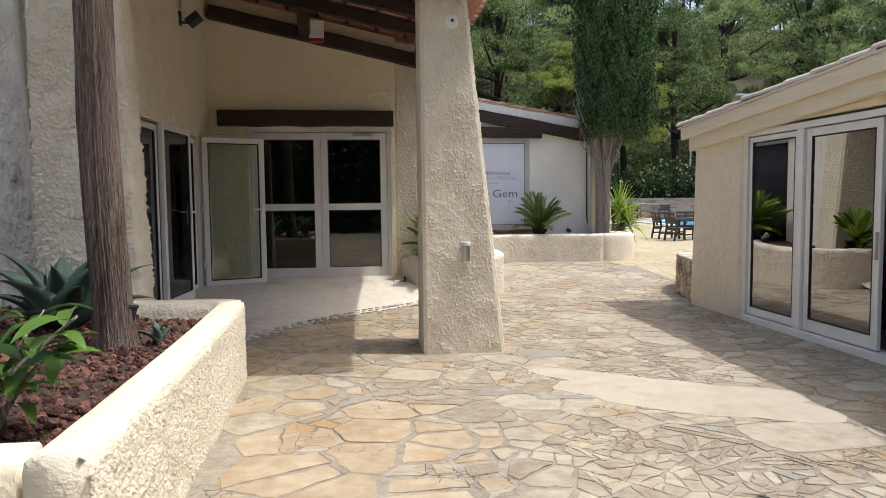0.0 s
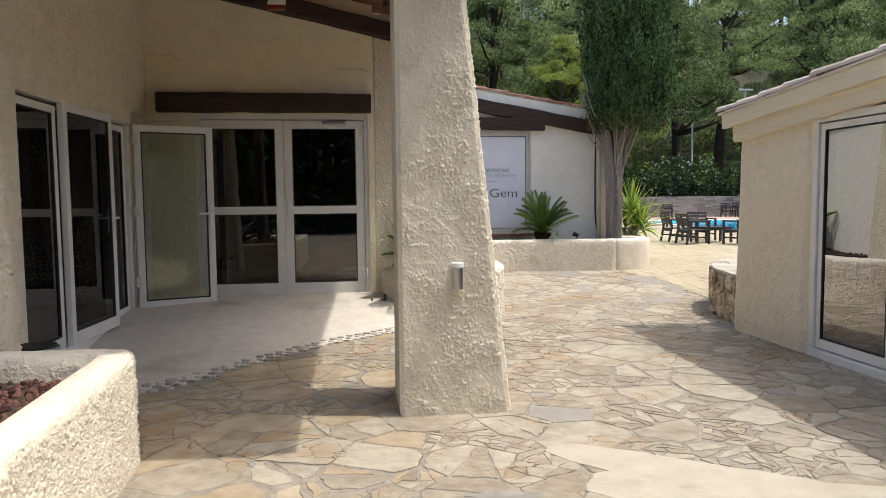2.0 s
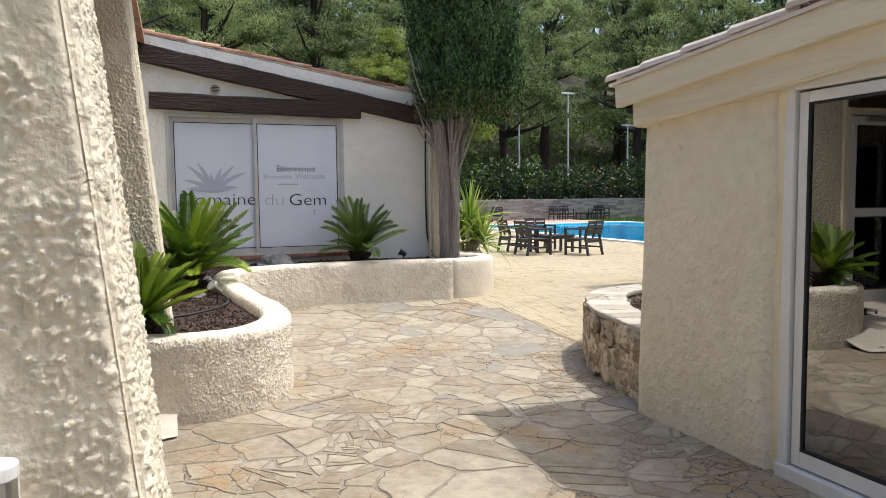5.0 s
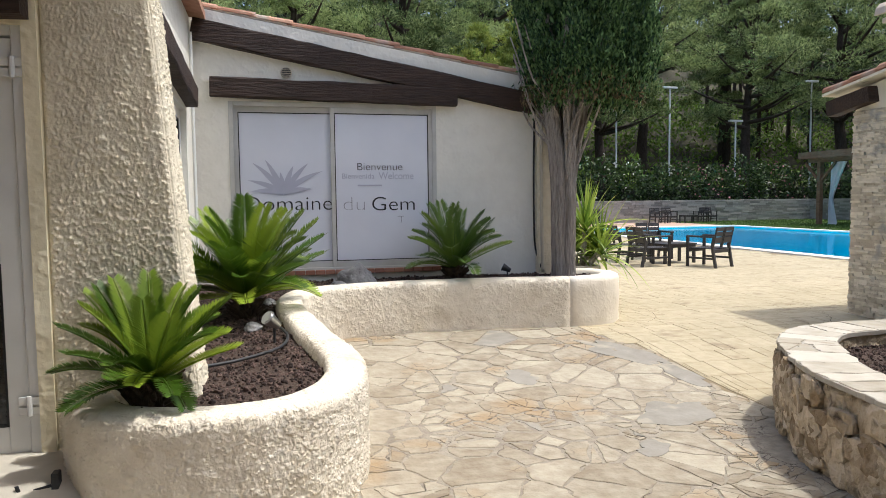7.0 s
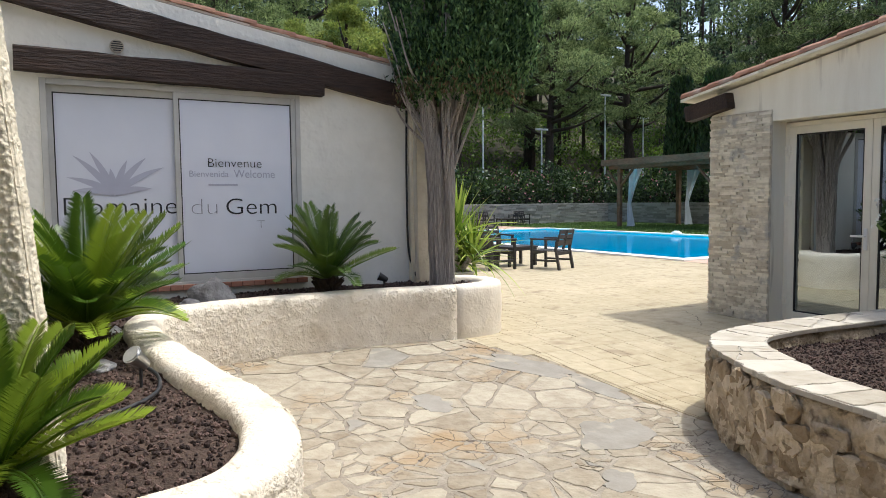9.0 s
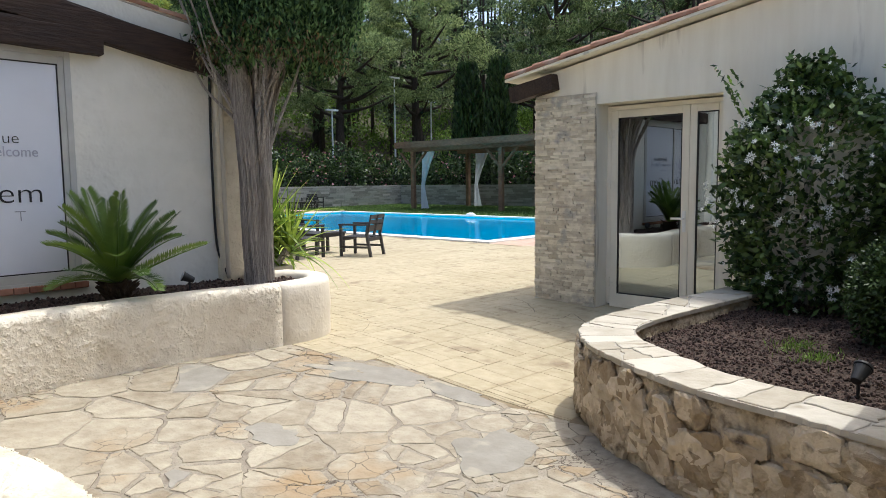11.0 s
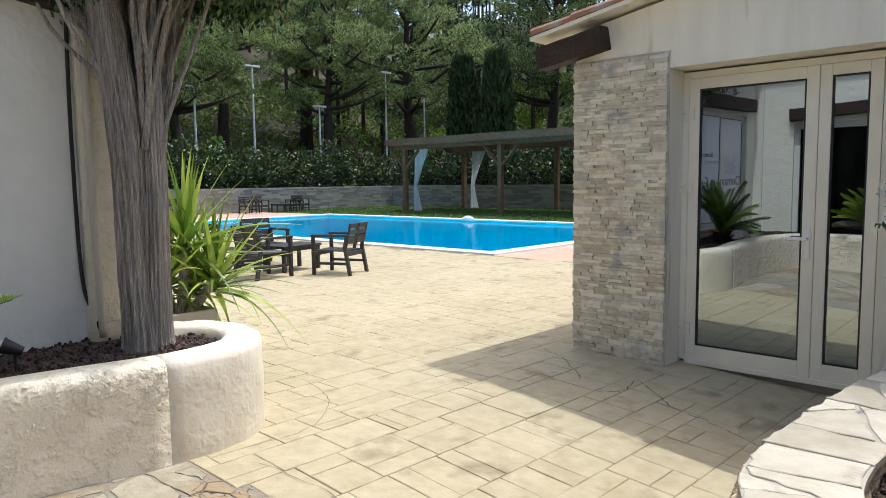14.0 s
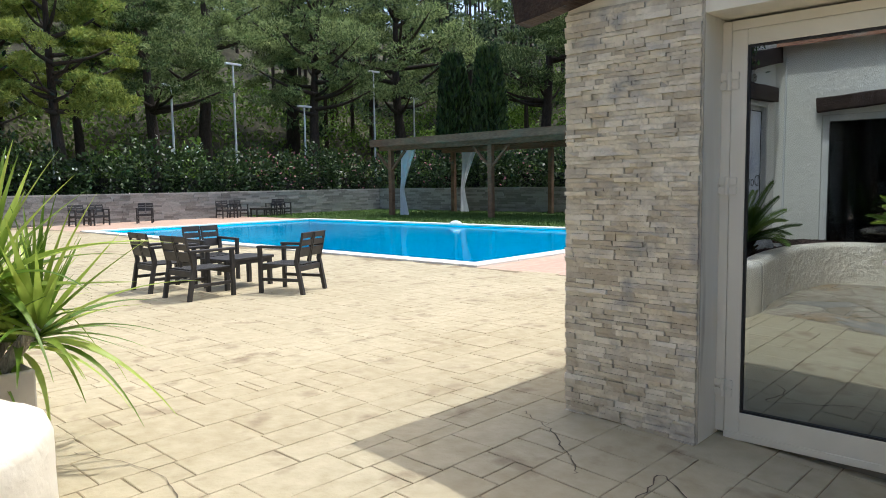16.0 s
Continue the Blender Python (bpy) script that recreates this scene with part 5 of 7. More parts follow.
def left_planter():
    t = thing("planter", "straight rough cream planter with red lava mulch", "planter", (0, 0, 0))
    path = spline([(-0.83, 2.2, 0), (-0.835, 3.0, 0), (-0.85, 4.0, 0), (-0.88, 5.0, 0), (-0.90, 5.45, 0), (-0.95, 5.6, 0), (-1.1, 5.67, 0), (-2.0, 5.7, 0)], 10)
    near = [Vector((-4.6 + 3.55 * i / 20, 2.2, 0)) for i in range(21)]
    w = part("planter_wall", ribbon_wall(path, 0.2, -0.05, lambda p: 0.60, STUCCO, 0.008, seed=9), None, t, "rough white stucco planter wall")
    part("planter_end", ribbon_wall(near, 0.2, -0.05, lambda p: 0.59, STUCCO, 0.008, seed=19), None, t, "rough stucco end of the planter")
    splatter(w, lambda c, n: n.x > 0.6 and c.y > 2.2, 9000, 0.004, 0.015, 12, STUCCO)
    outline = [(-4.6, 2.3)] + [(p.x, p.y + (0.1 if p.y < 2.3 else 0)) for p in offset_line(path, 0.1)] + [(-2.3, 5.95), (-4.6, 5.95)]
    return soil_bed(outline, lambda x, y: 0.47 + 0.05 * smooth01((x + 1.2) / -1.0), t, SOIL, LAVA, 6500, 0.027, 41)


LEFT_SOIL = left_planter()

RIM = spline([(4.3, 8.62, 0), (4.4, 9.1, 0), (4.5, 9.55, 0), (4.72, 10.0, 0), (5.0, 10.4, 0), (5.4, 10.68, 0), (5.95, 10.74, 0), (6.8, 10.68, 0), (7.68, 10.6, 0)], 10)


def rubble_planter():
    t = thing("rubble_planter", "curved rubble stone planter with a pale flagstone rim", "planter", (0, 0, 0))
    part("planter_wall", ribbon_wall(list(RIM), -0.34, -0.05, lambda p: 0.515, ROCK_MORTAR, 0.035, seed=13, rings=10), None, t, "rubble wall set in cream mortar")
    bed = [(p.x, p.y) for p in offset_line(list(RIM), 0.01)] + [(p.x, p.y) for p in reversed(offset_line(list(RIM), -0.35))]
    part("rim_mortar", prism(bed, 0.505, 0.533), CAP_MORTAR, t, "pale grey mortar between the rim stones")
    inner = offset_line(list(RIM), -0.22)
    outline = [(p.x, p.y) for p in inner] + [(8.1, 10.5), (8.1, 8.57), (4.45, 8.57)]
    h = soil_bed(outline, lambda x, y: 0.42, t, SOIL, LAVA_DARK, 10000, 0.013, 51)
    rnd = random.Random(8)
    n = len(RIM)
    # faces of the rubble, set proud of the mortar
    outward = offset_line(list(RIM), 1.0)
    for k in range(230):
        s = rnd.uniform(0, n - 2)
        i = int(s)
        p = RIM[i].lerp(RIM[i + 1], s - i)
        d = (outward[i] - RIM[i]).normalized()
        z = rnd.uniform(0.02, 0.44)
        w, hh = rnd.uniform(0.06, 0.15), rnd.uniform(0.05, 0.13)
        bm = bmesh.new()
        bmesh.ops.create_icosphere(bm, subdivisions=2, radius=1)
        turn = rnd.uniform(-0.6, 0.6)
        side = Vector((-d.y, d.x, 0))
        for v in bm.verts:
            q = v.co * (1 + 0.5 * noise.noise(v.co * 1.6 + Vector((k * 3.1, 0, 0))) + 0.25 * noise.noise(v.co * 4.1 + Vector((k * 1.7, 0, 0))))
            q = Vector((max(-0.72, min(0.72, q.x)), max(-0.7, min(0.7, q.y)), max(-0.66, min(0.66, q.z))))
            u, vv = q.x * math.cos(turn) - q.z * math.sin(turn), q.x * math.sin(turn) + q.z * math.cos(turn)
            v.co = Vector((p.x, p.y, z)) + d * 0.012 + side * u * w + Vector((0, 0, vv * hh)) + d * (q.y * 0.03 + 0.02 * noise.noise(q * 2.2 + Vector((k, 0, 0))))
        part("stone", bm, ROCK, t)
    return t


RUBBLE = rubble_planter()


# ---- plants ----
def quads(centres, along, across, mat):
    """Many small leaf blades as one mesh: pointed quads from arrays of centres, half-lengths and half-widths (n x 3)."""
    n = len(centres)
    v = np.empty((n, 4, 3))
    v[:, 0], v[:, 1], v[:, 2], v[:, 3] = centres - along, centres + across, centres + along, centres - across
    me = bpy.data.meshes.new("mesh")
    me.vertices.add(4 * n)
    me.vertices.foreach_set("co", v.reshape(-1))
    me.loops.add(4 * n)
    me.loops.foreach_set("vertex_index", np.arange(4 * n, dtype=np.int32))
    me.polygons.add(n)
    me.polygons.foreach_set("loop_start", np.arange(0, 4 * n, 4, dtype=np.int32))
    me.materials.append(mat)
    me.update(calc_edges=True)
    return me


def unit(a):
    return a / np.maximum(np.linalg.norm(a, axis=1, keepdims=True), 1e-9)


def blades(rng, centres, out, length, width, mat, spread=0.6):
    """Blades at the centres that point along 'out', scattered by spread."""
    n = len(centres)
    d = unit(out + rng.normal(0, spread, (n, 3)))
    s = unit(np.cross(d, rng.normal(0, 1, (n, 3))))
    ln = length * rng.uniform(0.6, 1.25, (n, 1)) / 2
    return quads(centres, d * ln, s * (width * rng.uniform(0.7, 1.2, (n, 1)) / 2), mat)


def cypress():
    t = thing("cypress_tree", "tall dark green cypress with a fluted grey trunk of several stems", "tree", (4.93, 13.92, 0.0))
    def stem(x, y, lean, r0, r1, top, seed):
        pts = spline([(x * 0.5, y * 0.5, 0.5), (x * 0.75, y * 0.75, 1.0), (x, y, 1.7), (x + lean[0] * 0.5, y + lean[1] * 0.5, 2.4), (x + lean[0] * 1.3, y + lean[1] * 1.3, top)], 9)
        rad = [r0 * (1.22 - 0.22 * smooth01(i / 6)) + (r1 - r0) * i / (len(pts) - 1) for i in range(len(pts))]
        return tube(pts, rad, 64, 21, 0.24, seed, BARK)
    for x, y, lean, r0, r1, top, seed in ((-0.085, 0.0, (-0.16, 0.0), 0.105, 0.07, 3.6, 1), (0.03, -0.06, (0.0, 0.05), 0.075, 0.055, 3.6, 5), (0.085, 0.03, (0.26, 0.05), 0.066, 0.042, 3.4, 9), (0.0, 0.09, (-0.04, 0.2), 0.075, 0.055, 3.6, 12)):
        part("trunk", stem(x, y, lean, r0, r1, top, seed), None, t)
    rnd = random.Random(12)
    for k in range(40):
        a = rnd.uniform(0, 6.28)
        z0 = rnd.uniform(1.7, 2.4)
        c, s = math.cos(a), math.sin(a)
        r = rnd.uniform(0.45, 0.75)
        pts = spline([(c * 0.1, s * 0.1, z0), (c * 0.2 + rnd.uniform(-.05, .05), s * 0.2, z0 + 0.35), (c * r * 0.7, s * r * 0.7, z0 + 0.7), (c * r, s * r, z0 + 1.2)], 5)
        part("branch", tube(pts, [0.022 - 0.015 * i / (len(pts) - 1) for i in range(len(pts))], 6, 0, 0, 0, BARK), None, t)
    rng = np.random.default_rng(4)
    # flame-like sprays over a tall, uneven spindle
    C, O = [], []
    for k in range(1250):
        h = rng.uniform(0, 1) ** 1.25 if k > 260 else rng.uniform(0, 0.035)
        z = 2.72 + h * 7.1
        rad = (0.72 + 0.34 * min(1, h * 22)) * (0.82 if h < 0.75 else 0.82 * (1 - (h - 0.75) / 0.25) ** 0.6) + 0.06
        a = rng.uniform(0, 2 * math.pi)
        rad *= 0.86 + 0.22 * noise.noise(Vector((math.cos(a) * 2, math.sin(a) * 2, z * 1.1)))
        base = np.array((0.22 + math.cos(a) * rad * rng.uniform(0.72, 1), math.sin(a) * rad * rng.uniform(0.72, 1), z))
        axis = np.array((math.cos(a) * 0.28, math.sin(a) * 0.28, 1.0))
        n = 150 if h < 0.42 else 40
        tt = rng.uniform(0, 1, (n, 1))
        C.append(base + axis * (tt - 0.3) * 0.40 + rng.normal(0, 1, (n, 3)) * 0.062 * (1.15 - tt))
        O.append(np.tile(axis, (n, 1)) + 0.9 * rng.normal(0, 0.4, (n, 3)))
    C, O = np.vstack(C), np.vstack(O)
    part("crown", blades(rng, C, O, 0.06, 0.024, CYPRESS, 0.3), None, t)
    n = 5000
    a = rng.uniform(0, 6.28, n)
    r = rng.uniform(0.25, 0.72, n)
    c = np.stack([0.2 + np.cos(a) * r, np.sin(a) * r, 2.62 + rng.uniform(0, 0.35, n) - 0.25 * (r - 0.5)], 1)
    part("dead_sprays", blades(rng, c, np.tile((0, 0, 1.0), (n, 1)), 0.06, 0.015, DEAD, 0.6), None, t, "brown dead sprays under the crown")
    C2 = np.stack([0.2 + np.clip(rng.normal(0, 0.3, 9000), -0.5, 0.5), np.clip(rng.normal(0, 0.3, 9000), -0.5, 0.5), rng.uniform(2.85, 8.5, 9000)], 1)
    part("inner_crown", blades(rng, C2, np.tile((0, 0, 1.0), (9000, 1)), 0.13, 0.055, CYPRESS, 0.5), None, t)
    return t


cypress()


def frond_mesh(length, droop, pairs, leaf, mat, seed):
    """A feather frond: an arching rib with stiff paired leaflets."""
    rng = random.Random(seed)
    C, A, W = [], [], []
    P = []
    for i in range(pairs + 1):
        t = i / pairs
        P.append(Vector((length * (t - 0.12 * t * t), 0, length * (0.75 * t - droop * t * t))))
    for i in range(1, pairs + 1):
        t = i / pairs
        d = (P[i] - P[i - 1]).normalized()
        up = Vector((-d.z, 0, d.x))
        ln = leaf * (0.35 + 0.65 * math.sin(math.pi * min(0.97, 0.12 + 0.86 * t)) ** 0.7)
        for s in (-1, 1):
            o = (Vector((0, s, 0)) * 0.80 + d * 0.55 + up * 0.32 + Vector((rng.uniform(-.05, .05), 0, rng.uniform(-.06, .06)))).normalized()
            C.append(P[i] + o * ln / 2)
            A.append(o * ln / 2)
            W.append(d * 0.0068 * (length / 0.8 + 0.2))
    me = quads(np.array(C), np.array(A), np.array(W), mat)
    rib = tube(P, [0.009 - 0.006 * i / pairs for i in range(pairs + 1)], 5, 0, 0, 0, mat)
    bm = bmesh.new()
    bm.from_mesh(me)
    bm.from_mesh(rib)
    bm.to_mesh(me)
    bm.free()
    bpy.data.meshes.remove(rib)
    return me


def cycad(at, size, count, mat, label, seed, lift=(18, 82), wall=False):
    t = thing("sago_palm", label, "palm", at, group="sago palms in the curved planter")
    rnd = random.Random(seed)
    shapes = [frond_mesh(size * k, dr, 66, 0.13 * size / 0.8 + 0.02, mat, seed + j) for j, (k, dr) in enumerate(((1.0, 0.28), (0.92, 0.42), (1.05, 0.2), (0.8, 0.55)))]
    trunk = cyl(0.085, 0.10, 0.22, seg=18)
    bmesh.ops.subdivide_edges(trunk, edges=trunk.edges[:], cuts=3, use_grid_fill=True)
    for v in trunk.verts:
        v.co += Vector((v.co.x, v.co.y, 0)) * 0.45 * noise.noise(v.co * 28)
    part("trunk", trunk, CYCAD_TRUNK, t, "scaly dark trunk", at=Matrix.Translation((0, 0, -0.06)))
    for k in range(40):
        a, z = k * 2.4, rnd.uniform(0.0, 0.15)
        part("scale", moved(cyl(0.018, 0.004, 0.09, seg=5), pose(math.cos(a) * 0.09, math.sin(a) * 0.09, z, 0, 55, math.degrees(a))), CYCAD_TRUNK, t)
    for k in range(count):
        q = (k + 0.5) / count
        el = lift[0] + (lift[1] - lift[0]) * (1 - q) + rnd.uniform(-6, 6)
        az = k * 137.5 + rnd.uniform(-10, 10)
        if wall and math.sin(radians(az)) > -0.1:
            el = max(el, 52 + 26 * math.sin(radians(az)))
        ob = part("frond", shapes[k % 4], None, t)
        ob.matrix_local = pose(0, 0, 0.14, 0, 0, az) @ pose(0, 0, 0, rnd.uniform(-12, 12), 37 - el, 0)
    return t


cycad((0.99, 9.80, 0.51), 0.50, 36, CYCAD, "bright green sago palm at the buttress's foot", 3, (12, 66), True)
cycad((1.36, 12.2, 0.56), 0.80, 60, CYCAD, "large bright green sago palm with upright fronds", 7, (22, 84))
cycad((3.55, 13.8, 0.60), 0.72, 26, CYCAD_DARK, "sago palm with dark arching fronds before the sign", 11, (14, 74), True)


def sword_leaf(length, width, fold, droop, mat):
    """A long tapering leaf with a channel, along x."""
    n = 9
    verts, faces = [], []
    for i in range(n + 1):
        t = i / n
        w = width * (0.55 + 0.45 * math.sin(math.pi * min(1, t * 1.6))) * (1 - t ** 3) / 2 + 0.001
        x, z = length * (t - 0.25 * droop * t * t), -length * droop * t ** 2.2
        verts += [(x, -w, z + fold * w), (x, 0, z), (x, w, z + fold * w)]
    for i in range(n):
        for k in (0, 1):
            faces.append((i * 3 + k, (i + 1) * 3 + k, (i + 1) * 3 + k + 1, i * 3 + k + 1))
    return raw_mesh(verts, faces, mat, True)


def yucca():
    t = thing("yucca", "bright green yucca with long sword leaves in a square pot", "yucca", (5.42, 14.68, 0.13))
    pot = box(-0.23, 0.23, -0.23, 0.23, 0, 0.52, 0.012)
    top = [f for f in pot.faces if f.normal.z > 0.9 and f.calc_area() > 0.1]
    r = bmesh.ops.inset_region(pot, faces=top, thickness=0.035)
    bmesh.ops.translate(pot, verts=top[0].verts, vec=(0, 0, -0.05))
    part("pot", pot, POT, t, "pale square planter pot")
    part("pot_soil", box(-0.19, 0.19, -0.19, 0.19, 0.42, 0.475), SOIL, t)
    heads = ((0.12, 0.0, 1.0, 1.05), (0.30, -0.08, 0.72, 0.95), (0.02, 0.1, 0.75, 0.9), (0.26, 0.14, 0.66, 0.85))
    shapes = [sword_leaf(ln, 0.05, 0.5, dr, YUCCA) for ln, dr in ((0.72, 0.1), (0.78, 0.3), (0.7, 0.6), (0.62, 0.02))]
    rnd = random.Random(6)
    for x, y, z, s in heads:
        pts = spline([(x * 0.3, y * 0.4, 0.44), (x * 0.7, y * 0.8, 0.6), (x, y, z)], 5)
        part("stem", tube(pts, [0.035] * len(pts), 10, 5, 0.1, x, BARK), None, t)
        for k in range(46):
            el = 86 - 92 * (k / 46) + rnd.uniform(-8, 8)
            j = 0 if el > 45 else (1 if el > 5 else 2)
            ob = part("leaf", shapes[j if rnd.random() < 0.8 else 3], None, t)
            ob.matrix_local = pose(x, y, z - 0.12 * k / 46, 0, 0, k * 137.5 + rnd.uniform(-15, 15)) @ pose(0, 0, 0, rnd.uniform(-15, 15), -el, 0) @ Matrix.Scale(s * rnd.uniform(0.85, 1.12), 4)
    return t


yucca()


def agave(at, size, count, seed, label):
    t = thing("agave", label, "agave", at, group="agaves in the straight planter")
    n = 10
    verts, faces = [], []
    for i in range(n + 1):
        q = i / n
        w = size * 0.13 * (0.7 + 0.6 * math.sin(math.pi * min(1, 0.25 + q * 0.75))) * (1 - q ** 2.4) + 0.002
        th = size * 0.05 * (1 - q) + 0.003
        x, z = size * (q - 0.12 * q * q), size * (0.0 - 0.25 * q ** 3)
        verts += [(x, -w, z + 0.5 * w), (x, -w * 0.4, z + 0.12 * w), (x, w * 0.4, z + 0.12 * w), (x, w, z + 0.5 * w), (x, w * 0.5, z - th), (x, -w * 0.5, z - th)]
    for i in range(n):
        for k in range(6):
            faces.append((i * 6 + k, i * 6 + (k + 1) % 6, (i + 1) * 6 + (k + 1) % 6, (i + 1) * 6 + k))
    faces.append(tuple(range(n * 6, n * 6 + 6)))
    me = raw_mesh(verts, faces, AGAVE, True)
    rnd = random.Random(seed)
    for k in range(count):
        el = 82 - 52 * k / count + rnd.uniform(-5, 5)
        part("leaf", me, None, t, at=pose(0, 0, 0.02, 0, 0, k * 137.5 + rnd.uniform(-12, 12)) @ pose(0, 0, 0, 0, -el, 0) @ Matrix.Scale(rnd.uniform(0.8, 1.1), 4))
    return t


agave((-2.0, 4.95, 0.47), 0.74, 16, 3, "large grey-green agave with thick pointed leaves")
agave((-1.28, 4.55, 0.47), 0.17, 5, 9, "small young agave in lava mulch")


def broad_shrub():
    t = thing("shrub", "dark glossy broad-leaved shrub in the planter", "shrub", Matrix.Translation((-1.37, 2.64, 0.47)) @ Matrix.Scale(1.2, 4))
    verts, faces = [], []
    n = 8
    for i in range(n + 1):
        q = i / n
        w = 0.034 * math.sin(math.pi * q) ** 0.75 * (1 - 0.3 * q) + 0.001
        z = 0.02 * math.sin(q * 2.5) - 0.05 * q * q
        verts += [(0.17 * q, -w, z + 0.25 * w), (0.17 * q, 0, z), (0.17 * q, w, z + 0.25 * w)]
    for i in range(n):
        for k in (0, 1):
            faces.append((i * 3 + k, (i + 1) * 3 + k, (i + 1) * 3 + k + 1, i * 3 + k + 1))
    leaf = raw_mesh(verts, faces, BROADLEAF, True)
    rnd = random.Random(2)
    for k in range(9):
        a = k * 2.4
        r = rnd.uniform(0.12, 0.3)
        tip = Vector((math.cos(a) * r, math.sin(a) * r, rnd.uniform(0.12, 0.42)))
        pts = spline([(0, 0, -0.03), tuple(tip * 0.5 + Vector((0, 0, 0.06))), tuple(tip)], 6)
        part("stem", tube(pts, [0.008 - 0.004 * i / (len(pts) - 1) for i in range(len(pts))], 6, 0, 0, 0, BARK), None, t)
        for j in range(8):
            p = pts[min(len(pts) - 1, 4 + j)]
            part("leaf", leaf, None, t, at=Matrix.Translation(p) @ pose(0, 0, 0, 0, 0, j * 137 + k * 40) @ pose(0, 0, 0, rnd.uniform(-20, 20), rnd.uniform(-25, 35), 0) @ Matrix.Scale(rnd.uniform(0.7, 1.15), 4))
    return t


broad_shrub()


def planter_tree():
    t = thing("tree", "old tree trunk with shaggy grey-brown bark in the planter", "tree", (-1.53, 4.5, 0.0))
    pts = spline([(0.02, 0, 0.4), (0, 0, 0.8), (-0.04, 0, 1.8), (-0.03, 0, 2.8), (0.0, 0.02, 3.6), (-0.05, 0, 4.6), (-0.1, 0, 6.5)], 9)
    rad = [0.135 - 0.025 * smooth01(i / 8) - 0.02 * i / len(pts) for i in range(len(pts))]
    part("trunk", tube(pts, rad, 110, 37, 0.15, 3.3, BARK_OLD), None, t)
    pts = spline([(0.04, 0, 2.9), (0.18, 0.02, 3.35), (0.33, 0.05, 4.3), (0.5, 0.1, 6.0)], 6)
    part("branch", tube(pts, [0.07 - 0.03 * i / (len(pts) - 1) for i in range(len(pts))], 16, 7, 0.12, 8, BARK_OLD), None, t)
    part("branch", tube(spline([(0.05, -0.05, 3.2), (-0.02, -0.25, 3.6), (0.1, -0.5, 4.5)], 6), [0.04 - 0.002 * i for i in range(13)], 10, 5, 0.1, 2, BARK_OLD), None, t)
    rng = np.random.default_rng(8)
    n = 9000
    c = rng.normal(0, 1, (n, 3)) * (0.75, 0.6, 1.5) + (-0.2, -0.15, 7.2)
    c = c[c[:, 2] > 5.4]
    part("crown", blades(rng, c, np.tile((0, 0, 1.0), (len(c), 1)), 0.14, 0.05, CYPRESS, 0.6), None, t)
    return t


planter_tree()


def jasmine():
    t = thing("jasmine_bush", "dense dark green jasmine bush covered with white star flowers", "bush", (7.80, 9.98, 0.40))
    rng = np.random.default_rng(21)
    C, O = [], []
    for k in range(5200):
        a, u = rng.uniform(0, 2 * math.pi), rng.uniform(0, 1)
        z = 2.05 * u
        r = (0.56 + 0.14 * math.sin(3 * u) - 0.42 * max(0, u - 0.72) / 0.28)
        r *= 0.86 + 0.3 * noise.noise(Vector((math.cos(a) * 1.8, math.sin(a) * 1.8, z * 1.9)))
        f = rng.uniform(0.72, 1.04)
        C.append((math.cos(a) * r * f * 0.9, math.sin(a) * r * f * 1.1, z + rng.normal(0, 0.05)))
        O.append((math.cos(a), math.sin(a), 0.25))
    C, O = np.array(C), np.array(O)
    C = np.repeat(C, 2, 0) + rng.normal(0, 0.03, (2 * len(C), 3))
    O = np.repeat(O, 2, 0)
    part("foliage", blades(rng, C, O, 0.085, 0.042, JASMINE, 0.8), None, t)
    for k in range(26):
        a, z = rng.uniform(0, 6.28), rng.uniform(0.9, 2.0)
        ln = rng.uniform(0.15, 0.4)
        q = np.linspace(0, 1, 14)[:, None]
        base = np.array((math.cos(a) * 0.5, math.sin(a) * 0.6, z))
        d = np.array((math.cos(a) * 0.6, math.sin(a) * 0.6, 0.9))
        part("shoot", blades(rng, base + d * ln * q, np.tile(d, (14, 1)), 0.07, 0.03, SHRUB_LIGHT if k % 3 == 0 else JASMINE, 0.9), None, t)
    bm = bmesh.new()
    for s in range(5):
        a = 2 * math.pi * s / 5
        c, sn = math.cos(a), math.sin(a)
        v = [bm.verts.new(p) for p in ((0, 0, 0), (c * 0.5 - sn * 0.22, sn * 0.5 + c * 0.22, 0.12), (c, sn, 0.05), (c * 0.5 + sn * 0.22, sn * 0.5 - c * 0.22, 0.12))]
        bm.faces.new(v)
    flower = mesh_of(bm, PETAL)
    for k in range(230):
        a, u = rng.uniform(0, 6.28), rng.uniform(0, 1) ** 0.8
        z = 2.05 * u
        r = (0.56 + 0.14 * math.sin(3 * u) - 0.42 * max(0, u - 0.72) / 0.28) * (0.86 + 0.3 * noise.noise(Vector((math.cos(a) * 1.8, math.sin(a) * 1.8, z * 1.9)))) * 1.07
        for j in range(rng.integers(1, 4)):
            p = Vector((math.cos(a) * r * 0.9 + rng.normal(0, 0.03), math.sin(a) * r * 1.1 + rng.normal(0, 0.03), z + rng.normal(0, 0.03)))
            d = Vector((math.cos(a) + rng.normal(0, 0.4), math.sin(a) + rng.normal(0, 0.4), 0.4))
            m = Matrix.Translation(p) @ d.to_track_quat("Z", "Y").to_matrix().to_4x4() @ Matrix.Scale(rng.uniform(0.022, 0.034), 4)
            part("flower", flower, None, t, at=m)
    part("stem", tube(spline([(0.1, 0, -0.1), (0.05, 0.05, 0.4), (0, 0, 1.2)], 5), [0.03] * 11, 8, 0, 0, 0, BARK), None, t)
    return t


jasmine()


def box_bush():
    t = thing("boxwood_bush", "clipped round boxwood bush in the rubble planter", "bush", (6.62, 8.98, 0.42))
    rng = np.random.default_rng(5)
    n = 5200
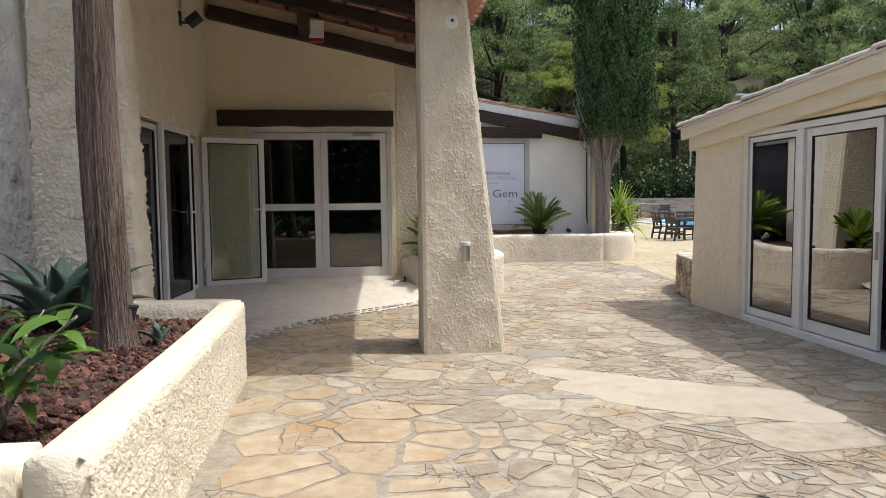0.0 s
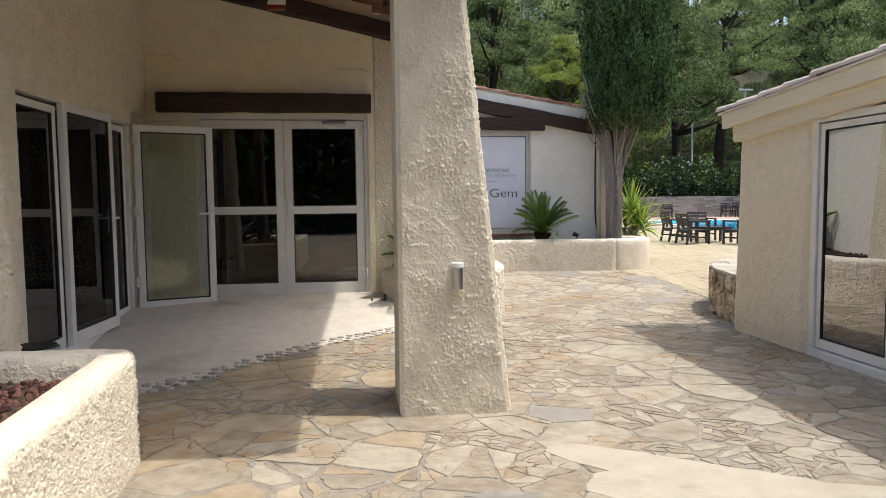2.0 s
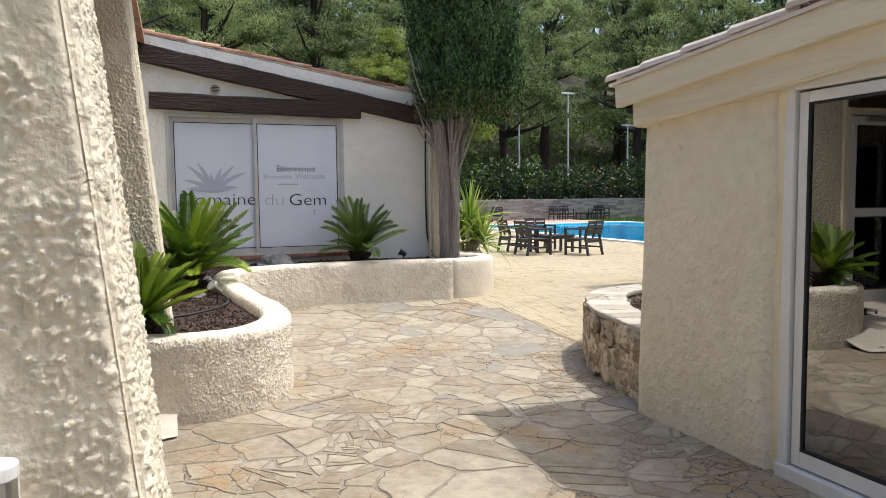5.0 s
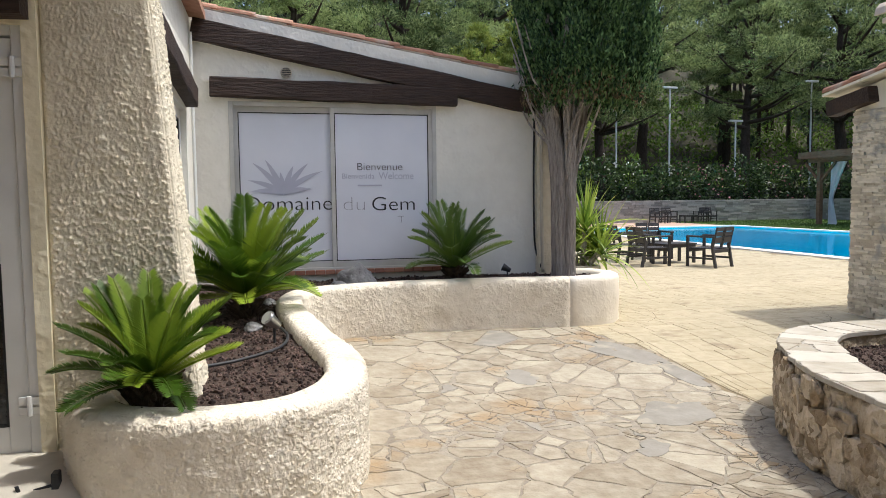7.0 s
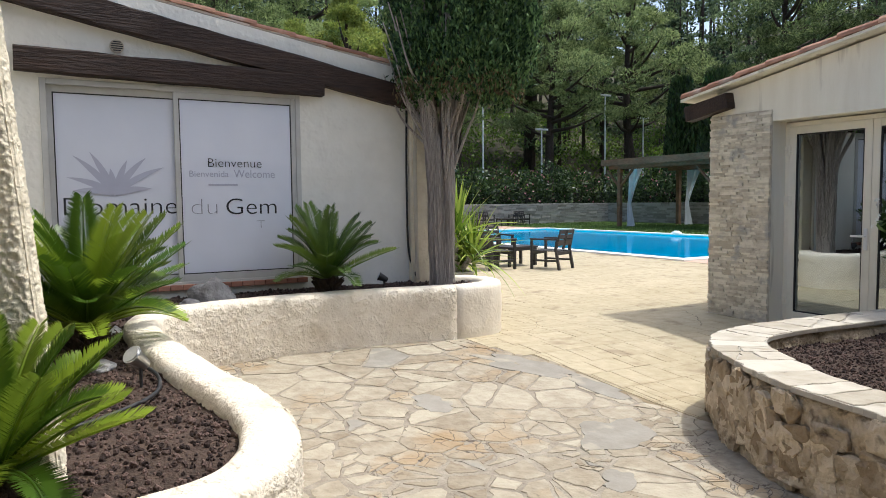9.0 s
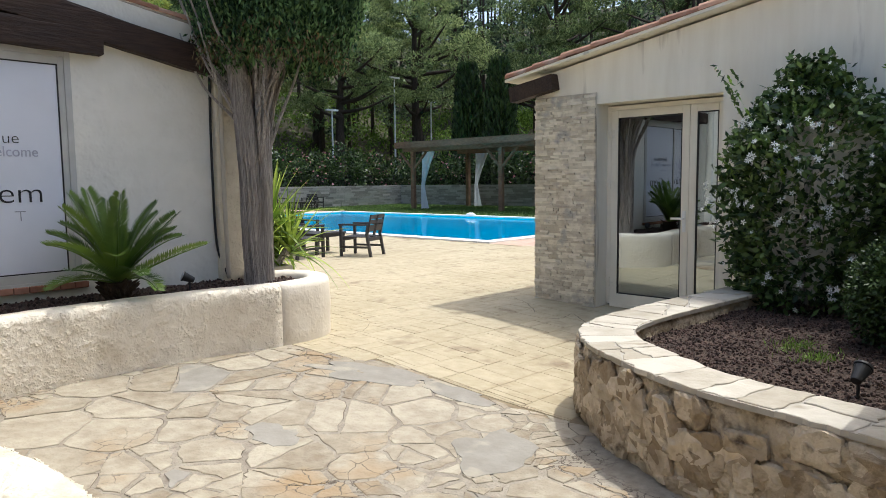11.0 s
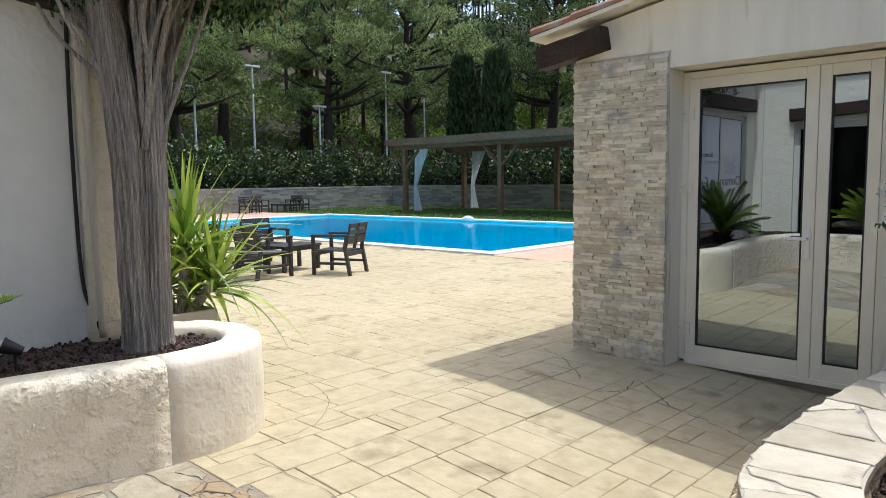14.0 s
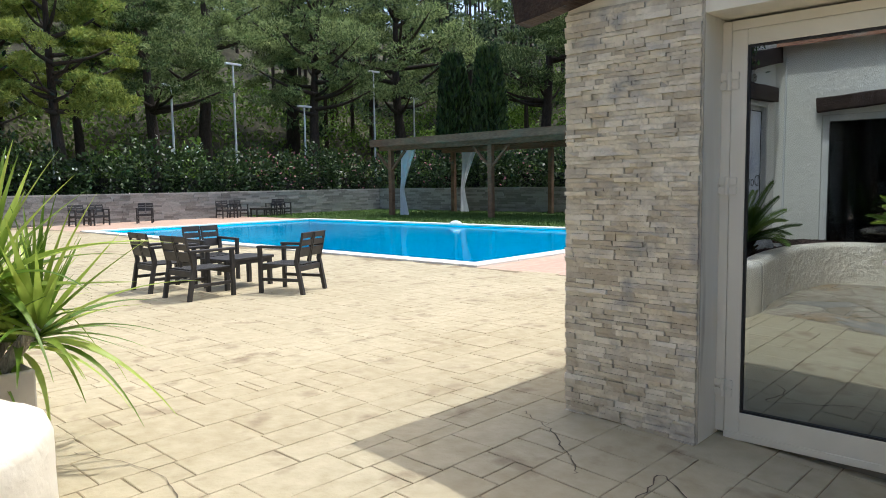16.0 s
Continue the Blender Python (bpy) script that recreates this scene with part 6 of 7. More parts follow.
    d = unit(rng.normal(0, 1, (n, 3)))
    r = 0.42 * rng.uniform(0.82, 1.03, (n, 1)) * (1 + 0.08 * np.sin(d[:, :1] * 7) * np.cos(d[:, 1:2] * 6))
    c = d * r * (1, 1, 0.95) + (0, 0, 0.33)
    c = c[c[:, 2] > 0.01]
    part("foliage", blades(rng, c, unit(c - (0, 0, 0.33)), 0.032, 0.02, SHRUB, 0.8), None, t)
    c = unit(rng.normal(0, 1, (900, 3))) * 0.3 + (0, 0, 0.33)
    part("inner_foliage", blades(rng, c, unit(c), 0.16, 0.1, SHRUB, 0.8), None, t)
    return t


box_bush()


def weed(at, seed, mat, r=0.1, label="small green weed in the mulch"):
    t = thing("weed", label, "weed", at, group="weeds in the planters")
    rng = np.random.default_rng(seed)
    n = 120
    c = rng.normal(0, 1, (n, 3)) * (r, r * 0.7, 0.0) + (0, 0, 0.02)
    tagged(part("tuft", blades(rng, c, np.tile((0, 0, 1.0), (n, 1)), 0.06, 0.008, mat, 0.5), None, t), kind="stuff")


for k, (x, y, m) in enumerate(((6.15, 9.55, SHRUB_LIGHT), (5.9, 9.35, SHRUB_LIGHT))):
    weed((x, y, 0.42), k, m)
weed((1.75, 13.3, 0.58), 9, SHRUB, 0.1, "dry grassy weed below the sign window")


# ---- woods behind the pool ----
def pine(name, height, spread, base, seed, mat, trunk_r, label, tufts=150, at=(0, 0, 0), low=0.3, leaf=(0.26, 0.05)):
    t = thing(name, label, "tree", at)
    rng = np.random.default_rng(seed)
    rnd = random.Random(seed)
    lean = rnd.uniform(-0.06, 0.06)
    pts = spline([(0, 0, -0.3), (lean * 2, 0, height * 0.2), (lean * height * 0.5, 0.2, height * 0.5), (lean * height, -0.2, height * 0.95)], 8)
    part("trunk", tube(pts, [trunk_r * (1.15 - 0.95 * i / (len(pts) - 1)) for i in range(len(pts))], 14, 7, 0.12, seed, BARK_DARK), None, t)
    C, O = [], []
    for k in range(tufts):
        u = rnd.uniform(low, 1.0)
        a = rnd.uniform(0, 6.28)
        prof = math.sin(math.pi * min(1, 0.25 + 0.8 * (u - low) / (1 - low))) ** 0.7
        r = spread * prof * rnd.uniform(0.35, 1.0)
        c = np.array((lean * height * u + math.cos(a) * r, math.sin(a) * r, base + height * u))
        if k < 26:
            q = u * 0.85
            p0 = Vector((lean * height * q, 0, height * q))
            part("limb", tube(spline([tuple(p0), tuple(p0.lerp(Vector(c), 0.5) + Vector((0, 0, -0.25))), tuple(c)], 5), [trunk_r * 0.36 * (1 - 0.8 * i / 10) for i in range(11)], 6, 0, 0, 0, BARK_DARK), None, t)
        n = 330
        d = unit(rng.normal(0, 1, (n, 3)))
        C.append(c + d * rng.uniform(0.2, 1.0, (n, 1)) ** 0.4 * np.array((0.85, 0.85, 0.40)) * rnd.uniform(0.5, 1.15) * (spread / 4.6))
        O.append(d + (0, 0, 0.5))
    C, O = np.vstack(C), np.vstack(O)
    part("crown", blades(rng, C, O, leaf[0], leaf[1], mat, 0.7), None, t)
    return t


P1 = pine("pine_tree", 15, 5.5, 0, 2, PINE, 0.42, "tall pine with a dark trunk and spreading green crown", 115, (33.2, 48.5, 0.6), 0.42, (0.26, 0.055))
P2 = pine("pine_tree", 14, 5.0, 0, 3, PINE, 0.40, "tall pine with a forked trunk behind the hedge", 120, (22.6, 48.5, 0.6), 0.40, (0.26, 0.055))
P3 = pine("pine_tree", 12.5, 3.6, 0, 4, PINE_SUNLIT, 0.30, "sunlit yellow-green pine behind the terrace", 105, (16.2, 33.0 + 11, 0.2), 0.38, (0.26, 0.06))
for k, (x, y, s, rz) in enumerate(((9.5, 47, 1.05, 40), (3.5, 49, 1.1, 110), (28, 53, 1.1, 200), (40, 47, 1.15, 75), (43, 37, 1.1, 150), (44, 28, 1.2, 10), (45, 18, 1.1, 260), (-4, 46, 1.2, 300), (15.5, 53, 1.25, 170), (37, 56, 1.2, 20))):
    copy_thing(P1 if k % 2 else P2, pose(x, y, ground_z(x, y), 0, 0, rz) @ Matrix.Scale(s, 4))
# Unseen pines, added as a dark backdrop for the door panes to mirror.
for x, y, s, rz in ((-4, -15, 0.9, 10), (3, -16, 1.0, 80), (9, -14, 0.9, 200), (15, -6, 0.9, 140)):
    copy_thing(P1, pose(x, y, -0.1, 0, 0, rz) @ Matrix.Scale(s, 4))
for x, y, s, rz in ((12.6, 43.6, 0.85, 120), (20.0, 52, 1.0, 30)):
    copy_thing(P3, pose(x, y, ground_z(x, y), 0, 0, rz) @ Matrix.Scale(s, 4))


def column_cypress(at, label):
    t = thing("cypress_tree", label, "tree", at)
    rng = np.random.default_rng(17)
    n = 9000
    h = rng.uniform(0, 1, n)
    a = rng.uniform(0, 2 * math.pi, n)
    r = 1.0 * np.sin(np.pi * np.clip(0.12 + 0.8 * h, 0, 1)) ** 0.5 * rng.uniform(0.75, 1.05, n) * (1 + 0.08 * np.sin(5 * a + 9 * h))
    c = np.stack([np.cos(a) * r, np.sin(a) * r, 0.4 + 8.5 * h], 1)
    part("crown", blades(rng, c, np.stack([np.cos(a) * 0.3, np.sin(a) * 0.3, np.ones(n)], 1), 0.4, 0.13, SHRUB, 0.25), None, t)
    part("trunk", cyl(0.14, 0.1, 2.0, seg=10), BARK_DARK, t)
    return t


CC = column_cypress((36.0, 38.6, 0.1), "dark columnar cypress behind the pergola")
copy_thing(CC, pose(36.0, 36.0, 0.1, 0, 0, 70))
copy_thing(CC, pose(38.5, 28.5, 0.1, 0, 0, 150))


def hedge():
    """Shrubs along the low wall, with white and pink flowers."""
    rng = np.random.default_rng(31)
    rnd = random.Random(14)
    spots = [(x, 42.2 + rnd.uniform(-0.3, 0.4)) for x in np.arange(4, 33, 1.9)] + [(33.3 + rnd.uniform(-0.3, 0.3), y) for y in np.arange(12, 42, 1.9)]
    for k, (x, y) in enumerate(spots):
        hgt = rnd.uniform(2.9, 3.9)
        flower = "white star" if x < 23 and y > 41 else "pink"
        bare = k % 3 == 1
        t = thing("hedge_shrub", "dark green hedge shrub" + ("" if bare else " with %s flowers" % flower) + " behind the low wall", "shrub", (x, y, 0.1), group="hedge behind the low wall")
        n = 1700
        d = unit(rng.normal(0, 1, (n, 3)))
        r = rng.uniform(0.65, 1.05, (n, 1)) * (1 + 0.2 * np.sin(d[:, :1] * 5 + k) * np.cos(d[:, 2:] * 4))
        c = d * r * (1.35, 1.1, hgt / 2) + (0, 0, hgt / 2)
        part("foliage", blades(rng, c, d, 0.24, 0.12, SHRUB, 0.8), None, t)
        if not bare:
            m = 26 if flower != "pink" else 60
            d2 = unit(rng.normal(0, 1, (m, 3)) + (-0.3, -0.5, 0.2))
            c2 = d2 * (1.42, 1.15, hgt / 2 * 1.05) + (0, 0, hgt / 2)
            part("blossom", blades(rng, c2, d2, 0.14, 0.12, PETAL if flower != "pink" else PINK_PETAL, 0.9), None, t)


hedge()


def far_woods():
    """Wooded slope: crowns, and trunks, as one uncountable mass each."""
    rng = np.random.default_rng(77)
    C, O = [], []
    V, F = [], []
    for k in range(430):
        if k < 270:
            x, y = rng.uniform(-45, 75), rng.uniform(52, 110)
        else:
            x, y = rng.uniform(46, 100), rng.uniform(-20, 60)
        g = ground_z(x, y)
        hgt = rng.uniform(11, 20)
        sp = rng.uniform(1.8, 3.6)
        m = 14
        for j in range(m):
            u = rng.uniform(0.15, 1)
            a = rng.uniform(0, 6.28)
            rr = sp * (1.1 - u * 0.8) * rng.uniform(0.2, 1)
            c = np.array((x + math.cos(a) * rr, y + math.sin(a) * rr, g + hgt * u))
            n = 44
            d = unit(rng.normal(0, 1, (n, 3)))
            C.append(c + d * (1.05, 1.05, 0.6) * rng.uniform(0.4, 1.0, (n, 1)))
            O.append(d)
        s = len(V)
        for zz, rad in ((g - 0.5, 0.2), (g + hgt * 0.8, 0.06)):
            for i in range(5):
                V.append((x + rad * math.cos(i * 1.2566), y + rad * math.sin(i * 1.2566), zz))
        F += [(s + i, s + (i + 1) % 5, s + 5 + (i + 1) % 5, s + 5 + i) for i in range(5)]
    C, O = np.vstack(C), np.vstack(O)
    w = tagged(part("far_woods", blades(rng, C, O, 0.52, 0.22, WOODS, 0.8)), "green pine woods climbing the hill", "woods", kind="stuff")
    part("trunks", raw_mesh(V, F, BARK_DARK), None, w)
    # undergrowth on the slope
    n = 80000
    xy = np.stack([rng.uniform(-10, 62, n), 43.8 + 26 * rng.uniform(0, 1, n) ** 1.6], 1)
    k = n // 3
    xy[:k] = np.stack([34.8 + 22 * rng.uniform(0, 1, k) ** 1.6, rng.uniform(0, 50, k)], 1)
    z = np.array([ground_z(a, b) for a, b in xy])
    lump = np.array([max(0, noise.noise(Vector((a * 0.35, b * 0.35, 3)))) for a, b in xy])
    c = np.stack([xy[:, 0], xy[:, 1], z + rng.uniform(0, 1, n) * (0.7 + 6.5 * lump)], 1)
    u = tagged(part("undergrowth", blades(rng, c, np.tile((0, 0, 0.6), (n, 1)), 0.36, 0.17, SHRUB_LIGHT, 0.9)), "bright green undergrowth on the slope", "undergrowth", kind="stuff")


far_woods()


def reflection_belt():
    """Unseen tall dark trees that close the court behind, added to darken pane reflections."""
    rng = np.random.default_rng(41)
    n = 60000
    c = np.stack([rng.uniform(-12, 18, n), -11 + rng.normal(0, 0.9, n), 7.5 * rng.uniform(0, 1, n) ** 0.9], 1)
    tagged(part("tree_belt", blades(rng, c, np.tile((0, 0.6, 0.6), (n, 1)), 0.42, 0.2, SHRUB, 0.8)), "unseen dense dark trees added behind the court to darken reflections", "trees", kind="stuff")


reflection_belt()


# ---- furniture on the terrace ----
def armchair():
    t = thing("garden_armchair", "charcoal resin garden armchair with a slatted seat and back", "chair", (0, 0, 0), group="armchairs by the pool")
    w, d = 0.60, 0.60
    for s in (-1, 1):
        x = s * (w / 2 - 0.025)
        leg = box(x - 0.025, x + 0.025, d / 2 - 0.06, d / 2 - 0.01, 0, 0.6, 0.006)
        part("leg", leg, CHAIR_MAT, t)
        bm = bmesh.new()
        for z0, z1, y0, y1 in ((0, 0.42, -d / 2 - 0.06, -d / 2 + 0.02), (0.42, 0.62, -d / 2 + 0.02, -d / 2 - 0.02)):
            v = [bm.verts.new((x + a, y + b, z)) for z, y in ((z0, y0), (z1, y1)) for a, b in ((-0.024, -0.024), (0.024, -0.024), (0.024, 0.024), (-0.024, 0.024))]
            for f in ((0, 3, 2, 1), (4, 5, 6, 7), (0, 1, 5, 4), (1, 2, 6, 5), (2, 3, 7, 6), (3, 0, 4, 7)):
                bm.faces.new([v[i] for i in f])
        part("leg", bm, CHAIR_MAT, t)
        part("arm", box(x - 0.032, x + 0.032, -d / 2 - 0.03, d / 2 + 0.0, 0.585, 0.62, 0.01), CHAIR_MAT, t)
        part("side_rail", box(x - 0.018, x + 0.018, -d / 2, d / 2 - 0.06, 0.16, 0.20, 0.006), CHAIR_MAT, t)
    part("front_rail", box(-w / 2 + 0.05, w / 2 - 0.05, d / 2 - 0.055, d / 2 - 0.015, 0.29, 0.36, 0.006), CHAIR_MAT, t)
    part("back_rail", box(-w / 2 + 0.05, w / 2 - 0.05, -d / 2 - 0.01, -d / 2 + 0.03, 0.29, 0.36, 0.006), CHAIR_MAT, t)
    for k in range(7):
        x = -w / 2 + 0.085 + k * (w - 0.17) / 6
        part("seat_slat", box(x - 0.027, x + 0.027, -d / 2 + 0.02, d / 2 - 0.02, 0.36, 0.378, 0.004), CHAIR_MAT, t)
    tilt = pose(0, -d / 2 + 0.01, 0.40, 13, 0, 0)
    for s in (-1, 1):
        for z0, z1 in ((0.08, 0.20), (0.225, 0.30), (0.325, 0.40)):
            part("back_slat", moved(box(s * 0.145 - 0.135, s * 0.145 + 0.135, -0.012, 0.012, z0, z1, 0.005), tilt), CHAIR_MAT, t)
        for x in (s * 0.02, s * 0.27):
            part("back_stile", moved(box(x - 0.012, x + 0.012, -0.018, 0.014, 0.0, 0.40, 0.004), tilt), CHAIR_MAT, t)
    return t


def low_table(at, rz):
    t = thing("coffee_table", "low charcoal resin coffee table between the armchairs", "table", pose(*at, 0, 0, rz))
    part("tabletop", box(-0.42, 0.42, -0.27, 0.27, 0.385, 0.42, 0.008), CHAIR_MAT, t)
    part("apron", boxes([(-0.39, 0.39, -0.25, -0.23, 0.33, 0.385), (-0.39, 0.39, 0.23, 0.25, 0.33, 0.385)]), CHAIR_MAT, t)
    for x in (-0.37, 0.37):
        for y in (-0.22, 0.22):
            part("leg", box(x - 0.028, x + 0.028, y - 0.028, y + 0.028, 0, 0.385, 0.006), CHAIR_MAT, t)
    return t


Z = 0.13
CH = armchair()
CH.matrix_basis = pose(9.97, 18.5, Z, 0, 0, 22)
for x, y, rz in ((9.0, 19.02, -86), (9.03, 20.02, -92), (9.95, 20.45, 176), (21.3, 39.4, 178), (22.0, 39.4, 182), (23.6, 39.0, 120), (24.3, 39.3, 175), (14.9, 38.9, 182), (15.6, 38.9, 178), (17.3, 38.7, 150)):
    copy_thing(CH, pose(x, y, Z, 0, 0, rz))
low_table((9.78, 19.45, Z), 8)
low_table((22.8, 38.9, Z), 3)


def pool_robot():
    t = thing("pool_skimmer", "white float on the pool's edge", "pool float", (22.45, 26.6, 0.165))
    bm = bmesh.new()
    bmesh.ops.create_uvsphere(bm, u_segments=18, v_segments=10, radius=1)
    for v in bm.verts:
        v.co = Vector((v.co.x * 0.14, v.co.y * 0.26, max(-0.02, v.co.z) * 0.1))
    part("shell", bm, WHITE_PLASTIC, t, smooth=True)
    part("grip", box(-0.02, 0.02, -0.1, 0.1, 0.085, 0.115, 0.008), WHITE_PLASTIC, t)


pool_robot()


def lamp_post(at, h):
    t = thing("lamp_post", "slim pale lamp post among the trees", "lamp post", at, group="lamp posts behind the hedge")
    part("pole", cyl(0.075, 0.05, h, seg=10), LAMP_METAL, t)
    part("head", boxes([(-0.5, 0.5, -0.09, 0.09, h - 0.02, h + 0.1)], 0.02), LAMP_METAL, t)
    part("base", cyl(0.12, 0.12, 0.3, seg=10), LAMP_METAL, t)


for x, y, h in ((16.7, 46.5, 6.8), (22.6, 46.5, 6.8), (26.3, 46.5, 8.3), (31.1, 46.5, 6.3), (36.85, 46.5, 9.0), (40.65, 46.5, 7.4)):
    lamp_post((x, y, ground_z(x, y) - 0.1), h)


def fence():
    t = thing("fence", "black mesh fence behind the hedge", "fence", (0, 0, 0.1))
    for k in range(16):
        x = 4 + k * 1.9
        part("panel", boxes([(x + 0.02, x + 1.88, 43.3, 43.33, 0.05, 1.9)]), CLOTH_DARK, t)
        part("post", cyl(0.03, 0.03, 2.0, Matrix.Translation((x, 43.31, 0)), 8), CLOTH_DARK, t)
    for k in range(15):
        y = 12 + k * 1.9
        part("panel", boxes([(34.4, 34.43, y + 0.02, y + 1.88, 0.05, 1.9)]), CLOTH_DARK, t)
        part("post", cyl(0.03, 0.03, 2.0, Matrix.Translation((34.41, y, 0)), 8), CLOTH_DARK, t)


fence()


# ---- fixtures and small things ----
def wall_lamp():
    t = thing("wall_lamp", "small white and steel cylinder lamp on the pier", "lamp", (0.90, 6.06, 0.82))
    part("backplate", box(-0.03, 0.03, 0.0, 0.05, 0.02, 0.15, 0.004), WHITE_PLASTIC, t)
    part("cap", cyl(0.04, 0.04, 0.03, Matrix.Translation((0, -0.02, 0.14)), 20, 0.004), WHITE_PLASTIC, t)
    part("body", cyl(0.036, 0.036, 0.14, Matrix.Translation((0, -0.02, 0.0)), 20, 0.003), STEEL, t, "brushed steel cylinder")


def dome_camera():
    t = thing("security_camera", "white dome security camera with a black lens", "camera dome", (0.80, 6.115, 2.88))
    m = pose(0, 0, 0, 90, 0, 0)
    part("base", cyl(0.062, 0.055, 0.025, m, 24, 0.004), WHITE_PLASTIC, t)
    bm = bmesh.new()
    bmesh.ops.create_uvsphere(bm, u_segments=18, v_segments=10, radius=0.036)
    part("dome", moved(bm, Matrix.Translation((0, -0.02, 0))), WHITE_PLASTIC, t, smooth=True)
    part("lens", cyl(0.015, 0.012, 0.02, Matrix.Translation((0.0, -0.045, 0.0)) @ m, 14), BLACK_PLASTIC, t, "black lens")


def alarm():
    t = thing("alarm_siren", "white alarm siren box with a red lower lens", "alarm", (-0.56, 9.84, 3.50))
    part("case", box(-0.10, 0.10, -0.05, 0.03, 0.05, 0.29, 0.012), WHITE_PLASTIC, t)
    part("lens", box(-0.096, 0.096, -0.048, 0.03, 0.0, 0.049, 0.006), RED_PLASTIC, t, "dark red lens")


def floodlight():
    t = thing("floodlight", "small black floodlight on a wall bracket", "lamp", (-2.05, 8.6, 3.42))
    part("bracket", boxes([(-0.01, 0.02, -0.04, 0.04, -0.02, 0.14), (0.02, 0.10, -0.012, 0.012, 0.0, 0.024)], 0.003), BLACK_PLASTIC, t)
    part("head", moved(box(-0.02, 0.15, -0.11, 0.11, -0.03, 0.05, 0.008), pose(0.12, 0, 0.0, 0, -38, 0)), BLACK_PLASTIC, t)
    part("glass", moved(box(0.151, 0.155, -0.095, 0.095, -0.02, 0.04), pose(0.12, 0, 0.0, 0, -38, 0)), STEEL, t)
    part("cable_box", box(-0.005, 0.03, -0.03, 0.03, 0.17, 0.26, 0.004), PIPE_GREY, t)


def spot(at, rz, el, mat, label, s=1.0):
    t = thing("garden_spotlight", label, "lamp", pose(*at, 0, 0, rz) @ Matrix.Scale(s, 4), group="spotlights in the planters")
    part("spike", cyl(0.008, 0.012, 0.16, Matrix.Translation((0, 0, -0.05)), 8), BLACK_PLASTIC, t)
    m = pose(0, 0, 0.12, 0, 90 - el, 0)
    head = part("head", cyl(0.03, 0.05, 0.11, m @ Matrix.Translation((0, 0, -0.05)), 20, 0.004), mat, t)
    part("rim", cyl(0.056, 0.056, 0.018, m @ Matrix.Translation((0, 0, 0.06)), 20, 0.004), mat, head)
    part("lens", cyl(0.046, 0.046, 0.006, m @ Matrix.Translation((0, 0, 0.078)), 20), STEEL, head, "reflective lens")


def ashtray():
    t = thing("ashtray_bin", "low round steel ashtray on the porch", "ashtray", (-1.87, 6.6, 0.0))
    part("body", cyl(0.15, 0.15, 0.43, seg=28, bevel=0.006), STEEL, t)
    part("dish", cyl(0.13, 0.13, 0.02, Matrix.Translation((0, 0, 0.425)), 28), BLACK_PLASTIC, t, "dark ash dish")


def boulder(at, s, seed, rz, label="grey weathered boulder in the planter"):
    t = thing("boulder", label, "stone", pose(*at, 0, 0, rz), group="boulders in the planter")
    bm = bmesh.new()
    bmesh.ops.create_icosphere(bm, subdivisions=4, radius=1)
    for v in bm.verts:
        k = 1 + 0.4 * noise.noise(v.co * 1.2 + Vector((seed, 0, 0))) + 0.16 * abs(noise.noise(v.co * 3 + Vector((seed, 2, 0)))) + 0.05 * noise.noise(v.co * 8)
        v.co = Vector((v.co.x * s[0], v.co.y * s[1], max(-0.3, v.co.z) * s[2])) * k
    part("stone", bm, BOULDER, t, smooth=True)


def vent():
    t = thing("wall_vent", "round grey louvred vent in the sign wall", "vent", (1.78, 14.335, 2.93))
    m = pose(0, 0, 0, 90, 0, 0)
    part("ring", cyl(0.062, 0.058, 0.02, m, 28, 0.003), PIPE_GREY, t)
    for k in range(5):
        z = -0.038 + k * 0.019
        part("slat", box(-math.sqrt(0.05 ** 2 - z * z), math.sqrt(0.05 ** 2 - z * z), -0.026, -0.019, z - 0.005, z + 0.005), BLACK_PLASTIC, t)


def line(name, pts, r, mat, label, category, n=10):
    p = spline(pts, n)
    return tagged(part(name, tube(p, [r] * len(p), 8, 0, 0, 0, mat)), label, category)


wall_lamp()
dome_camera()
alarm()
floodlight()
spot((1.57, 11.28, 0.55), 215, 40, STEEL, "silver garden spotlight in lava mulch", 0.95)
spot((4.2, 13.9, 0.61), 160, 25, BLACK_PLASTIC, "small black spotlight before the sign wall", 0.8)
spot((-1.45, 4.5, 0.49), 90, 78, BLACK_PLASTIC, "black spike spotlight in the planter", 1.2)
spot((5.24, 8.98, 0.43), -10, 35, BLACK_PLASTIC, "black spotlight in the rubble planter", 0.85)
ashtray()
boulder((2.48, 13.98, 0.60), (0.20, 0.13, 0.20), 3, 20)
boulder((2.25, 13.85, 0.58), (0.12, 0.09, 0.06), 8, 60)
boulder((1.52, 12.75, 0.57), (0.09, 0.07, 0.06), 15, 10, "small pale stone beside the sago palm")
boulder((1.42, 11.75, 0.55), (0.07, 0.06, 0.04), 19, 40, "small dark stone in the mulch")
vent()
line("cable", [(4.70, 14.33, 2.55), (4.69, 14.33, 1.8), (4.70, 14.325, 1.0), (4.75, 14.3, 0.75), (4.78, 14.25, 0.62)], 0.012, BLACK_PLASTIC, "black cable down the wall's end", "cable")
line("drain_pipe", [(4.76, 14.25, 2.75), (4.76, 14.25, 1.5), (4.77, 14.24, 0.62)], 0.022, PIPE_GREY, "thin beige pipe down the wall's end", "pipe")
RAIN = line("pipe", [(5.12, 14.40, 2.85), (5.17, 14.38, 2.0), (5.19, 14.36, 1.2), (5.2, 14.35, 0.92), (5.2, 14.30, 0.80)], 0.042, PIPE_GREY, "beige rain pipe with an open elbow at the corner", "pipe")
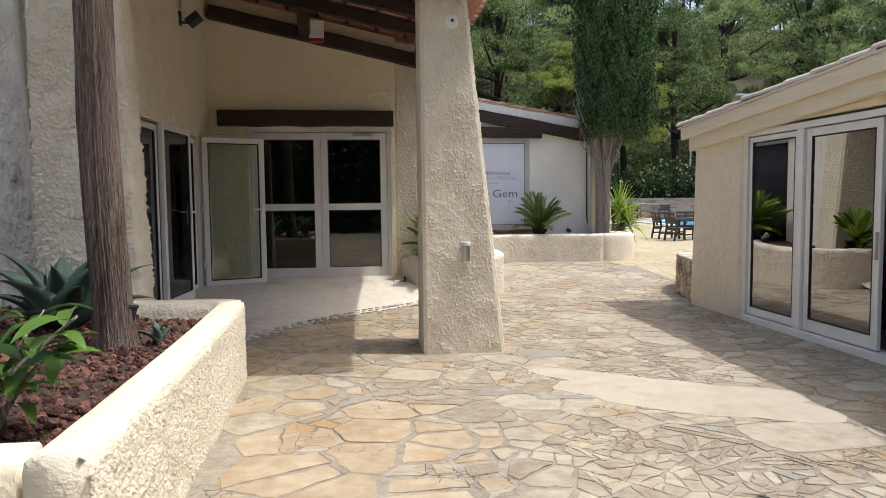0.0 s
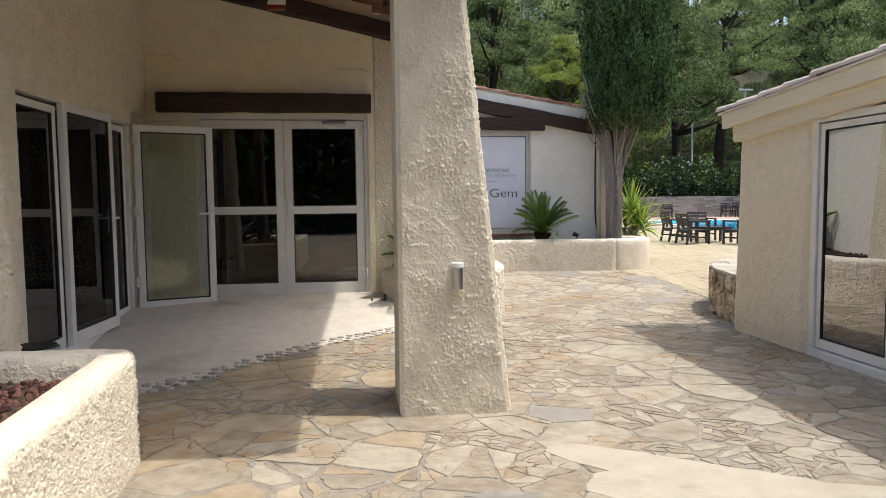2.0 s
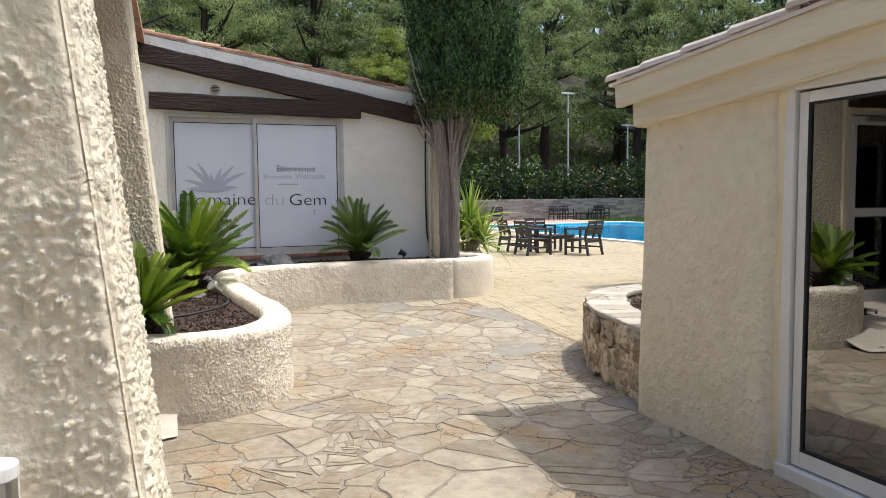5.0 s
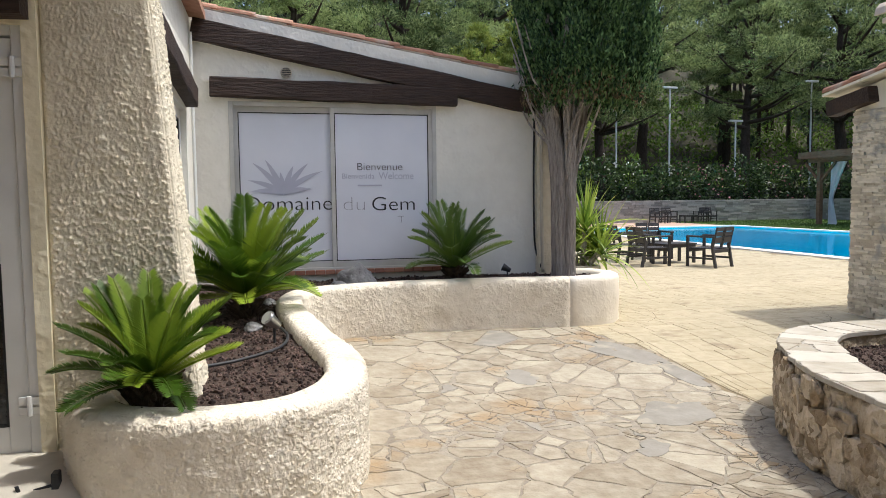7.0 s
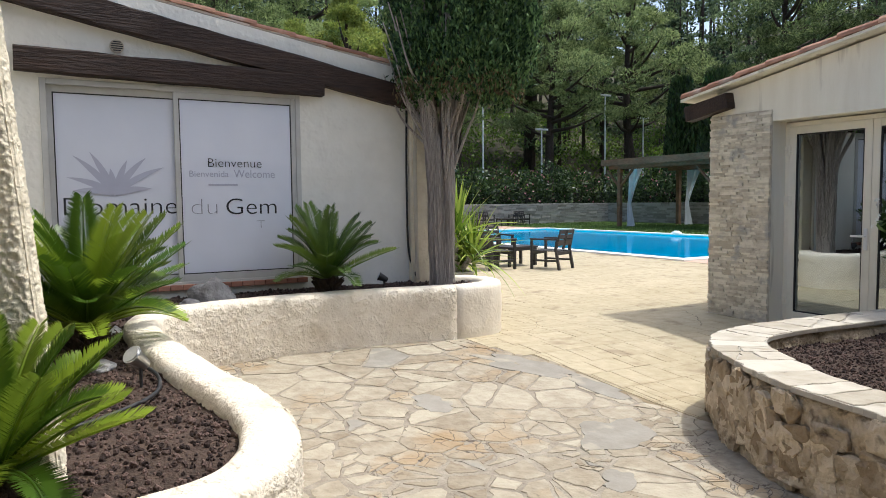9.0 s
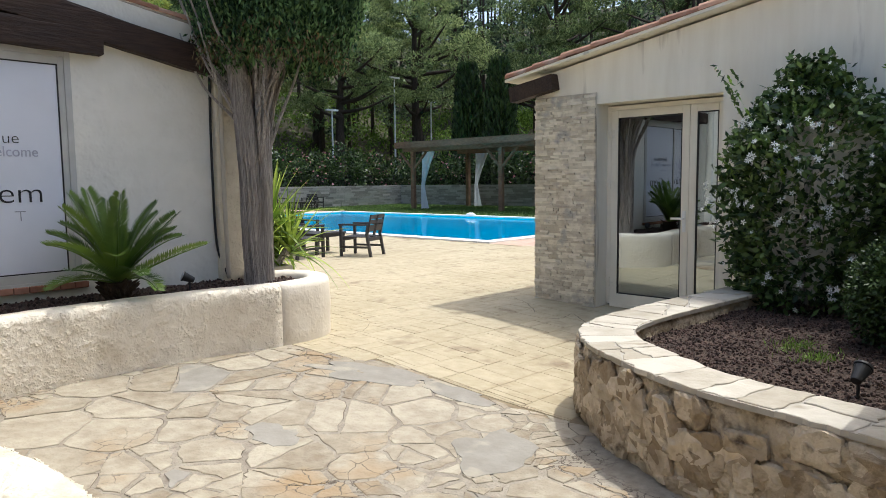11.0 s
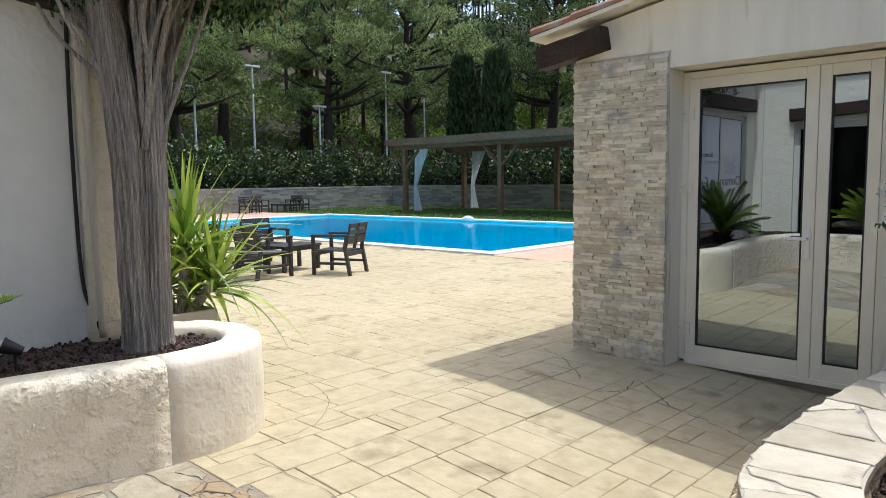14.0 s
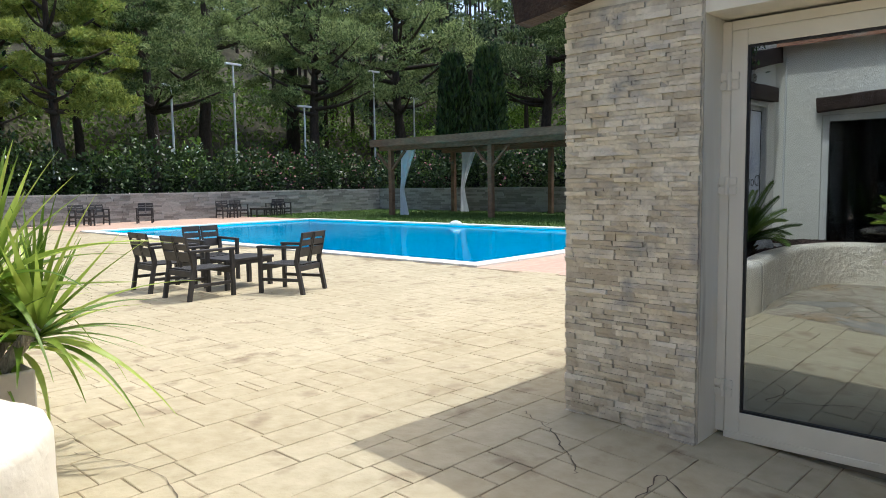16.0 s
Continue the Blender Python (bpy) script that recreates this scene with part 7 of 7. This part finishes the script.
part("collar", cyl(0.05, 0.05, 0.03, pose(5.2, 14.315, 0.815, 25), 20, 0.003), PIPE_GREY, RAIN)
# Flat black disc on the capped end stands for the shade inside the pipe.
part("pipe_mouth", cyl(0.036, 0.036, 0.004, pose(5.2, 14.2985, 0.797, 25), 20), GASKET, RAIN, "black disc for the shade in the open mouth")
line("link_pipe", [(0.80, 14.2, 3.3), (0.80, 14.2, 2.0), (0.80, 14.2, 0.6)], 0.016, WHITE_PLASTIC, "thin white pipe in the corner", "pipe")
line("wing_pipe", [(-2.62, 5.9, 4.8), (-2.62, 5.9, 3.0), (-2.56, 5.9, 1.6), (-2.55, 5.9, 0.5)], 0.025, PIPE_GREY, "weathered grey pipe down the stucco wall", "pipe")
line("garden_hose", [(1.58, 11.7, 0.58), (1.66, 11.35, 0.56), (1.60, 11.0, 0.545), (1.35, 10.75, 0.53), (1.1, 10.6, 0.53), (0.95, 10.5, 0.52)], 0.011, BLACK_PLASTIC, "black irrigation hose on the mulch", "hose")
line("wall_crack", [(-2.04, 10.03, 3.02), (-1.9, 10.032, 3.025), (-1.75, 10.032, 3.02), (-1.66, 10.032, 2.97)], 0.009, STUCCO_FINE, "raised line in the stucco", "wall cable")
line("wall_crack", [(0.05, 10.032, 2.885), (0.25, 10.032, 2.89), (0.44, 10.032, 2.88)], 0.011, STUCCO_FINE, "raised line in the stucco", "wall cable")


def door_stop():
    t = thing("door_stop", "black iron bracket on the planter wall", "bracket", (0.60, 9.70, 0.24))
    part("plate", box(-0.03, 0.0, -0.03, 0.03, -0.06, 0.06, 0.004), BLACK_PLASTIC, t)
    part("hook", tube(spline([(-0.02, 0, 0.0), (-0.09, -0.02, -0.01), (-0.15, -0.03, -0.02), (-0.17, -0.03, 0.02)], 6), [0.009] * 19, 8, 0, 0, 0, BLACK_PLASTIC), None, t)


door_stop()


# sill of small bricks under the sign window
SILL = thing("window_sill", "brick sill under the sign window", "sill", (0, 0, 0), kind="structure")
bm_ = mesh_of(box(-0.053, 0.053, -0.05, 0.06, -0.025, 0.025, 0.004), BRICK)
for k in range(21):
    part("brick", bm_, None, SILL, at=Matrix.Translation((1.2 + k * 0.113, 14.35, 0.70)))


# ---- pieces of walls and pavements ----
def clip(poly, px, py, nx, ny):
    out = []
    for i in range(len(poly)):
        a, b = poly[i], poly[(i + 1) % len(poly)]
        da, db = (a[0] - px) * nx + (a[1] - py) * ny, (b[0] - px) * nx + (b[1] - py) * ny
        if da <= 0:
            out.append(a)
        if (da < 0 < db) or (db < 0 < da):
            t = da / (da - db)
            out.append((a[0] + (b[0] - a[0]) * t, a[1] + (b[1] - a[1]) * t))
    return out


def flag_cells(x0, x1, y0, y1, seed):
    """Broken-slab cells: an uneven scatter of centres, large slabs next to heaps of small ones."""
    rnd = random.Random(seed)
    pts = []
    grid = {}
    tries = 0
    while tries < 26000:
        tries += 1
        x, y = rnd.uniform(x0, x1), rnd.uniform(y0, y1)
        q = noise.noise(Vector((x * 0.9, y * 0.9, seed)))
        r = 0.30 + 0.30 * q + rnd.uniform(-0.08, 0.08)
        r = max(0.11, r)
        gx, gy = int(x / 0.3), int(y / 0.3)
        ok = all((x - a) ** 2 + (1.5 * (y - b)) ** 2 > (0.5 * (r + c)) ** 2 * 1.25 for i in range(-3, 4) for j in range(-3, 4) for a, b, c in grid.get((gx + i, gy + j), ()))
        if ok:
            grid.setdefault((gx, gy), []).append((x, y, r))
            pts.append((x, y, r))
    cells = []
    for x, y, r in pts:
        poly = [(x - 0.9, y - 0.9), (x + 0.9, y - 0.9), (x + 0.9, y + 0.9), (x - 0.9, y + 0.9)]
        gx, gy = int(x / 0.3), int(y / 0.3)
        near = [p for i in range(-5, 6) for j in range(-5, 6) for p in grid.get((gx + i, gy + j), ()) if p[0] != x or p[1] != y]
        near.sort(key=lambda p: (p[0] - x) ** 2 + (p[1] - y) ** 2)
        for a, b, c in near[:22]:
            dx, dy = a - x, b - y
            d2 = dx * dx + dy * dy
            w = 0.5 + 0.5 * (r * r - c * c) / d2 * 0.5
            poly = clip(poly, x + dx * w, y + dy * w, dx, dy)
            if len(poly) < 3:
                break
        if len(poly) >= 3:
            shards = noise.noise(Vector((x * 0.75, y * 0.75, 7.3))) > 0.12
            cells += split_cell(poly, rnd, r, shards)
    return cells


def split_cell(poly, rnd, r, shards=False):
    """Breaks a slab along straight cracks; where the paving is crushed, into many shards."""
    out = [poly]
    for _ in range(rnd.randint(6, 16) if shards and rnd.random() < 0.75 else rnd.choice((0, 0, 0, 1, 1, 2)) if r > 0.22 else rnd.choice((0, 0, 1))):
        out.sort(key=lambda p: -poly_area(p))
        big = out.pop(0)
        cx, cy = sum(p[0] for p in big) / len(big), sum(p[1] for p in big) / len(big)
        a = rnd.uniform(0, math.pi)
        ox, oy = cx + rnd.uniform(-0.05, 0.05), cy + rnd.uniform(-0.05, 0.05)
        for s in (1, -1):
            half = clip(big, ox, oy, s * math.cos(a), s * math.sin(a))
            if len(half) >= 3:
                out.append(half)
    return out


def poly_area(p):
    return abs(0.5 * sum(p[i][0] * p[(i + 1) % len(p)][1] - p[(i + 1) % len(p)][0] * p[i][1] for i in range(len(p))))


def flag_shape(poly, rnd, gap):
    """Shrinks a cell by the joint and roughens its edge. Returns outline round its centre, and the centre."""
    cx, cy = sum(p[0] for p in poly) / len(poly), sum(p[1] for p in poly) / len(poly)
    n = len(poly)
    out = []
    inner = poly
    for i in range(n):
        a, b = poly[i], poly[(i + 1) % n]
        ex, ey = b[0] - a[0], b[1] - a[1]
        ln = math.hypot(ex, ey)
        if ln < 1e-5:
            continue
        nx, ny = ey / ln, -ex / ln
        if (cx - a[0]) * nx + (cy - a[1]) * ny > 0:
            nx, ny = -nx, -ny
        inner = clip(inner, a[0] - nx * gap, a[1] - ny * gap, nx, ny)
        if len(inner) < 3:
            return None
    m = len(inner)
    for i in range(m):
        a, b = inner[i], inner[(i + 1) % m]
        ln = math.hypot(b[0] - a[0], b[1] - a[1])
        ox, oy = a[0] - cx, a[1] - cy
        k = rnd.uniform(0.0, 0.11)
        out.append((a[0] - ox * k + rnd.uniform(-0.01, 0.01), a[1] - oy * k + rnd.uniform(-0.01, 0.01)))
        if ln > 0.16:
            for t in (0.2, 0.4, 0.6, 0.8):
                k = rnd.uniform(-0.018, 0.009)
                ox, oy = (a[0] + b[0]) / 2 - cx, (a[1] + b[1]) / 2 - cy
                o = math.hypot(ox, oy) + 1e-6
                out.append((a[0] + (b[0] - a[0]) * t + ox / o * k, a[1] + (b[1] - a[1]) * t + oy / o * k))
    area = 0.5 * sum(out[i][0] * out[(i + 1) % len(out)][1] - out[(i + 1) % len(out)][0] * out[i][1] for i in range(len(out)))
    if abs(area) < 0.0012:
        return None
    if area < 0:
        out.reverse()
    return out, (cx, cy)


def slab_geometry(outline, zf, thick, verts, faces, bevel=0.003):
    """Adds a slab: sides, a small worn edge and a top face."""
    n = len(outline)
    cx, cy = sum(p[0] for p in outline) / n, sum(p[1] for p in outline) / n
    k = len(verts)
    for x, y in outline:
        verts.append((x, y, zf(x, y) - 0.02))
    for x, y in outline:
        verts.append((x, y, zf(x, y) + thick - bevel))
    for x, y in outline:
        d = math.hypot(x - cx, y - cy) + 1e-6
        verts.append((x - (x - cx) / d * bevel * 1.6, y - (y - cy) / d * bevel * 1.6, zf(x, y) + thick))
    for r in (0, 1):
        for i in range(n):
            j = (i + 1) % n
            faces.append((k + r * n + i, k + r * n + j, k + r * n + n + j, k + r * n + n + i))
    faces.append(tuple(k + 2 * n + i for i in range(n)))


CRACK = material("crack_dirt", (0.05, 0.04, 0.03), (0.16, 0.12, 0.08), 30, 3, 0.95, 0.3, 60, 0.01, coords="World")
FLAG_WARM = material("ochre_flag", (0.31, 0.235, 0.145), (0.46, 0.38, 0.265), 8, 2.0, 0.8, 0.7, 20, 0.014, per_object=0.2, coords="World", stain=(0.35, 0.22, 0.10), stain_scale=1.6, stain_from=0.56, veins=(6.0, 0.02, (0.15, 0.11, 0.07)))


def lay_flags():
    rnd = random.Random(4)
    court_edge = [(p.x, p.y) for p in CURVE] + [(0.5, 14.3)]
    rest_v, rest_f, warm_v, warm_f, grey_v, grey_f = [], [], [], [], [], []
    dark_v, dark_f = [], []
    singles = 0
    for poly in flag_cells(-2.2, 5.3, -3.0, 13.6, 2):
        cx, cy = sum(p[0] for p in poly) / len(poly), sum(p[1] for p in poly) / len(poly)
        end = 4.75 + 0.25 * smooth01((12.8 - cy) / 0.8)
        poly = clip(poly, end - 0.006, 0, 1, 0)
        if len(poly) < 3 or poly_area(poly) < 0.002 or (cx > 4.3 and cy < 8.6) or (cx < -0.8 and cy < 5.7) or (cx < 1.2 and cy > porch_edge(cx)) or (cx < 2.0 and 9.9 < cy):
            continue
        if cx > 4.4 and cy < 10.3:
            continue
        loose = 0.007 + 0.030 * noise.noise(Vector((cx * 1.1, cy * 1.1, 5.0))) + rnd.uniform(-0.004, 0.004)
        s = flag_shape(poly, rnd, max(0.0006, loose if poly_area(poly) > 0.015 else 0.3 * loose))
        if not s:
            continue
        outline, _ = s
        th = rnd.uniform(0.001, 0.0035)
        # an open crack along a stretch of some joints
        if rnd.random() < 0.42:
            n = len(outline)
            i0, ln = rnd.randrange(n), rnd.randint(1, max(1, n // 2))
            k0 = len(dark_v)
            for i in range(ln + 1):
                px, py = outline[(i0 + i) % n]
                d = math.hypot(px - cx, py - cy) + 1e-6
                w = rnd.uniform(0.001, 0.0035)
                for o in (0.0, w * 2):
                    q = (px + (px - cx) / d * (0.002 + o), py + (py - cy) / d * (0.002 + o))
                    dark_v.append((q[0], q[1], ground_z(*q) + 0.0015))
            dark_f += [(k0 + 2 * i, k0 + 2 * i + 1, k0 + 2 * i + 3, k0 + 2 * i + 2) for i in range(ln)]
        warm = rnd.random() < 0.55 - 0.5 * cx + 0.12 * math.sin(cy * 2.1)
        grey = rnd.random() < 0.012
        if singles < 290 and -0.2 < cx < 4.1 and 5.2 < cy < 9.9:
            singles += 1
            v, f = [], []
            slab_geometry(outline, ground_z, th, v, f)
            part("flagstone", raw_mesh(v, f, FLAG_GREY if grey else (FLAG_WARM if warm else FLAG)), None, COURT)
        else:
            slab_geometry(outline, ground_z, th, *((grey_v, grey_f) if grey else (warm_v, warm_f) if warm else (rest_v, rest_f)))
    tagged(part("open_joints", raw_mesh(dark_v, dark_f, CRACK), None, COURT, "dark open cracks between flags"), kind="stuff")
    for v, f, m in ((rest_v, rest_f, FLAG_REST), (warm_v, warm_f, FLAG_WARM_REST), (grey_v, grey_f, FLAG_GREY)):
        tagged(part("flagstones", raw_mesh(v, f, m), None, COURT, "broken limestone flags"), kind="stuff")


FLAG_WARM_REST = material("ochre_flag_rest", (0.31, 0.235, 0.145), (0.46, 0.38, 0.265), 8, 2.0, 0.8, 0.7, 20, 0.014, per_island=0.2, coords="World", stain=(0.35, 0.22, 0.10), stain_scale=1.6, stain_from=0.56, veins=(6.0, 0.02, (0.15, 0.11, 0.07)))
lay_flags()


def cement_patch(at, size, rz, seed, mat, label):
    """A thin trowelled patch with a ragged edge over broken flags."""
    rnd = random.Random(seed)
    n = 34
    turn = Matrix.Rotation(radians(rz), 2)
    o = []
    for i in range(n):
        a = 2 * math.pi * i / n
        k = 1 + 0.7 * noise.noise(Vector((math.cos(a) * 1.3, math.sin(a) * 1.3, seed))) + 0.16 * noise.noise(Vector((math.cos(a) * 4, math.sin(a) * 4, seed))) + rnd.uniform(-0.025, 0.025)
        o.append(tuple(turn @ Vector((size[0] * k * math.cos(a), size[1] * k * math.sin(a))) + Vector(at)))
    o = clip(o, 4.76 + 0.24 * smooth01((12.8 - at[1]) / 0.8) - 0.008, 0, 1, 0)
    v, f = [], []
    slab_geometry(o, ground_z, 0.005, v, f, 0.002)
    part("cement_patch", raw_mesh(v, f, mat), None, COURT, label)


for k, (x, y, a, b, rz) in enumerate(((4.66, 12.2, 0.50, 0.20, -62), (4.32, 10.60, 0.30, 0.20, 20), (3.77, 9.98, 0.15, 0.10, 30), (4.85, 11.45, 0.30, 0.13, -80), (3.56, 11.6, 0.14, 0.16, 0), (0.93, 4.80, 0.22, 0.07, -10), (1.34, 4.62, 0.20, 0.07, -12))):
    cement_patch((x, y), (a, b), rz, k + 1.5, FLAG_GREY, "smooth grey cement patch")
cement_patch((2.1, 4.72), (0.98, 0.42), -28, 11.5, CEMENT_PALE, "pale cement smear over worn flags")


def lay_caps():
    """Broken flags on the rim of the rubble planter."""
    rnd = random.Random(8)
    outer, inn = offset_line(list(RIM), 0.02), offset_line(list(RIM), -0.36)
    n = len(RIM)
    i = 0
    while i < n - 1:
        k = min(n - 1, i + rnd.choice((4, 5, 6)))
        chunk = [(p.x, p.y) for p in outer[i:k + 1]] + [(p.x, p.y) for p in reversed(inn[i:k + 1])]
        for poly in split_cell(chunk, rnd, 0.2 if rnd.random() < 0.2 else 0.3):
            s = flag_shape(poly, rnd, rnd.choice((0.002, 0.003, 0.004)))
            if s:
                v, f = [], []
                slab_geometry(s[0], lambda x, y: 0.533, 0.005 + rnd.uniform(0, 0.003), v, f)
                part("cap_stone", raw_mesh(v, f, CAP), None, RUBBLE)
        i = k


lay_caps()


def lay_border():
    """Small grey cobbles along the edge of the porch."""
    rnd = random.Random(9)
    v, f = [], []
    x = -1.3
    while x < 1.0:
        for row in range(3):
            px, py = x + rnd.uniform(-0.02, 0.02), porch_edge(x) - 0.03 + row * 0.075 + rnd.uniform(-0.012, 0.012)
            r = rnd.uniform(0.028, 0.042)
            n = 6
            o = [(px + r * rnd.uniform(0.8, 1.2) * math.cos(i * 1.047 + 0.3), py + r * rnd.uniform(0.7, 1.0) * math.sin(i * 1.047 + 0.3)) for i in range(n)]
            slab_geometry(o, lambda a, b: 0.008 + 0.03 * row / 3, 0.006, v, f)
        x += 0.078
    tagged(part("cobbles", raw_mesh(v, f, CAP_REST), None, COURT, "small pale grey cobbles"), kind="stuff")


CAP_REST = material("grey_cobble", (0.34, 0.31, 0.27), (0.56, 0.52, 0.46), 9, 1.4, 0.85, 0.3, 30, 0.008, per_island=0.6, coords="World")
lay_border()


def lay_terrace():
    """Stamped ashlar: bands with long straight joints, cut into slabs of mixed sizes."""
    rnd = random.Random(6)
    rest_v, rest_f = [], []
    singles = 0
    turn = Matrix.Rotation(radians(-1.2), 2)
    pieces = []
    y = 10.3
    while y < 38.3:
        tall = rnd.choice((0.38, 0.38, 0.30, 0.14, 0.24, 0.38))
        x = 4.6 + rnd.uniform(-0.2, 0.1)
        while x < 13.4:
            wide = rnd.choice((0.38, 0.38, 0.26, 0.20, 0.50)) if tall > 0.2 else rnd.choice((0.3, 0.5, 0.65))
            cut = rnd.random()
            if tall > 0.25 and cut < 0.3:
                q = tall * rnd.choice((0.36, 0.64))
                pieces += [(x, x + wide, y, y + q), (x, x + wide, y + q, y + tall)]
            elif tall > 0.25 and cut < 0.42:
                q = wide * rnd.choice((0.34, 0.66))
                pieces += [(x, x + q, y, y + tall), (x + q, x + wide, y, y + tall)]
            else:
                pieces.append((x, x + wide, y, y + tall))
            x += wide
        y += tall
    for x0, x1, y0, y1 in pieces:
        e = rnd.choice((0.0012, 0.002, 0.003, 0.004))
        x0, x1, y0, y1 = x0 + e, x1 - e, y0 + e, y1 - e
        o = []
        for (xa, ya), (xb, yb) in zip(((x0, y0), (x1, y0), (x1, y1), (x0, y1)), ((x1, y0), (x1, y1), (x0, y1), (x0, y0))):
            for t in (0.0, 0.5):
                o.append((xa + (xb - xa) * t + rnd.uniform(-0.0025, 0.0025), ya + (yb - ya) * t + rnd.uniform(-0.0025, 0.0025)))
        o = [tuple(turn @ Vector((px - 4.8, py - 10.3)) + Vector((4.8, 10.3))) for px, py in o]
        cx, cy = sum(p[0] for p in o) / len(o), sum(p[1] for p in o) / len(o)
        end = 4.75 + 0.25 * smooth01((12.8 - cy) / 0.8)
        o = clip(o, end + 0.006, 0, -1, 0)
        if len(o) < 3 or poly_area(o) < 0.001 or cx > 13.25 or (cx > 8.55 and cy < 13.05) or (cy < 10.5 and cx < 7.7):
            continue
        th = rnd.uniform(0.001, 0.003)
        if singles < 290 and cy < 17.2 and cx < 8.8:
            singles += 1
            v, f = [], []
            slab_geometry(o, ground_z, th, v, f, 0.003)
            part("paving_slab", raw_mesh(v, f, STAMPED), None, TERRACE_A)
        else:
            slab_geometry(o, ground_z, th, rest_v, rest_f, 0.003)
    tagged(part("paving_slabs", raw_mesh(rest_v, rest_f, STAMPED_REST), None, TERRACE_A, "yellow stamped slabs"), kind="stuff")


lay_terrace()


def crack(pts, width, seed):
    """A dark open crack in the stamped concrete."""
    rnd = random.Random(seed)
    p = spline([(x, y, 0) for x, y in pts], 8)
    v, f = [], []
    for i, q in enumerate(p):
        d = (p[min(i + 1, len(p) - 1)] - p[max(i - 1, 0)]).normalized()
        s = Vector((-d.y, d.x, 0))
        w = 0.6 * width * rnd.uniform(0.25, 1.0)
        o = s * rnd.uniform(-0.011, 0.011)
        for e in (-w, w):
            c = q + o + s * e
            v.append((c.x, c.y, ground_z(c.x, c.y) + 0.0085))
    for i in range(len(p) - 1):
        f.append((2 * i, 2 * i + 1, 2 * i + 3, 2 * i + 2))
    part("crack", raw_mesh(v, f, CRACK), None, TERRACE_A, "dark crack in the concrete")


crack([(5.05, 13.12), (5.45, 13.12), (5.8, 13.4), (5.97, 13.75), (6.0, 14.1), (5.85, 14.6)], 0.005, 1)
crack([(7.90, 13.2), (7.84, 13.12), (7.74, 12.92), (7.54, 12.70), (7.47, 12.6), (7.34, 12.50)], 0.007, 2)
crack([(7.20, 12.3), (7.34, 12.18), (7.62, 12.2), (7.45, 11.97), (7.30, 11.78), (7.27, 11.59), (7.19, 11.39), (7.12, 11.21), (7.0, 10.95)], 0.008, 3)
crack([(4.98, 12.9), (5.02, 12.4), (5.0, 11.8), (5.03, 11.2), (5.0, 10.7)], 0.005, 4)


def lay_ledgestone():
    """Split-face strips on the lounge's pillar."""
    t = tagged(part("wall_pillar", boxes([(8.12, 8.135, 12.24, 13.052, 0.06, 2.47)]), LEDGE), "stacked beige ledgestone facing at the lounge corner", "wall", kind="structure")
    rnd = random.Random(11)
    rest_v, rest_f = [], []
    z = 0.075
    while z < 2.44:
        h = rnd.choice((0.021, 0.025, 0.029, 0.034))
        y = 12.245
        while y < 13.04:
            ln = min(rnd.uniform(0.05, 0.19), 13.047 - y)
            if 13.047 - (y + ln) < 0.04:
                ln = 13.047 - y
            x = 8.12 - rnd.uniform(0.010, 0.032)
            v = [(a + (rnd.uniform(-0.006, 0.006) if a < 8.12 else 0), b, c) for a in (x, 8.122) for b, c in
                 ((y + 0.001, z + 0.0008), (y + ln - 0.001, z + 0.0008), (y + ln - 0.001, z + h - 0.0008), (y + 0.001, z + h - 0.0008))]
            f = [(0, 3, 2, 1), (0, 1, 5, 4), (1, 2, 6, 5), (2, 3, 7, 6), (3, 0, 4, 7)]
            if z < 1.0:
                part("ledgestone", raw_mesh(v, f, LEDGE), None, t)
            else:
                k = len(rest_v)
                rest_v += v
                rest_f += [tuple(k + q for q in g) for g in f]
            y += ln
        z += h
    tagged(part("ledgestones", raw_mesh(rest_v, rest_f, LEDGE_REST), None, t, "stacked beige stone strips"), kind="stuff")


lay_ledgestone()


def lay_garden_wall():
    """Courses of the low wall, joined: it stays far off."""
    rnd = random.Random(13)
    v, f = [], []

    def brick(x0, x1, y0, y1, z0, z1):
        k = len(v)
        v.extend([(x, y, z) for z in (z0, z1) for x, y in ((x0, y0), (x1, y0), (x1, y1), (x0, y1))])
        f.extend([tuple(k + i for i in q) for q in ((0, 1, 5, 4), (1, 2, 6, 5), (2, 3, 7, 6), (3, 0, 4, 7), (4, 5, 6, 7))])

    z = 0.1
    while z < 1.24:
        h = 0.1
        x = 4.0
        while x < 31.4:
            ln = rnd.uniform(0.3, 0.8)
            d = rnd.uniform(0.01, 0.05)
            brick(x + 0.004, x + ln - 0.004, 40.3 - d, 40.305, z + 0.003, z + h - 0.003)
            x += ln
        y = 14.0
        while y < 40.2:
            ln = rnd.uniform(0.3, 0.8)
            d = rnd.uniform(0.01, 0.05)
            brick(31.5 - d, 31.505, y + 0.004, y + ln - 0.004, z + 0.003, z + h - 0.003)
            y += ln
        z += h
    tagged(part("wall_courses", raw_mesh(v, f, LEDGE_FAR), None, bpy.data.objects["wall_garden"], "grey split-stone courses"), kind="stuff")


lay_garden_wall()


def lawn_blades():
    rng = np.random.default_rng(3)
    n = 22000
    c = np.stack([rng.uniform(22.7, 31.4, n), rng.uniform(18.3, 40.2, n), np.full(n, 0.165)], 1)
    tagged(part("grass", blades(rng, c, np.tile((0, 0, 1.0), (n, 1)), 0.09, 0.03, BLADE, 0.5)), "short green lawn grass", "grass", kind="stuff")


lawn_blades()
